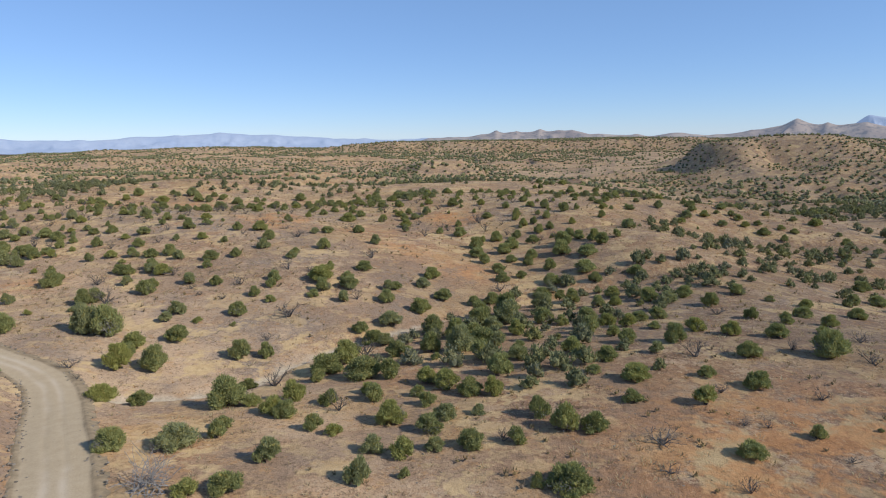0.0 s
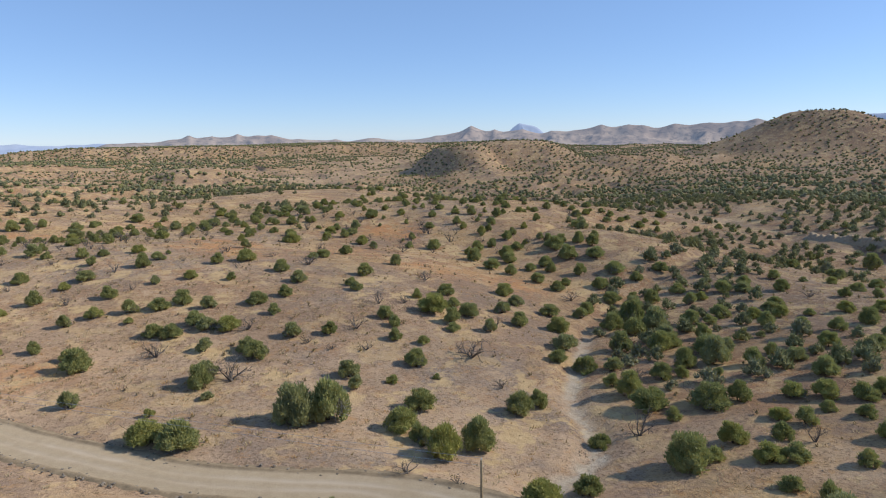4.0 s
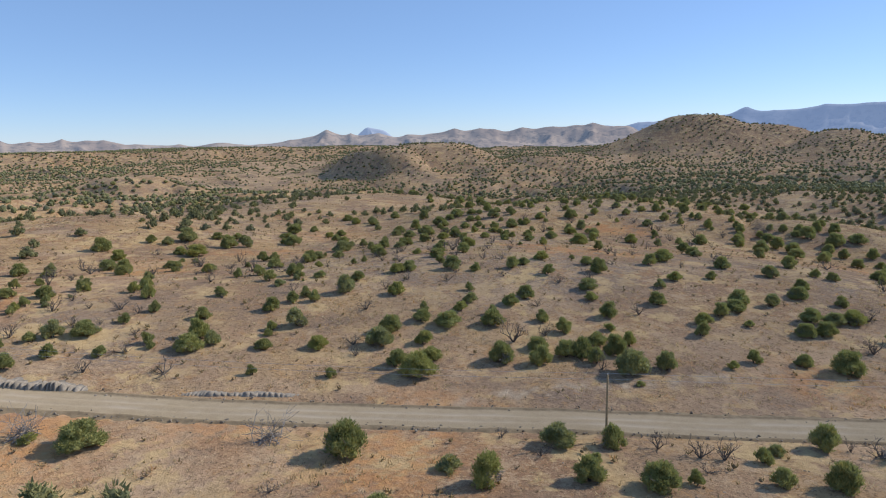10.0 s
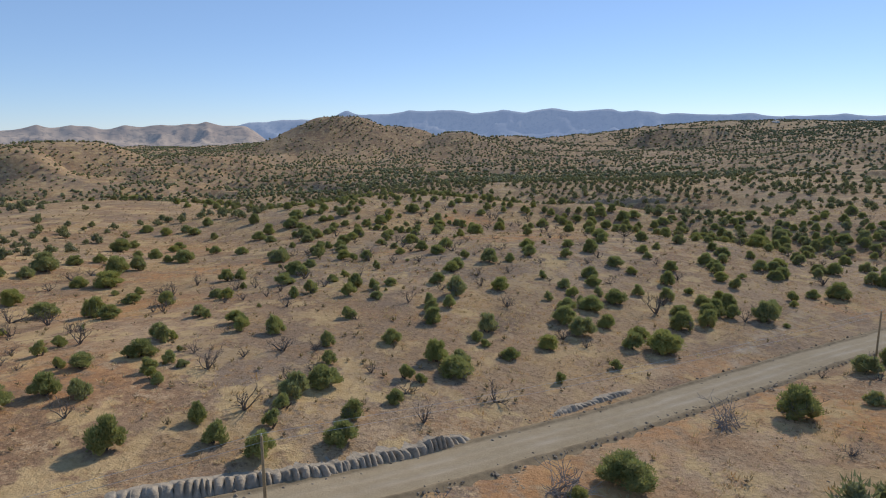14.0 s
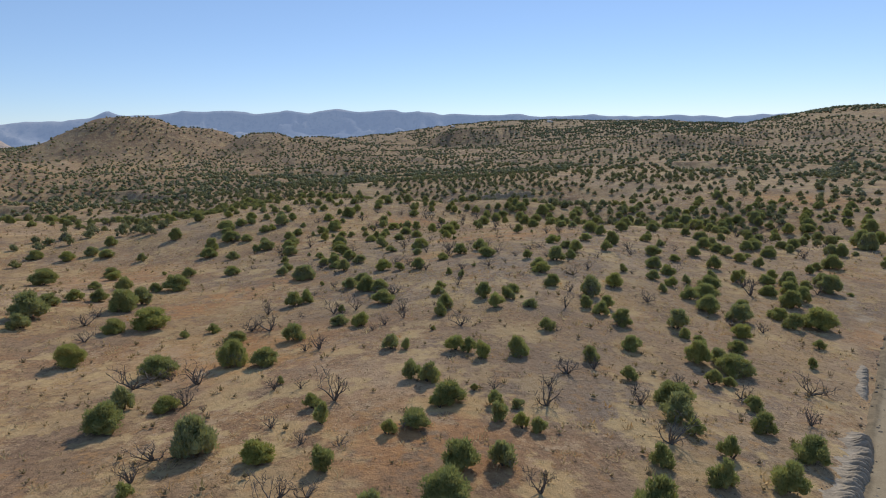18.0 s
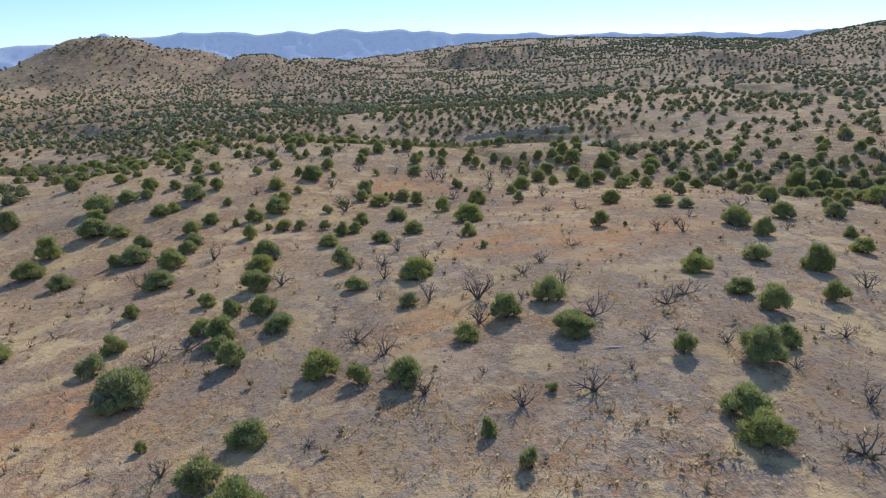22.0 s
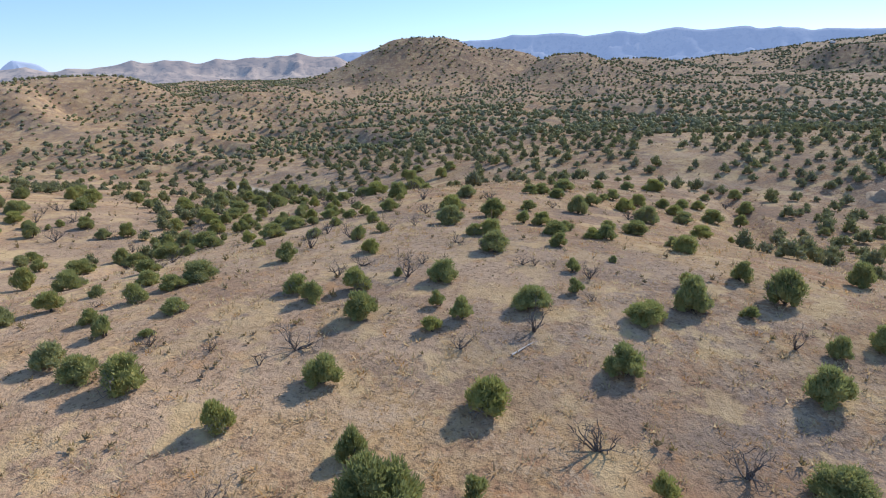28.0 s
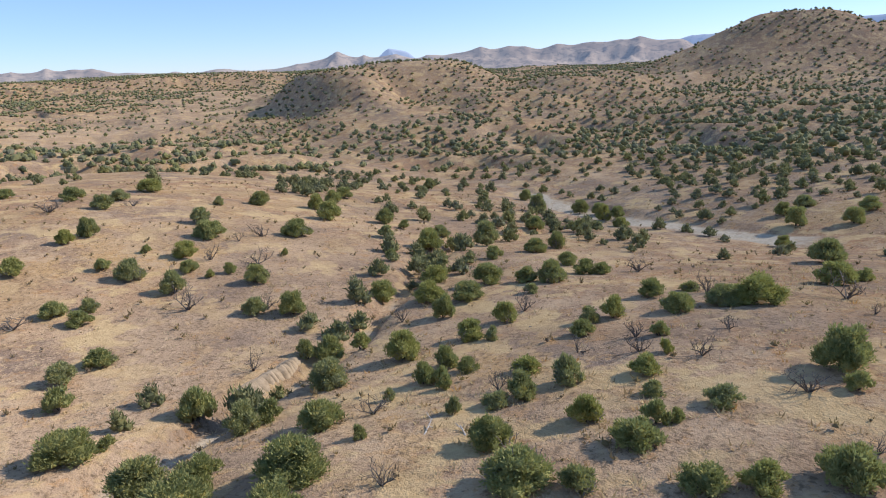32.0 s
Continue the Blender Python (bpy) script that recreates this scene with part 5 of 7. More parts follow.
BUSHES_H = [
    (-37.6, 269.8, 2.5, 1.8), (-36.3, 275.5, 1.6, 1.1), (-24.9, 265.8, 2.3, 1.8), (-18.6, 276.6, 2.5, 2.3), (-18.4, 262.9, 2.5, 1.3), (-15.3, 253.8, 1.2, 1.1), (-15.2, 237.7, 0.7, 0.5), (-12.4, 224.2, 2.7, 2.4),
    (-10.6, 252.6, 1.9, 1.7), (-8.7, 251.2, 1.7, 1.5), (-7.8, 273.1, 2.1, 1.6), (-7.4, 253.8, 1.4, 1.2), (-0.2, 223.2, 2.9, 2.1), (2.3, 233.9, 1.4, 1.2), (3.6, 257.1, 1.5, 1.3), (6.3, 234.8, 1.7, 1.5),
    (6.8, 235.9, 2.6, 2.3), (8.9, 266.2, 1.8, 1.6), (9, 274.6, 2.3, 2.1), (13.8, 255.5, 1.9, 1.7), (27, 276.4, 2.1, 1.4), (28.2, 237, 2.8, 2.5), (28.8, 225.1, 1.7, 1.5), (30.2, 274.6, 2.3, 2.1),
]
BUSHES_I = [
    (32.1, 277.8, 1.7, 1.5), (37.5, 242.3, 2.2, 1.9), (40.4, 238.4, 2.6, 2.3), (40.9, 265.8, 1.8, 1.6), (42.8, 249.1, 2, 1.2), (47.1, 225.5, 2.7, 2.4), (47.7, 267.3, 1.7, 1.5), (48.5, 255.1, 1.9, 1.7),
    (53.7, 249.4, 2.6, 2.4), (54, 263.6, 1.1, 0.8), (57.7, 271, 2.6, 1.8), (66.5, 267.9, 2.7, 1.5), (69.7, 257.2, 2.2, 1.5), (70.4, 272.4, 2.4, 1.5), (72.3, 279.4, 2.3, 2.1), (78.9, 267.2, 2.6, 1.6),
    (101.6, 247.8, 1.2, 1.1), (119.8, 273.5, 2.8, 1.7), (160.3, 251.7, 2.9, 1.6), (-190.7, 284.5, 1.4, 1.2), (-168.9, 292.4, 2.7, 2.4), (-137.9, 294.2, 1.6, 1), (-135.8, 290.2, 2.1, 1.4), (-98.4, 310.3, 2.9, 1.8),
]
BUSHES_J = [
    (-89.7, 284.8, 2.9, 1.9), (-85.1, 284.4, 2.7, 2.1), (-75.4, 285.9, 2.2, 1.9), (-69.9, 316.9, 1.6, 0.9), (-69.5, 280.4, 1.1, 1), (-50.3, 296.9, 2.6, 2), (-33, 281.8, 1.5, 1.4), (-21.2, 296.1, 2.8, 1.8),
    (-21, 280.9, 1.1, 1), (-18.6, 286.1, 2.2, 1.6), (-5.5, 299.9, 2.9, 2.3), (1.4, 298.1, 1, 0.9), (7.9, 284.4, 2.4, 2.2), (10.1, 303.2, 2.9, 2), (10.6, 313.2, 2.3, 1.7), (15.9, 303.7, 2.1, 1.9),
    (16.4, 317.9, 2.5, 2), (17, 299.8, 1.6, 0.8), (18, 307.7, 2.3, 1.4), (20.7, 316.9, 2.9, 2.3), (22.4, 301.7, 2.8, 1.5), (24.1, 308.4, 2.6, 2), (26.2, 316.7, 1.8, 1.2), (28.8, 290.1, 2.7, 2.2),
]
BUSHES_K = [
    (30.4, 292.9, 2.8, 2.2), (38.6, 285.1, 1, 0.9), (41.4, 301.7, 2.7, 2.3), (46.2, 292.6, 2.7, 1.8), (51.2, 313.4, 2.2, 1.2), (52.2, 328, 2.8, 1.7), (52.3, 297.5, 2.3, 2), (55.2, 306.6, 2.5, 1.5),
    (56.5, 319.6, 2.4, 1.9), (58.1, 296.9, 2, 1.4), (59.1, 283, 2.7, 1.7), (64.5, 344.4, 2.2, 1.9), (66.4, 333.2, 1.2, 1), (66.5, 309.8, 2.3, 1.5), (67.6, 303.3, 2.3, 2), (70.1, 316.5, 2.3, 1.5),
    (72.6, 338.4, 1.1, 1), (73.4, 330.9, 1.3, 1.2), (74.3, 311.4, 2.7, 1.4), (76, 328.8, 2.3, 1.2), (76.2, 309.2, 2.4, 1.6), (76.7, 335.8, 1.5, 1.3), (76.7, 338.5, 2.3, 2), (77.3, 321.5, 2.6, 2.1),
]
BUSHES_L = [
    (77.6, 337.3, 1.7, 1.5), (78.3, 328.3, 2.5, 2.2), (79.7, 317.6, 2, 1.7), (80.6, 340.3, 2.4, 2.1), (80.7, 316.7, 1.1, 1), (80.7, 337.4, 2.3, 1.5), (82.5, 327.3, 2.6, 2.3), (83, 332.2, 2.9, 1.6),
    (83.8, 320.4, 1.9, 1), (84.8, 315.7, 2.6, 1.4), (87.1, 323.2, 2.7, 1.6), (88.5, 342.2, 1.6, 1.5), (92.3, 310, 1.8, 1.4), (92.3, 324.5, 1.3, 1.2), (93.7, 334.6, 2.6, 1.5), (94, 345.8, 2.9, 2.3),
    (96.2, 327.5, 1.8, 1.4), (97.6, 336.7, 2.3, 2), (100.1, 335.5, 2.8, 2.4), (115, 335, 2.6, 1.3), (137.1, 323.2, 2.8, 1.7), (51.4, 361.6, 2.8, 2.2), (53, 350.4, 1.7, 1.1), (59.6, 388.7, 2.8, 1.9),
]
BUSHES_M = [
    (64.6, 403.3, 2.6, 1.9), (72.4, 408.5, 2, 1.5), (75.6, 359.4, 2.4, 2.1), (77.2, 393, 1.6, 1.4), (80.5, 355.4, 2.4, 2.1), (80.5, 393.2, 2.2, 1.8), (92.1, 397.7, 1.6, 1.3), (105, 352, 2.3, 1.4),
    (110.2, 391.6, 2.4, 1.5), (129.4, 413.7, 2.8, 2), (98.7, 444.6, 2.6, 2.1),
]
SNAGS_A = [
    (-31.4, 64.3, 2.4, 1.5), (6.6, 66.4, 2.4, 2), (22.9, 59.5, 2.4, 1.2), (24.2, 65.5, 3.9, 1.9), (29.6, 56.3, 1.9, 1.9), (35.2, 69.4, 1.6, 1.1), (37.7, 68.9, 1.8, 0.9), (42.9, 61.6, 1.8, 0.9),
    (-128.8, 139.7, 2.4, 1.2), (-121.5, 138.3, 3.9, 2.2), (-114.3, 127.6, 1.6, 1.7), (-110.2, 122.2, 5.6, 2.8), (-72.4, 133.6, 4.6, 3.9), (-59.7, 97, 3.2, 1.6), (-55.7, 92.3, 1.3, 1.3), (-54.4, 139.3, 2.1, 1.3),
    (-48.8, 137.5, 2.6, 1.6), (-33.6, 117.4, 2.3, 2.1), (-32.2, 129.1, 6.2, 3.7), (-26.4, 94.5, 3.7, 3.2), (-13.8, 108.5, 3.8, 4.2), (-13.7, 78.6, 2.2, 2.4), (36.2, 78.1, 2, 1.7), (38.5, 92.1, 3.6, 2.8),
]
SNAGS_B = [
    (47.9, 75.6, 2.2, 1.7), (54.6, 94.6, 2.7, 1.7), (55.1, 122.7, 3.9, 2), (62.4, 87.4, 3.4, 2), (68.9, 100, 3.8, 2.1), (-175.3, 176.8, 2.3, 1.1), (-168.5, 163.1, 2.2, 2.4), (-161.9, 153, 1.9, 1.7),
    (-149.7, 163.8, 1.9, 1.4), (-148.5, 170.6, 1.7, 1.2), (-146.1, 203.3, 2.1, 2), (-143.9, 207, 3.1, 2.1), (-140.5, 149.4, 1.6, 1.2), (-138.5, 156, 2.2, 2.2), (-137.3, 151.7, 2.5, 2.6), (-135.7, 149.7, 2.5, 2.8),
    (-123, 190.5, 4, 3.7), (-122.3, 141.2, 1.3, 1.5), (-121.2, 174.5, 2.4, 2.5), (-117.2, 188.5, 2.7, 2.8), (-107.2, 198.1, 2.1, 1.9), (-95.9, 183, 2.6, 2.5), (-94.1, 202.8, 2.7, 2), (-86.4, 200.2, 2.9, 2.4),
]
SNAGS_C = [
    (-83.6, 186.3, 2.2, 1.7), (-81.9, 148.4, 3.7, 3.3), (-71.1, 204.5, 2.2, 1.4), (-65.9, 153.1, 3.5, 2.6), (-60.9, 209.9, 2, 2.2), (-60.4, 192.6, 1.6, 1.7), (-57.6, 143.2, 2.4, 1.7), (-55.3, 208.3, 2.2, 1.7),
    (-49.6, 203, 2.3, 1.4), (-47.3, 146.1, 3.6, 2.7), (-43.3, 191, 5.6, 2.8), (-38.4, 156.7, 3.2, 3), (-32.7, 156.2, 2.6, 2.1), (-19.3, 141.2, 2.4, 2.6), (-19.2, 173.5, 4.8, 2.4), (15, 159.4, 3.8, 2.9),
    (23.1, 206.5, 2.1, 2.3), (31.9, 202.6, 1.7, 1.6), (33.3, 208, 2.4, 2.2), (37.7, 209.8, 2.5, 2.7), (-199.1, 271.2, 1.8, 1.6), (-194.3, 273.2, 2.6, 2.7), (-194.1, 253.8, 2, 2.2), (-193.1, 271.1, 2, 1.5),
]
SNAGS_D = [
    (-185.8, 239.2, 3.3, 2.7), (-184.7, 269, 1.6, 0.8), (-183.7, 272.3, 1.6, 1.3), (-180.3, 220.9, 2.2, 2.5), (-179.3, 275.5, 1.8, 1.4), (-177.8, 248.5, 2.8, 2.7), (-177.2, 238.2, 2.1, 2.3), (-174, 269.8, 2.9, 3.2),
    (-173.9, 224.6, 2.6, 1.6), (-173.6, 253, 1.5, 1.7), (-173.4, 237.1, 1.3, 1.3), (-172.5, 246.7, 1.6, 1.4), (-171.6, 214.2, 2.9, 2.6), (-170.2, 230.3, 1.7, 1.6), (-169, 273.7, 1.3, 1.4), (-168.4, 243.2, 3.4, 2.4),
    (-168.1, 276.7, 1.9, 1.8), (-166.7, 239.3, 1.8, 2), (-152.7, 272.7, 2.5, 2.7), (-152.6, 274.6, 1.7, 1.5), (-151.4, 239.1, 1.8, 1.1), (-147.9, 252.6, 3.2, 1.8), (-145.7, 265.4, 1.4, 1.3), (-142.9, 263.5, 1.9, 1.9),
]
SNAGS_E = [
    (-139.9, 260.4, 1.8, 2), (-139.2, 233.8, 2, 2.2), (-135.4, 270.3, 2.4, 1.8), (-134.8, 260.2, 2.1, 2.3), (-133.8, 217.1, 3.1, 2.5), (-133.6, 254.8, 0.8, 0.9), (-131.1, 277.1, 1.4, 1), (-131, 271.6, 2.8, 2.4),
    (-131, 253, 3.2, 1.9), (-130.4, 267.9, 2.3, 2.5), (-129.6, 229.9, 1.9, 2.1), (-124, 223.4, 2.1, 1.9), (-121.9, 261.2, 3.4, 2.6), (-121.4, 248.9, 1.7, 1.9), (-116.9, 225.1, 2.3, 2.4), (-113.6, 276.1, 1.5, 1.1),
    (-112.7, 210.7, 1.7, 1.2), (-110.5, 219.5, 2.6, 1.7), (-109.1, 272.4, 1.6, 1.8), (-108.6, 262.1, 1.7, 0.8), (-107.5, 245.9, 2.2, 2.1), (-106.9, 240.1, 3.1, 2.1), (-105.5, 222.1, 1.8, 1.1), (-104.1, 235.8, 1.4, 0.9),
]
SNAGS_F = [
    (-103.6, 253.1, 2.3, 2.2), (-101.4, 247.8, 0.9, 0.9), (-100.7, 225.6, 1.9, 1.6), (-99.8, 213.3, 2, 1.6), (-99.1, 232.4, 2, 1.6), (-98.6, 228.7, 1.2, 1.1), (-94.6, 256.1, 2.8, 1.9), (-92.8, 235.2, 2.5, 2.7),
    (-91.5, 226.9, 2.1, 2.3), (-90.9, 246.4, 2.6, 2.5), (-90.8, 258.9, 3.3, 1.9), (-89.3, 279.2, 2.6, 2.2), (-88.9, 223.7, 2.8, 1.8), (-86.8, 276.4, 3.5, 1.8), (-86, 240.9, 1.3, 1.4), (-84, 245.4, 3.6, 3.8),
    (-82.8, 235.3, 2.1, 2.1), (-82.2, 250.7, 2.4, 2.6), (-79.4, 256.3, 1.4, 1.5), (-77.1, 238.7, 2.3, 1.7), (-72.1, 235.2, 2.1, 1.8), (-71.7, 255.6, 2.4, 2.4), (-69.9, 268.9, 2.5, 2.7), (-65.9, 255.7, 2.2, 1.9),
]
SNAGS_G = [
    (-65.8, 258.8, 1.3, 1.5), (-65, 228.6, 1.9, 1.5), (-64.2, 249.7, 2.1, 1.6), (-59, 253.3, 2.4, 2.1), (-59, 213.2, 2.6, 2.4), (-57.9, 247.1, 1.6, 1.5), (-32.1, 216.9, 3, 2.2), (-30.9, 222.3, 2.2, 1.7),
    (-22.9, 262.4, 4.3, 3.1), (-19.8, 270.5, 1.6, 0.9), (-16.3, 264.1, 1.5, 1.4), (-10.8, 262.8, 0.7, 0.8), (-8.2, 238.5, 3, 2.8), (-8.2, 261, 1.7, 1.9), (-5.4, 216.8, 3.1, 3.2), (-0.7, 266.2, 3.5, 3),
    (0.2, 231, 2.3, 2.4), (1.4, 279.7, 2.1, 2), (2.8, 228, 3, 3.3), (3.6, 213.8, 1.6, 1.8), (5.5, 222.2, 1.7, 1.8), (14.1, 240.9, 3.3, 3.7), (14.5, 238.5, 2.9, 3.2), (16.3, 225.6, 3.4, 3.6),
]
SNAGS_H = [
    (16.4, 260, 3, 2.4), (18, 250.6, 3, 2.2), (22.7, 232.8, 1.9, 2), (23.1, 218.5, 2.4, 2.5), (24.9, 272.9, 2, 1.4), (26.1, 220.1, 2, 1.8), (28, 239.9, 2.3, 1.9), (30.7, 267.8, 2.7, 2.4),
    (37.5, 245.7, 1.9, 1.8), (39.7, 263.9, 1.1, 0.9), (46, 265.2, 1.9, 2.1), (47, 273, 2.1, 1.2), (47.4, 271.7, 1.1, 1.2), (95.9, 279.7, 2, 1.6), (100.9, 266.1, 2.6, 2.4), (154.6, 246.7, 2.8, 2),
    (-188.2, 285, 2.1, 2.3), (-184.2, 284.6, 3, 1.8), (-172.2, 283.3, 0.9, 1), (-169.7, 285.8, 2.4, 2.6), (-162.1, 286.4, 3.5, 2.8), (-162, 293.6, 3.8, 3), (-159.3, 290.2, 1.8, 1.4), (-139.2, 308.2, 2.8, 1.8),
]
SNAGS_I = [
    (-138.4, 281.2, 3.8, 3.1), (-137.6, 284.1, 3.2, 2.4), (-129.3, 312, 3.7, 2.2), (-127, 283.1, 2.7, 2.6), (-123.1, 312.4, 2.3, 2.1), (-78.7, 293.4, 1.4, 1.1), (-65, 287.9, 2.6, 2.5), (-53.2, 281.3, 3.3, 2.4),
    (-36.6, 283, 2.2, 1.4), (-10.5, 281.8, 3.3, 2.3), (15.6, 298, 1.7, 1.5), (16.3, 287.2, 1.2, 1.2), (16.7, 292.4, 1.4, 1.3), (19.7, 285.9, 2.6, 2.3), (22.3, 312.1, 1, 0.8), (36.5, 291.5, 2.1, 1.9),
    (38.5, 283.9, 2.7, 2.7), (39.7, 320.7, 1.7, 1), (40.6, 290.7, 1.8, 1.4), (43.4, 284.2, 1.8, 1.4), (44.7, 323.8, 2.5, 1.7), (47.5, 302.1, 2.6, 2.5), (53.6, 299.6, 2.3, 2.5), (54, 283.8, 2.1, 1.5),
]
SNAGS_J = [
    (58.8, 306.6, 2.1, 2.3), (59.4, 296.5, 2, 1.4), (63.3, 325.6, 1.8, 1.7), (63.4, 294, 1.8, 1.6), (70, 336.8, 2.1, 2), (75.8, 297.4, 3, 1.9), (78.5, 331.1, 1.7, 1.9), (84.1, 306.4, 1.2, 1.3),
    (89.2, 331.5, 1.6, 1.7), (90, 312.3, 2.9, 1.8), (91.4, 326.6, 2.3, 1.9), (92.1, 304.8, 2.8, 2.6), (93.2, 321.7, 2.1, 2), (94, 291.8, 3.4, 2.5), (94.8, 329.2, 2, 2.2), (98, 346.5, 2.5, 2.5),
    (101.2, 323.4, 2, 1.4), (113.8, 315.3, 1.2, 1.2), (114.6, 332.6, 2.5, 2.7), (120.6, 319.9, 3.2, 2.6), (50.7, 386.6, 4.1, 2.1), (69, 358.8, 2.3, 2), (69.9, 381.5, 4, 3), (78.7, 376, 2.3, 2.6),
]
SNAGS_K = [
    (80.2, 400.9, 2.6, 2.7), (85.9, 395.2, 3.5, 2.9), (88.6, 409.2, 2, 1.9), (88.9, 359, 2.2, 2.4), (94.1, 411.4, 3.6, 2.7), (128.1, 350.8, 3.9, 2.5), (64.4, 443.8, 5.9, 3.1), (80.4, 446, 3.7, 1.9),
]
TREES = TREES_A + TREES_B + TREES_C + TREES_D + TREES_E + TREES_F + TREES_G + TREES_H + TREES_I + TREES_J + TREES_K + TREES_L + TREES_M + TREES_N + TREES_O + TREES_P + TREES_Q + TREES_R + TREES_S + TREES_T + TREES_U
BUSHES = BUSHES_A + BUSHES_B + BUSHES_C + BUSHES_D + BUSHES_E + BUSHES_F + BUSHES_G + BUSHES_H + BUSHES_I + BUSHES_J + BUSHES_K + BUSHES_L + BUSHES_M
SNAGS = SNAGS_A + SNAGS_B + SNAGS_C + SNAGS_D + SNAGS_E + SNAGS_F + SNAGS_G + SNAGS_H + SNAGS_I + SNAGS_J + SNAGS_K


# ---------------------------------------------------------------- plants: junipers
TREE_LABELS = ["rounded olive-green juniper tree on straw-coloured ground", "tall dark green juniper tree above dry grass", "broad many-lobed juniper tree with ragged green crown", "grey-green juniper tree with bare grey limbs at one side"]
YOUNG_LABELS = ["middle-sized dome of olive-green juniper on stony soil", "grey-green young juniper with dead twigs in its crown", "dense dark young juniper casting a long shadow"]
SHRUB_LABELS = ["shrubby juniper with several rounded lobes on dry soil", "grey-green shrubby juniper among straw grass", "low spreading juniper shrub with bare twigs below"]
BUSH_LABELS = ["small round green juniper bush on dry ground", "low grey-green juniper bush among straw grass", "young upright juniper bush on stony soil"]
SNAG_LABELS = ["bare grey dead juniper with crooked limbs", "charred dark dead juniper, leafless and forked", "low spreading dead juniper skeleton on dry soil"]
STAND_HEIGHT = (0.72, 0.84, 0.62, 0.76, 0.80, 0.64, 0.82, 0.70)


def plant_kind(rng, places, name, size, labels, group, lobes, leaves, leaf, bare, twigs, seed, category):
    """Junipers of one size class: eight shapes, each built once and copied to its places."""
    first = {}
    for x, y, w, h in places:
        k = int(rng.integers(8))
        m = standing(x, y, rng.uniform(0, 360), w / size, h / (size * STAND_HEIGHT[k]))
        if k in first:
            copy_plant(first[k], m)
            continue
        first[k] = tagged(juniper(name, np.random.default_rng(seed + k), size, size * STAND_HEIGHT[k], lobes + k % 4, leaves, leaf, labels[k % len(labels)], group, k in bare, twigs[k]), category=category)
        first[k].matrix_basis = m


def plant_all():
    rng = np.random.default_rng(21)
    plant_kind(rng, [p for p in TREES if p[2] >= 3.8], "juniper_tree", 4.4, TREE_LABELS, "junipers on the rise", 19, 6500, 0.27, (3, 7), (0, 0, 180, 220, 0, 240, 120, 200), 100, "tree")
    plant_kind(rng, [p for p in TREES if p[2] < 3.8], "young_juniper", 3.4, YOUNG_LABELS, "young junipers on the rise", 15, 4200, 0.25, (4,), (0, 140, 0, 60, 180, 0, 0, 120), 120, "tree")
    plant_kind(rng, [p for p in BUSHES if p[2] >= 2.2], "juniper_shrub", 2.6, SHRUB_LABELS, "juniper shrubs on the rise", 11, 2400, 0.23, (), (0, 80, 120, 0, 0, 100, 0, 0), 200, "shrub")
    plant_kind(rng, [p for p in BUSHES if p[2] < 2.2], "juniper_bush", 1.6, BUSH_LABELS, "juniper bushes on the rise", 7, 1200, 0.19, (), (0,) * 8, 220, "bush")
    first = {}
    for x, y, w, h in SNAGS:
        k = int(rng.integers(6))
        m = standing(x, y, rng.uniform(0, 360), w / 3.2, h / 3.1)
        if k not in first:
            first[k] = dead_tree(np.random.default_rng(300 + k), 3.0, 2.3, SNAG_LABELS[k % 3])
            first[k].matrix_basis = m
        else:
            copy_plant(first[k], m)


def copy_plant(ob, m):
    """A copy at the pose m, whose size counts alone."""
    made = copy_thing(ob, m)
    made.matrix_basis = m
    return made


plant_all()


# ---------------------------------------------------------------- plants: the rest of the woods
def scatter(n, x0, x1, y0, y1, rng):
    return rng.uniform(x0, x1, n), rng.uniform(y0, y1, n)


def spaced(x, y, gap, taken_x, taken_y, clear):
    """Which of the places keep the gap to each other and stay clear of those taken."""
    cell = max(gap, clear)
    grid = {}
    for a, b in zip(taken_x, taken_y):
        grid.setdefault((int(a // cell), int(b // cell)), []).append((a, b, clear))
    keep = np.zeros(len(x), bool)
    for i, (a, b) in enumerate(zip(x, y)):
        u, v = int(a // cell), int(b // cell)
        free = True
        for p in (u - 1, u, u + 1):
            for q in (v - 1, v, v + 1):
                for c, d, g in grid.get((p, q), ()):
                    if (a - c) ** 2 + (b - d) ** 2 < g * g:
                        free = False
        if free:
            keep[i] = True
            grid.setdefault((u, v), []).append((a, b, gap))
    return keep


def woods_density(x, y):
    """How thickly junipers grow, from 0 to 1: thick along washes and on shaded slopes, thin on open flats."""
    d = 0.46 + 1.3 * fbm(x, y, 48, 3, 121) + 0.5 * fbm(x, y, 240, 2, 131)
    for line, reach in ((SAND_TRAIL, 16), (SIDE_GULLY, 16), (EAST_GULLY, 22)):
        near, _, _ = near_line(x, y, line, reach)
        d += 0.35 * (1 - near / reach)
    for wx, wy, r in WOODED:
        d += 0.55 * np.exp(-((x - wx) ** 2 + (y - wy) ** 2) / (r * r))
    for wx, wy, r in CLEARINGS:
        d -= 0.9 * np.exp(-((x - wx) ** 2 + (y - wy) ** 2) / (r * r))
    return np.clip(d, 0.02, 1)


GULLY_WOODS = [(12, 118, 20), (28, 138, 20), (45, 150, 20), (-4, 98, 9), (20, 92, 14), (62, 160, 18), (60, 352, 7), (74, 358, 8), (88, 364, 9), (102, 374, 10), (118, 388, 11), (136, 398, 11)]
CLEARINGS = [(7, 794, 62), (540, 1420, 170), (-140, 700, 70), (230, 1010, 120), (120, 940, 90), (330, 1150, 110), (245, 480, 30), (400, 700, 50)]
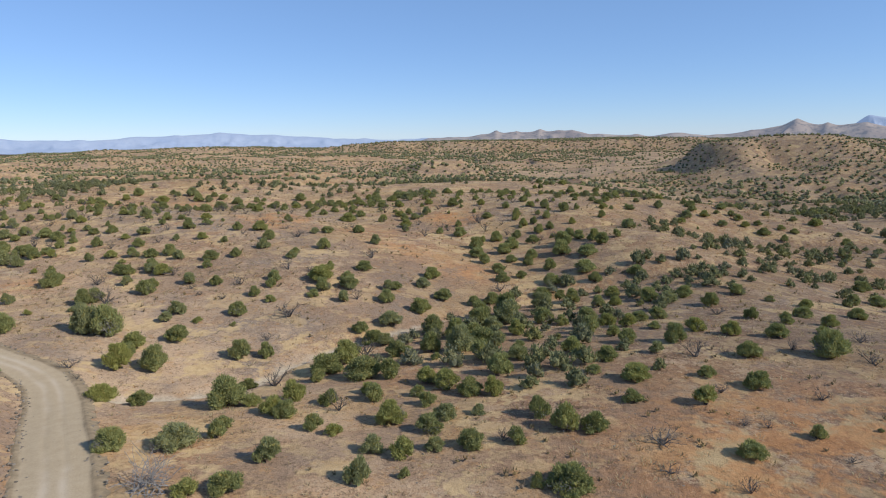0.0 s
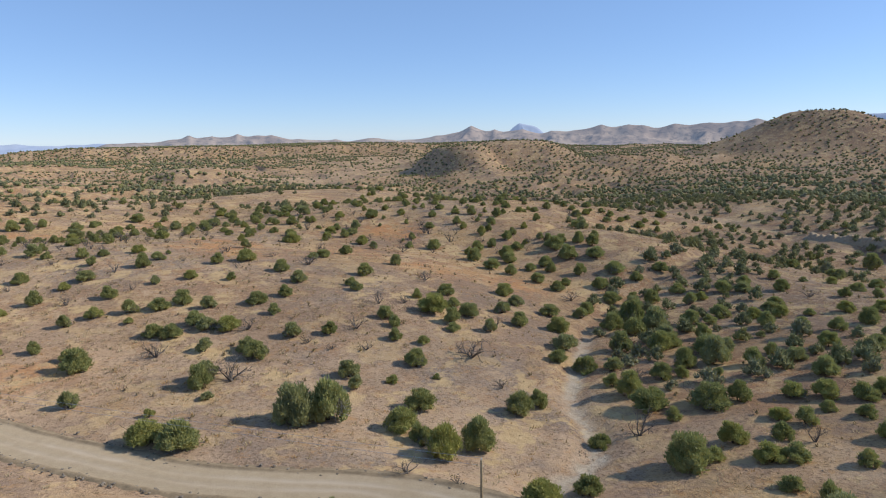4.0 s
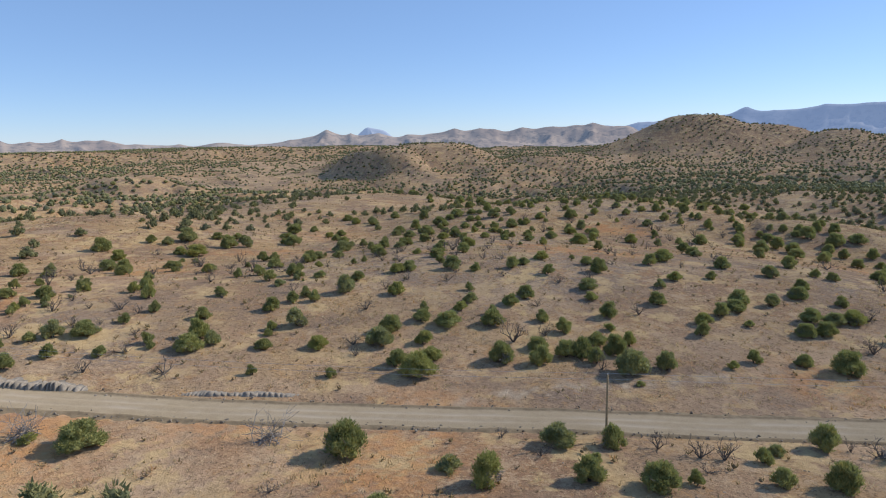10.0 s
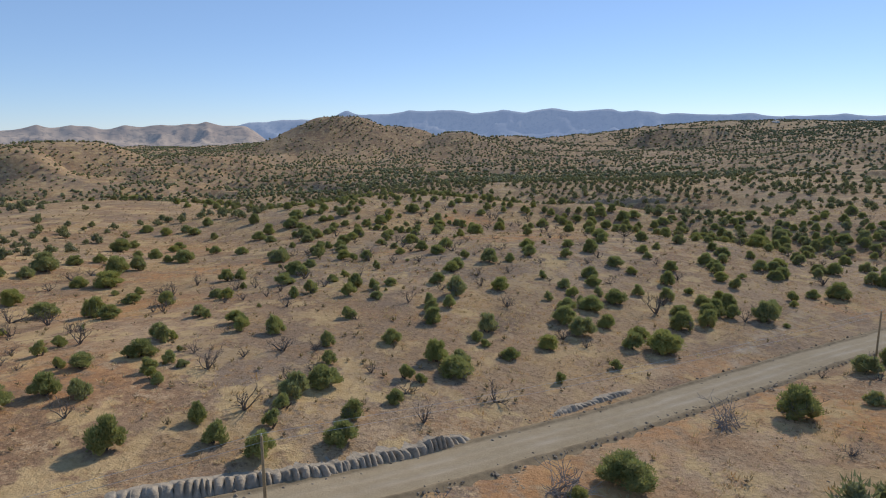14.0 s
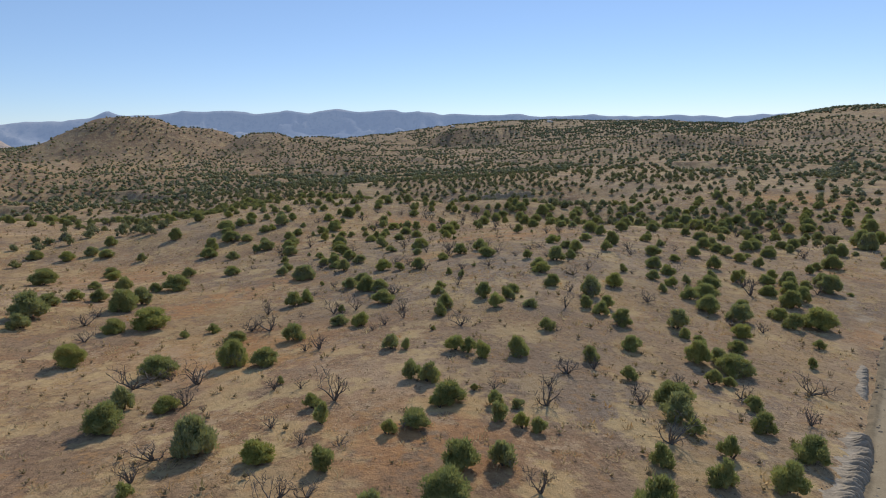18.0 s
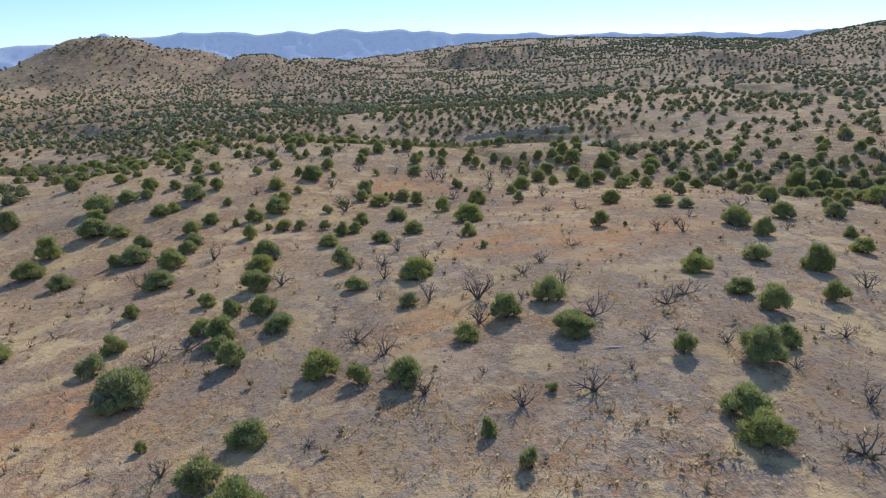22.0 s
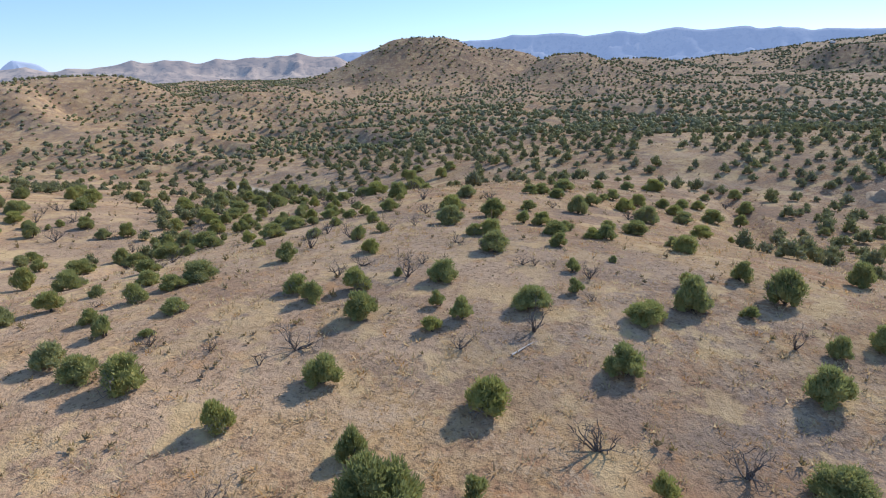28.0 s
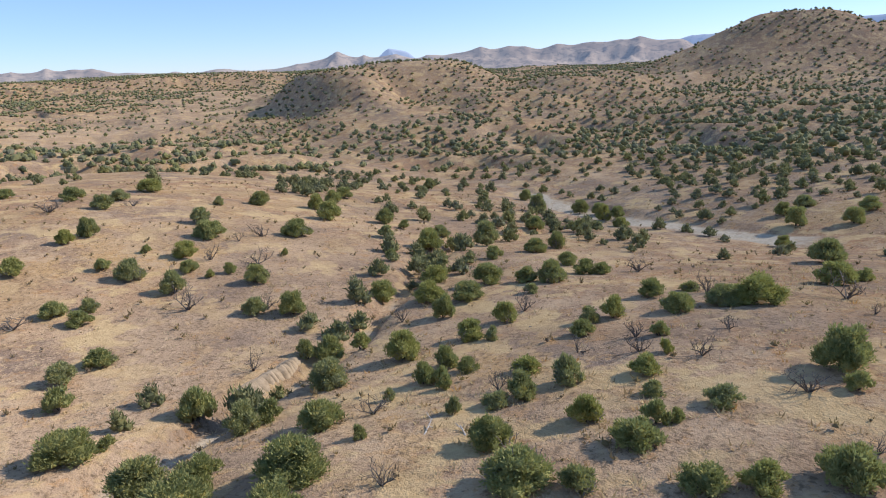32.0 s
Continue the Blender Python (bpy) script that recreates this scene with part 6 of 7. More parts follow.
WOODED = [(110, 770, 40), (160, 800, 45), (230, 805, 45), (285, 830, 40), (620, -190, 170), (1360, -560, 420), (900, -760, 380), (1150, -150, 300), (250, 1850, 450), (-100, 1500, 300), (700, 1250, 180), (330, 560, 120), (480, 480, 140), (560, 300, 160), (330, 120, 110), (600, 620, 130), (12, 118, 34), (45, 150, 36), (-4, 98, 18), (20, 90, 20), (60, 105, 30), (80, 352, 20), (120, 386, 24), (260, 330, 70), (205, 200, 45), (150, 165, 40), (320, 420, 90), (90, 235, 30), (-160, 215, 14), (400, 250, 120)]


def open_ground(x, y):
    """Places off the road and out of the sandy washes."""
    a, _, _ = near_line(x, y, ROAD, 12)
    b, _, _ = near_line(x, y, MAIN_WASH, 40)
    c, _, _ = near_line(x, y, SAND_TRAIL, 24)
    return (a > 6.0) & (b > 6.0) & (c > 2.6)


def stuff(name, shapes, x, y, scale, tall, turn, pick, material, label, category, sink=0.06, shade=False):
    """Many plants or stones joined into one mesh, each with a tint of its own."""
    z = on_ground(x, y) - sink
    verts, tris, tint, count = [], [], [], 0
    rng = np.random.default_rng(len(x))
    for k, (v, f) in enumerate(shapes):
        m = np.flatnonzero(pick == k)
        if not m.size:
            continue
        c, s = np.cos(turn[m])[:, None], np.sin(turn[m])[:, None]
        vx = (v[None, :, 0] * c - v[None, :, 1] * s) * scale[m][:, None] + x[m][:, None]
        vy = (v[None, :, 0] * s + v[None, :, 1] * c) * scale[m][:, None] + y[m][:, None]
        vz = v[None, :, 2] * (scale[m] * tall[m])[:, None] + z[m][:, None]
        verts.append(np.stack([vx, vy, vz], 2).reshape(-1, 3))
        tris.append((f[None] + (count + np.arange(m.size) * len(v))[:, None, None]).reshape(-1, 3))
        tint.append(np.repeat(rng.uniform(0, 1, m.size), len(v)))
        count += m.size * len(v)
    me = mesh_of(name, np.vstack(verts), np.vstack(tris), material=material, shade=shade, attributes=(("tint", np.concatenate(tint)),))
    return tagged(new(name, me), label, category, kind="stuff")


def build_woods():
    rng = np.random.default_rng(31)
    hx = [t[0] for t in TREES + BUSHES + SNAGS]
    hy = [t[1] for t in TREES + BUSHES + SNAGS]
    # the near woods between the single trees
    x, y = scatter(30000, -330, 420, -40, 620, rng)
    m = (rng.uniform(0, 1, len(x)) < woods_density(x, y)) & open_ground(x, y)
    x, y = x[m], y[m]
    known = np.array([hx, hy])
    crowd = np.array([np.count_nonzero((known[0] - a) ** 2 + (known[1] - b) ** 2 < 400) for a, b in zip(x, y)])
    gully = np.zeros(len(x), bool)
    for wx, wy, r in GULLY_WOODS:
        gully |= (x - wx) ** 2 + (y - wy) ** 2 < r * r
    m = (crowd < 3) | gully
    x, y, gully = x[m], y[m], gully[m]
    thick = woods_density(x, y) > 0.75
    m = spaced(x[gully], y[gully], 3.9, hx, hy, 3.6)
    gx, gy = x[gully][m], y[gully][m]
    x, y, thick = x[~gully], y[~gully], thick[~gully]
    m = spaced(x[thick], y[thick], 4.4, hx + list(gx), hy + list(gy), 8.0)
    tx, ty = np.concatenate([gx, x[thick][m]]), np.concatenate([gy, y[thick][m]])
    x, y = x[~thick], y[~thick]
    m = spaced(x, y, 6.2, hx + list(tx), hy + list(ty), 11.0)
    x, y = np.concatenate([x[m], tx]), np.concatenate([y[m], ty])
    close = (x < 300) & (y < 560) & (y > 20)
    ex, ey = x[~close], y[~close]
    x, y = x[close], y[close]
    shapes = [crown_shape(np.random.default_rng(400 + k), 4.0, 4.0 * STAND_HEIGHT[k % 8], 9, 260, 0.55, (3, 5), 0.18, 0.82) for k in range(8)]
    n = len(x)
    stuff("near_woods", shapes, x, y, rng.uniform(0.5, 1.2, n), rng.uniform(0.85, 1.1, n), rng.uniform(0, 6.28, n), rng.integers(0, 8, n), FAR_JUNIPER, "scattered olive-green junipers across the dry valley", "woods")
    # the woods of the middle distance
    x, y = scatter(240000, -700, 1150, -500, 1250, rng)
    az = np.degrees(np.arctan2(x + 100, y - 200))
    r = np.hypot(x + 100, y - 200)
    m = ((x < -330) | (x > 420) | (y < -40) | (y > 620)) & (r < 1150) & (az > -48) & (az < 150) & (rng.uniform(0, 1, len(x)) < np.clip((woods_density(x, y) + 0.05) * (1 - 0.5 * smooth(420, 700, r)), 0, 1))
    b, _, _ = near_line(x, y, MAIN_WASH, 40)
    m &= b > 6
    x, y = x[m], y[m]
    m = spaced(x, y, 5.8, [], [], 5.8)
    x, y = np.concatenate([x[m], ex]), np.concatenate([y[m], ey])
    shapes = [crown_shape(np.random.default_rng(500 + k), 5.0, 3.3, 5, 34, 0.75, (3, 5), 0.2, 0.85) for k in range(4)]
    shapes += [crown_shape(np.random.default_rng(510 + k), 5.0, 3.3, 3, 9, 0.9, (3, 5), 0.2, 1.0) for k in range(4)]
    shapes += [crown_shape(np.random.default_rng(520 + k), 5.0, 3.2, 2, 4, 0.9, (2, 5), 0.2, 1.1) for k in range(4)]
    n = len(x)
    away = np.hypot(x + 20, y - 260)
    pick = rng.integers(0, 4, n) + 4 * (away > 350) + 4 * (away > 600)
    stuff("middle_woods", shapes, x, y, rng.uniform(0.7, 1.45, n), rng.uniform(0.8, 1.05, n), rng.uniform(0, 6.28, n), pick, FAR_JUNIPER, "dark green junipers dotted over valley slopes and mesas", "woods")
    # the far woods
    x, y = scatter(190000, -1400, 2300, -1500, 2300, rng)
    az = np.degrees(np.arctan2(x + 100, y - 200))
    r = np.hypot(x + 100, y - 200)
    m = (r >= 1150) & (r < 2250) & (az > -45) & (az < 150) & (rng.uniform(0, 1, len(x)) < np.clip(woods_density(x, y) + 0.1, 0, 1))
    x, y = x[m], y[m]
    bv, bf = ball(2, 4)
    bv = bv * np.array((2.8, 2.8, 2.1)) + np.array((0, 0, 1.5))
    n = len(x)
    stuff("far_woods", [(bv, bf)], x, y, rng.uniform(0.6, 1.3, n), rng.uniform(0.8, 1.05, n), rng.uniform(0, 6.28, n), np.zeros(n, int), FAR_JUNIPER, "far junipers speckling the hills and plateau", "woods")


build_woods()


# ---------------------------------------------------------------- grass, low shrubs and stones
def tuft_shape(rng, blades, height, spread):
    """A clump of thin dry blades that lean outwards."""
    v, f = [], []
    for k in range(blades):
        a = 6.283 * (k + rng.uniform(-0.4, 0.4)) / blades
        c, s = math.cos(a), math.sin(a)
        r, lean, tall, wide = spread * rng.uniform(0.1, 0.7), spread * rng.uniform(0.3, 0.9), height * rng.uniform(0.6, 1.2), rng.uniform(0.03, 0.06)
        v += [(r * c - wide * s, r * s + wide * c, -0.02), (r * c + wide * s, r * s - wide * c, -0.02), ((r + lean) * c, (r + lean) * s, tall)]
        f.append((3 * k, 3 * k + 1, 3 * k + 2))
    return np.array(v, float), np.array(f, int)


def stone_shape(rng):
    v, f = ball(3, 5)
    v = v * rng.uniform(0.7, 1.2, (len(v), 1)) * np.array((1, rng.uniform(0.6, 1), rng.uniform(0.4, 0.7)))
    return v, f


def tuft_material():
    n = Nodes("straw_grass", 0.9, 0.1)
    tint = n.attribute("tint")
    dry = n.ramp(tint, [(0.0, (0.33, 0.244, 0.132)), (0.3, (0.462, 0.35, 0.191)), (0.6, (0.528, 0.422, 0.251)), (0.85, (0.554, 0.449, 0.277)), (0.98, (0.475, 0.277, 0.106))])
    both = n.add("ShaderNodeMixShader", Fac=0.55)
    blade = n.add("ShaderNodeBsdfTranslucent", Color=dry)
    n.tree.links.new(n.bsdf.outputs[0], both.inputs[1])
    n.tree.links.new(blade.outputs[0], both.inputs[2])
    n.tree.links.new(both.outputs[0], n.tree.nodes["Material Output"].inputs["Surface"])
    return n.done(dry)


def stone_material():
    n = Nodes("grey_stone", 0.9, 0.2)
    return n.done(n.ramp(n.math("ADD", n.math("MULTIPLY", n.attribute("tint"), 0.6), n.math("MULTIPLY", n.noise(9, 4), 0.5)), [(0.25, (0.132, 0.109, 0.0858)), (0.75, (0.251, 0.211, 0.165))]))


STRAW, STONE = tuft_material(), stone_material()


def build_ground_cover():
    rng = np.random.default_rng(41)
    x, y = scatter(125000, -240, 150, 40, 385, rng)
    thick = 0.28 + 0.8 * fbm(x, y, 9, 3, 141) + 0.5 * fbm(x, y, 45, 2, 151)
    m = (rng.uniform(0, 1, len(x)) < np.clip(thick, 0.03, 1)) & open_ground(x, y)
    x, y = x[m], y[m]
    n = len(x)
    shapes = [tuft_shape(np.random.default_rng(600 + k), 6, 0.22, 0.30) for k in range(6)]
    stuff("straw_grass", shapes, x, y, rng.uniform(0.8, 2.1, n), rng.uniform(0.7, 1.1, n), rng.uniform(0, 6.28, n), rng.integers(0, 6, n), STRAW, "tufts of dry straw-coloured bunch grass", "grass", 0.01)
    x, y = scatter(30000, -260, 280, 30, 490, rng)
    m = open_ground(x, y) & (rng.uniform(0, 1, len(x)) < np.clip(0.45 + 0.9 * fbm(x, y, 30, 3, 161), 0.05, 1))
    x, y = x[m], y[m]
    n = len(x)
    shapes = [crown_shape(np.random.default_rng(700 + k), 0.9, 0.45, 1, 9, 0.26, (2, 4), 0.2) for k in range(5)]
    stuff("low_shrubs", shapes, x, y, 0.35 + 1.3 * rng.uniform(0, 1, n) ** 2.4, rng.uniform(0.8, 1.2, n), rng.uniform(0, 6.28, n), rng.integers(0, 5, n), SAGE, "low grey-brown shrubs between the junipers", "shrubs", 0.03)
    x, y = scatter(22000, -250, 240, 30, 420, rng)
    b, _, _ = near_line(x, y, ROAD, 12)
    m = (rng.uniform(0, 1, len(x)) < np.clip(-0.05 + 1.2 * fbm(x, y, 24, 3, 171), 0.02, 1)) & (b > 3.2)
    x, y = x[m], y[m]
    n = len(x)
    shapes = [stone_shape(np.random.default_rng(800 + k)) for k in range(6)]
    stuff("loose_stones", shapes, x, y, rng.uniform(0.05, 0.2, n), rng.uniform(0.8, 1.1, n), rng.uniform(0, 6.28, n), rng.integers(0, 6, n), STONE, "loose pale stones strewn over the dry soil", "stones", 0.02)


build_ground_cover()

# ---------------------------------------------------------------- brushwood and logs
PILES = [(-27.3, 54.2, 5.2), (-190.3, 205.6, 4.4), (-169.5, 188, 4.6), (-121.5, 137.2, 3.5), (-111, 122.8, 3.0), (-198, 216.2, 3.5)]
LOGS = [(70, 330, 2.6, 40), (71.5, 327.5, 1.4, 60), (27, 268, 3.0, -20), (-100, 236, 1.6, 80)]


def brush_pile(rng, x, y, width):
    ob = new("brushwood_pile")
    ob.location = (x, y, land_at(x, y))
    for k in range(24):
        a = rng.uniform(0, 6.283)
        start = (math.cos(a) * width * 0.42 * rng.uniform(0.4, 1), math.sin(a) * width * 0.42 * rng.uniform(0.4, 1), 0.05)
        way = (-math.cos(a) + rng.normal() * 0.5, -math.sin(a) + rng.normal() * 0.5, rng.uniform(0.05, 0.6))
        part("branch", mesh_of("branch", *limb_shape(rng, start, way, width * rng.uniform(0.4, 0.75), 0.06, 1, 4, 0.3, 4), material=GREY_TWIG), ob)
    return tagged(ob, "heap of grey dead juniper branches on dry grass", "brushwood", "brushwood heaps")


def fallen_log(rng, x, y, length, turn):
    a = radians(turn)
    v, f = limb_shape(rng, (-length / 2, 0, 0.1), (1, 0, 0.0), length, 0.10, 1, 6, 0.12, 2)
    lift = v[:, 2] - 0.1
    v[:, 2] = 0.06 + np.clip(lift, -0.1, 0.1) + 0.2 * (lift - np.clip(lift, -0.1, 0.1))
    ob = new("fallen_log", mesh_of("fallen_log", v, f, material=PALE_WOOD))
    ob.matrix_basis = pose(x, y, land_at(x, y), 0, 0, turn)
    return tagged(ob, "pale weathered fallen log on the ground", "log", "fallen logs")


PALE_WOOD = wood_material("pale_weathered_wood", (0.28, 0.26, 0.24), (0.48, 0.45, 0.42))
LOG_RNG = np.random.default_rng(51)
for px, py, pw in PILES:
    brush_pile(LOG_RNG, px, py, pw)
for lx, ly, ln, lt in LOGS:
    fallen_log(LOG_RNG, lx, ly, ln, lt)


# ---------------------------------------------------------------- power line
POLES = [(-60.3, 79.8), (-141.2, 161.0), (-203.2, 227.6), (-266.0, 294.0)]
POLE_HEIGHT = 8.0
POLE_WOOD = wood_material("pole_wood", (0.22, 0.165, 0.095), (0.36, 0.275, 0.165), 3.0)
_n = Nodes("glazed_insulator", 0.25, 0.5)
GLAZE = _n.done((0.55, 0.55, 0.53, 1))
_n = Nodes("bare_wire", 0.35, 0.5)
_n.bsdf.inputs["Metallic"].default_value = 0.8
WIRE = _n.done((0.45, 0.44, 0.42, 1))


def lathe(profile, sides=10):
    """Corners and faces of a turned shape: (radius, height) from foot to top."""
    v, f = [], []
    for r, h in profile:
        v += [(r * math.cos(6.28319 * j / sides), r * math.sin(6.28319 * j / sides), h) for j in range(sides)]
    for i in range(len(profile) - 1):
        for j in range(sides):
            a, b = i * sides + j, i * sides + (j + 1) % sides
            f += [(a, b, b + sides), (a, b + sides, a + sides)]
    c = len(v)
    v += [(0, 0, profile[0][1]), (0, 0, profile[-1][1])]
    top = (len(profile) - 1) * sides
    for j in range(sides):
        f += [(c, (j + 1) % sides, j), (c + 1, top + j, top + (j + 1) % sides)]
    return np.array(v, float), np.array(f, int)


def utility_pole(x, y):
    ob = new("utility_pole")
    ob.location = (x, y, land_at(x, y))
    part("shaft", mesh_of("shaft", *lathe([(0.16, -0.5), (0.155, 0.0), (0.13, 4.0), (0.11, POLE_HEIGHT - 0.03), (0.09, POLE_HEIGHT)]), material=POLE_WOOD, shade=True), ob)
    for h, side in ((POLE_HEIGHT + 0.02, 0.0), (POLE_HEIGHT - 0.75, 0.17)):
        v, f = lathe([(0.03, 0), (0.06, 0.05), (0.045, 0.1), (0.06, 0.14), (0.03, 0.2)], 8)
        pin = part("insulator", mesh_of("insulator", v, f, material=GLAZE, shade=True), ob, "pale glazed insulator")
        pin.location = (side, side * 0.4, h)
    return tagged(ob, "bare wooden utility pole beside the dirt road", "utility pole", "poles along the road")


def wire(a, b, drop, side):
    """A slack wire from pole to pole."""
    pts = []
    for t in np.linspace(0, 1, 25):
        z = (land_at(*a) * (1 - t) + land_at(*b) * t) + POLE_HEIGHT + 0.2 - drop - 3.6 * t * (1 - t)
        pts.append((a[0] * (1 - t) + b[0] * t + side, a[1] * (1 - t) + b[1] * t + side * 0.4, z))
    verts, tris = [], []
    r = 0.010
    for k, p in enumerate(pts):
        verts += [(p[0] + r, p[1] + r, p[2] - r), (p[0] - r, p[1] - r, p[2] - r), (p[0], p[1], p[2] + r)]
        if k:
            b0 = 3 * (k - 1)
            for j in range(3):
                tris += [(b0 + j, b0 + (j + 1) % 3, b0 + 3 + (j + 1) % 3), (b0 + j, b0 + 3 + (j + 1) % 3, b0 + 3 + j)]
    return tagged(new("power_wire", mesh_of("power_wire", np.array(verts), np.array(tris), material=WIRE)), "thin slack power wire between wooden poles", "wire", "wires of the power line")


for place in POLES:
    utility_pole(*place)
for a, b in zip(POLES[:-1], POLES[1:]):
    wire(a, b, 0.0, 0.0)
    wire(a, b, 0.77, 0.17)


# ---------------------------------------------------------------- fluted banks
def bank_material(name, low, high):
    n = Nodes(name, 0.95, 0.1)
    streak = n.noise(1.1, 5, rough=0.65)
    n.bump(n.noise(4.0, 5), 0.6, 0.12)
    return n.done(n.ramp(streak, [(0.3, low), (0.7, high)]))


GREY_CLAY = bank_material("grey_clay", (0.191, 0.162, 0.129), (0.356, 0.307, 0.251))
PALE_CLAY = bank_material("pale_clay", (0.251, 0.188, 0.125), (0.383, 0.297, 0.205))


def fluted_bank(name, line, foot, reach, rise, material, label, flutes_per_metre, seed, depth=0.7):
    """A rain-cut bank along a line: ribs and runnels from its crest to its foot."""
    m, k = len(line), 14
    tangent = np.gradient(line, axis=0)
    tangent /= np.linalg.norm(tangent, axis=1)[:, None]
    normal = np.stack([tangent[:, 1], -tangent[:, 0]], 1)
    run = np.concatenate([[0], np.cumsum(np.linalg.norm(np.diff(line, axis=0), axis=1))])
    s, v = np.meshgrid(np.arange(m), np.linspace(0, 1, k), indexing="ij")
    s, v = s.ravel(), v.ravel()
    along = run[s] + 0.5 * fbm(run[s], v * 3, 3, 2, seed)
    rib = np.abs(np.sin(along * math.pi * flutes_per_metre + 5.0 * fbm(along, v * 0.3, 5, 3, seed + 1))) ** 0.7
    ends = np.clip(np.minimum(run[s], run[-1] - run[s]) / 4, 0, 1)
    size = ends * (0.8 + 0.35 * fbm(along, v * 0, 4, 3, seed + 2))
    face = smooth(0, 0.32, v) * (1 - smooth(0.4, 1, v))  # a steep face that runs out into the slope behind
    out = foot + reach * v - rib * 0.35 * face * size
    x, y = line[s, 0] + normal[s, 0] * out, line[s, 1] + normal[s, 1] * out
    g = land(x, y)
    z = g - 0.15 + 0.2 * size * face + size * rise * face * (1 - depth + depth * rib * (1 - smooth(0.35, 0.75, v))) * (0.8 + 0.4 * fbm(along, v * 2, 1.2, 2, seed + 5))
    z += ends * face * 0.2 * fbm(x, y, 0.9, 3, seed + 7)
    z = np.where((v == 0) | (v == 1), g - 0.25, z)
    i = (np.arange(m - 1)[:, None] * k + np.arange(k - 1)[None]).ravel()
    me = mesh_of(name, np.stack([x, y, z], 1), quads=np.stack([i, i + k, i + k + 1, i + 1], 1), material=material)
    return tagged(new(name, me), label, "bank", kind="structure")


ROAD_CUT = curve_through([(-181.5, 214.2), (-185, 217.4), (-188.6, 220.6), (-193.2, 225.2), (-198, 231), (-202, 236.6), (-205, 241)], 0.09)
fluted_bank("bank_grey", ROAD_CUT, 0.0, 3.6, 1.3, GREY_CLAY, "grey rain-fluted clay bank beside the dirt road", 1.25, 301)
LOW_CUT = curve_through([(-159.5, 195.8), (-163, 198.9), (-166.6, 202), (-169.9, 204.9), (-173.4, 207.8)], 0.1)
fluted_bank("bank_low", LOW_CUT, 0.0, 2.2, 0.6, GREY_CLAY, "low crumbling clay bank at the road's edge", 1.4, 321)
WASH_CUT = curve_through([(181, 150), (185, 162), (186.5, 174), (186.5, 186), (185, 198), (186, 209)], 0.35)
fluted_bank("bank_wash", WASH_CUT, -1.0, 9.0, 3.6, PALE_CLAY, "tall shaded cut bank at the bend of a sandy wash", 0.35, 331, 0.12)
GULLY_CUT = curve_through([(67, 353.6), (69.5, 355.4), (72.5, 357.2), (75.5, 359.6)], 0.12)
fluted_bank("bank_pale", GULLY_CUT[::-1], -0.3, 2.8, 0.8, PALE_CLAY, "pale eroded gully bank among junipers", 1.2, 311)


# ---------------------------------------------------------------- rubble, posts and far houses
RUBBLE = [(-189, 210.5, 1.8, 40), (-172, 207, 2.2, 60), (-114, 156, 2.2, 60), (-109, 153, 2.2, 70), (-104, 149, 2.2, 60), (17, 150, 3.5, 60), (-43, 80, 3.0, 50), (35, 306, 3.5, 60), (54, 358, 4.0, 70), (-35, 96, 2.6, 40), (72, 352, 2.8, 40)]


def build_rubble():
    rng = np.random.default_rng(61)
    x = np.concatenate([rng.normal(a, r * 0.45, k) for a, b, r, k in RUBBLE])
    y = np.concatenate([rng.normal(b, r * 0.45, k) for a, b, r, k in RUBBLE])
    n = len(x)
    shapes = [stone_shape(np.random.default_rng(820 + k)) for k in range(6)]
    stuff("pale_rubble", shapes, x, y, rng.uniform(0.05, 0.24, n), rng.uniform(0.7, 1.1, n), rng.uniform(0, 6.28, n), rng.integers(0, 6, n), PALE_CLAY, "pale broken rock rubble on the eroded slope", "rubble", 0.04)


def fence_post(x, y, lean):
    ob = new("fence_post", mesh_of("fence_post", *lathe([(0.07, -0.3), (0.065, 0.0), (0.06, 0.7), (0.05, 1.38), (0.03, 1.42)], 7), material=POLE_WOOD))
    ob.matrix_basis = pose(x, y, land_at(x, y), lean, lean * 0.5, 0)
    return tagged(ob, "weathered grey wooden fence post in dry grass", "post", "old fence posts")


PLASTER = bank_material("white_plaster", (0.70, 0.69, 0.66), (0.82, 0.81, 0.79))
ROOFING = bank_material("pale_metal_roof", (0.42, 0.42, 0.43), (0.56, 0.56, 0.57))
DARK_PANE = Nodes("dark_window", 0.2, 0.5).done((0.05, 0.055, 0.06, 1))


def box_shape(x0, x1, y0, y1, z0, z1):
    v = [(x, y, z) for z in (z0, z1) for x, y in ((x0, y0), (x1, y0), (x1, y1), (x0, y1))]
    return np.array(v, float), [(0, 3, 2, 1), (4, 5, 6, 7), (0, 1, 5, 4), (1, 2, 6, 5), (2, 3, 7, 6), (3, 0, 4, 7)]


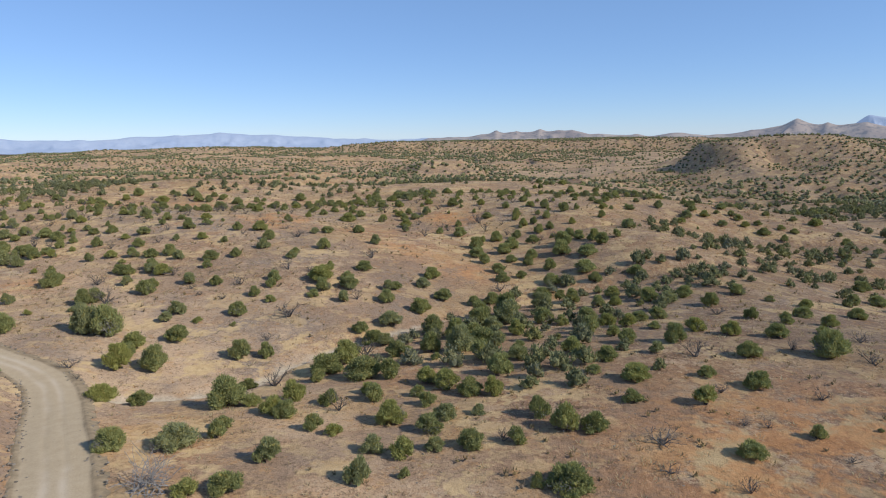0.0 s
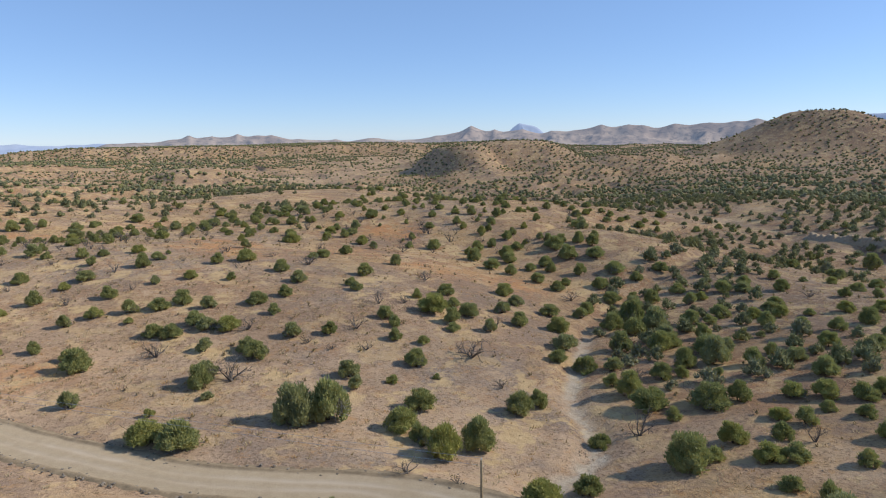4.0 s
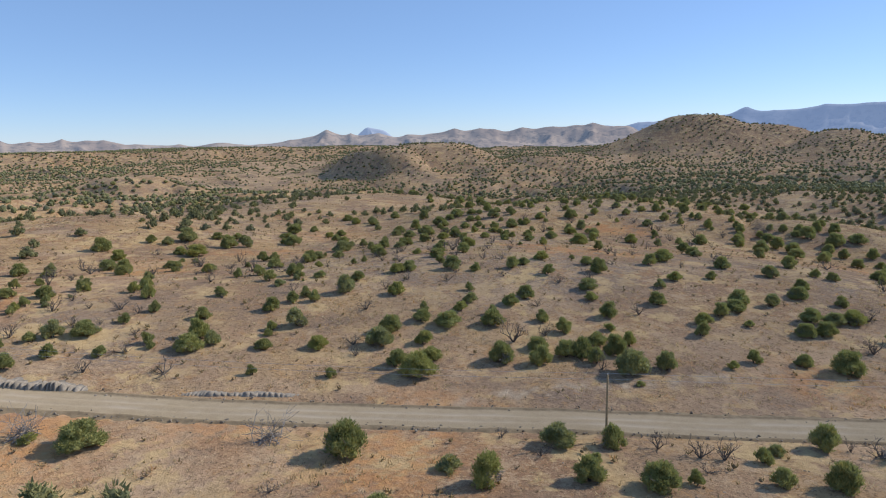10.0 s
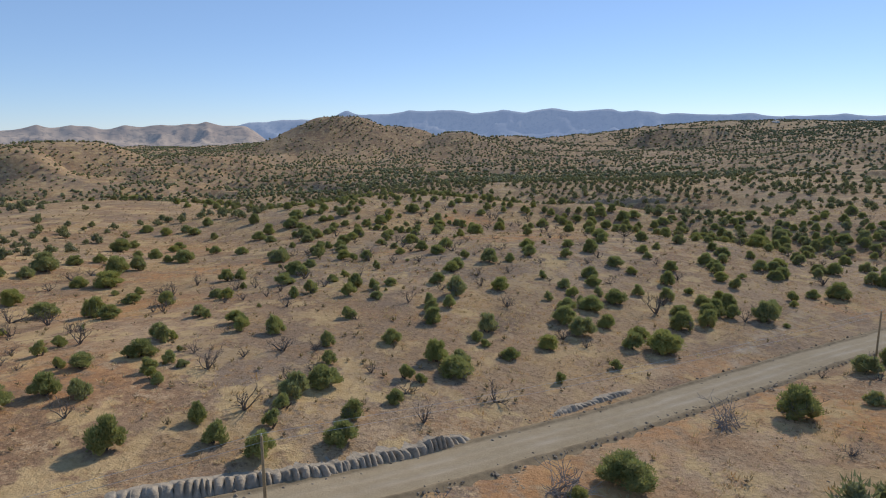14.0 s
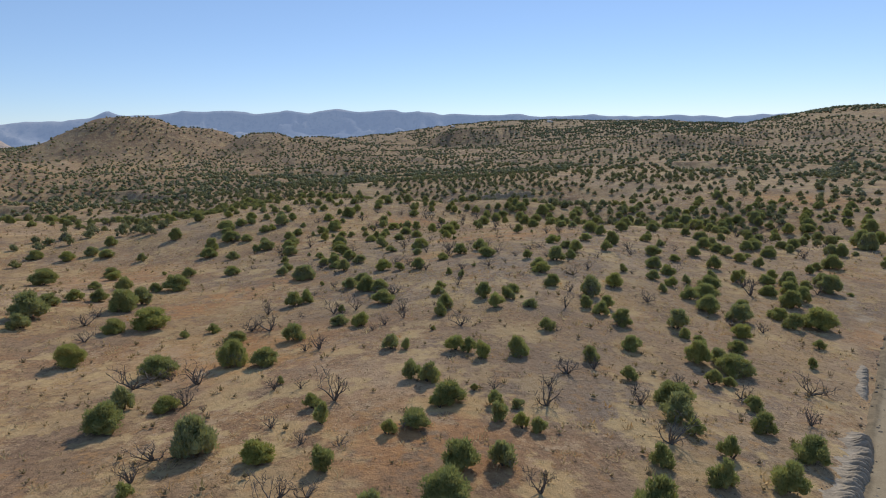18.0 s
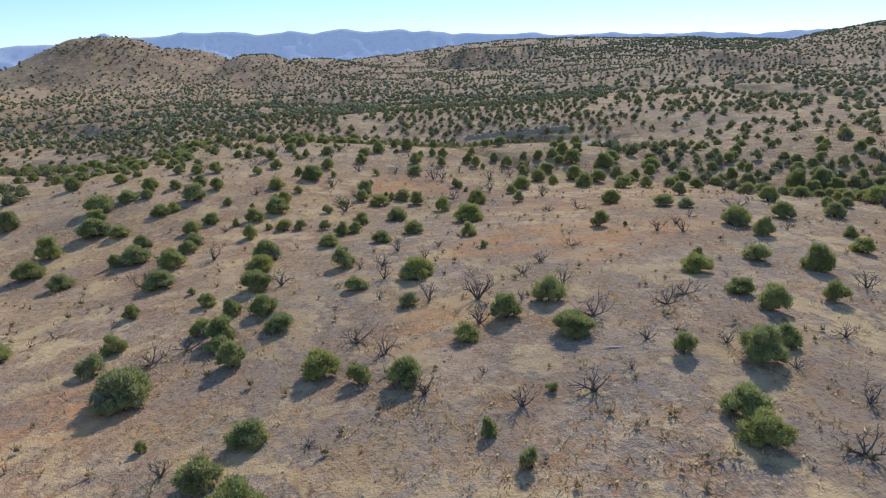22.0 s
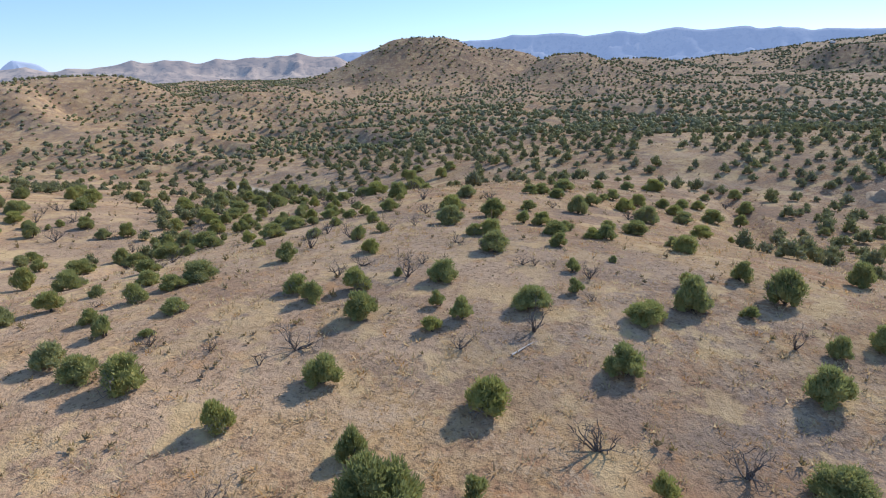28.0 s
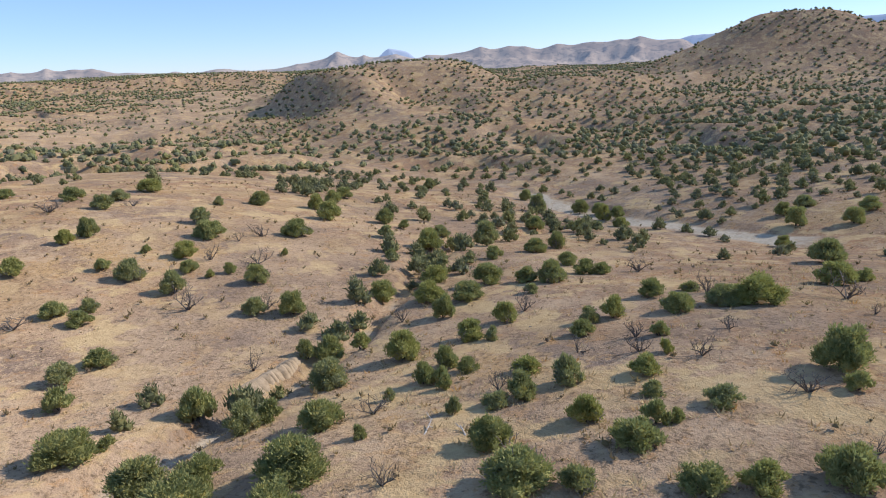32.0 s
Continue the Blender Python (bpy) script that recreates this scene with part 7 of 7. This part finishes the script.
def far_house(x, y, length, turn):
    """A small white house with a low gable roof and a door and windows on its long side."""
    ob = new("house")
    ob.matrix_basis = pose(x, y, land_at(x, y) - 0.4, 0, 0, turn)
    h, d = length / 2, 4.5
    v, q = box_shape(-h, h, -d, d, 0, 3.6)
    part("wall", mesh_of("wall", v, quads=q, material=PLASTER), ob)
    v = np.array([(s * (h + 0.5), t, z) for s in (-1, 1) for t, z in ((-d - 0.6, 3.5), (0, 5.4), (d + 0.6, 3.5), (d + 0.6, 3.3), (0, 5.15), (-d - 0.6, 3.3))], float)
    q = [(k, (k + 1) % 6, 6 + (k + 1) % 6, 6 + k) for k in range(6)] + [(0, 5, 4, 1), (1, 4, 3, 2), (6, 7, 10, 11), (7, 8, 9, 10)]
    part("roof", mesh_of("roof", v, quads=q, material=ROOFING), ob, "pale sheet-metal gable roof")
    for k in range(3):
        cx = -h + length * (k + 0.5) / 3
        for side in (-1, 1):
            door = k == 1 and side < 0
            y0 = side * d
            v, q = box_shape(cx - 0.6, cx + 0.6, min(y0, y0 + side * 0.06), max(y0, y0 + side * 0.06), 0.4 if door else 1.2, 2.5)
            part("door" if door else "window", mesh_of("pane", v, quads=q, material=DARK_PANE), ob)
    return tagged(ob, "small white house with metal roof on the far plateau", "house", "far houses")


build_rubble()
for fx, fy, fl in ((70.9, 294.5, 4), (69.7, 302.5, -3), (73.5, 285.0, 2)):
    fence_post(fx, fy, fl)
for hx, hy, hl, ht in ((1652, -304, 22, 15), (1690, -330, 16, -20), (1631, -8, 14, 5), (1815, -680, 18, 20), (1770, -560, 16, 40)):
    far_house(hx, hy, hl, ht)


def build_windrow():
    """Clods and stones that the grader left along the edges of the road."""
    rng = np.random.default_rng(71)
    k = rng.integers(8, len(ROAD) - 8, 2600)
    tangent = np.gradient(ROAD, axis=0)[k]
    tangent /= np.linalg.norm(tangent, axis=1)[:, None]
    side = np.where(rng.uniform(0, 1, len(k)) < 0.7, -1.0, 1.0)
    out = side * (ROAD_HALF[k] + rng.normal(0.45, 0.22, len(k)))
    x = ROAD[k, 0] + tangent[:, 1] * out + rng.uniform(-0.8, 0.8, len(k))
    y = ROAD[k, 1] - tangent[:, 0] * out + rng.uniform(-0.8, 0.8, len(k))
    n = len(x)
    shapes = [stone_shape(np.random.default_rng(840 + j)) for j in range(6)]
    stuff("roadside_clods", shapes, x, y, rng.uniform(0.08, 0.28, n), rng.uniform(0.8, 1.2, n), rng.uniform(0, 6.28, n), rng.integers(0, 6, n), STONE, "clods and stones along the road's graded edge", "stones", -0.2)


build_windrow()
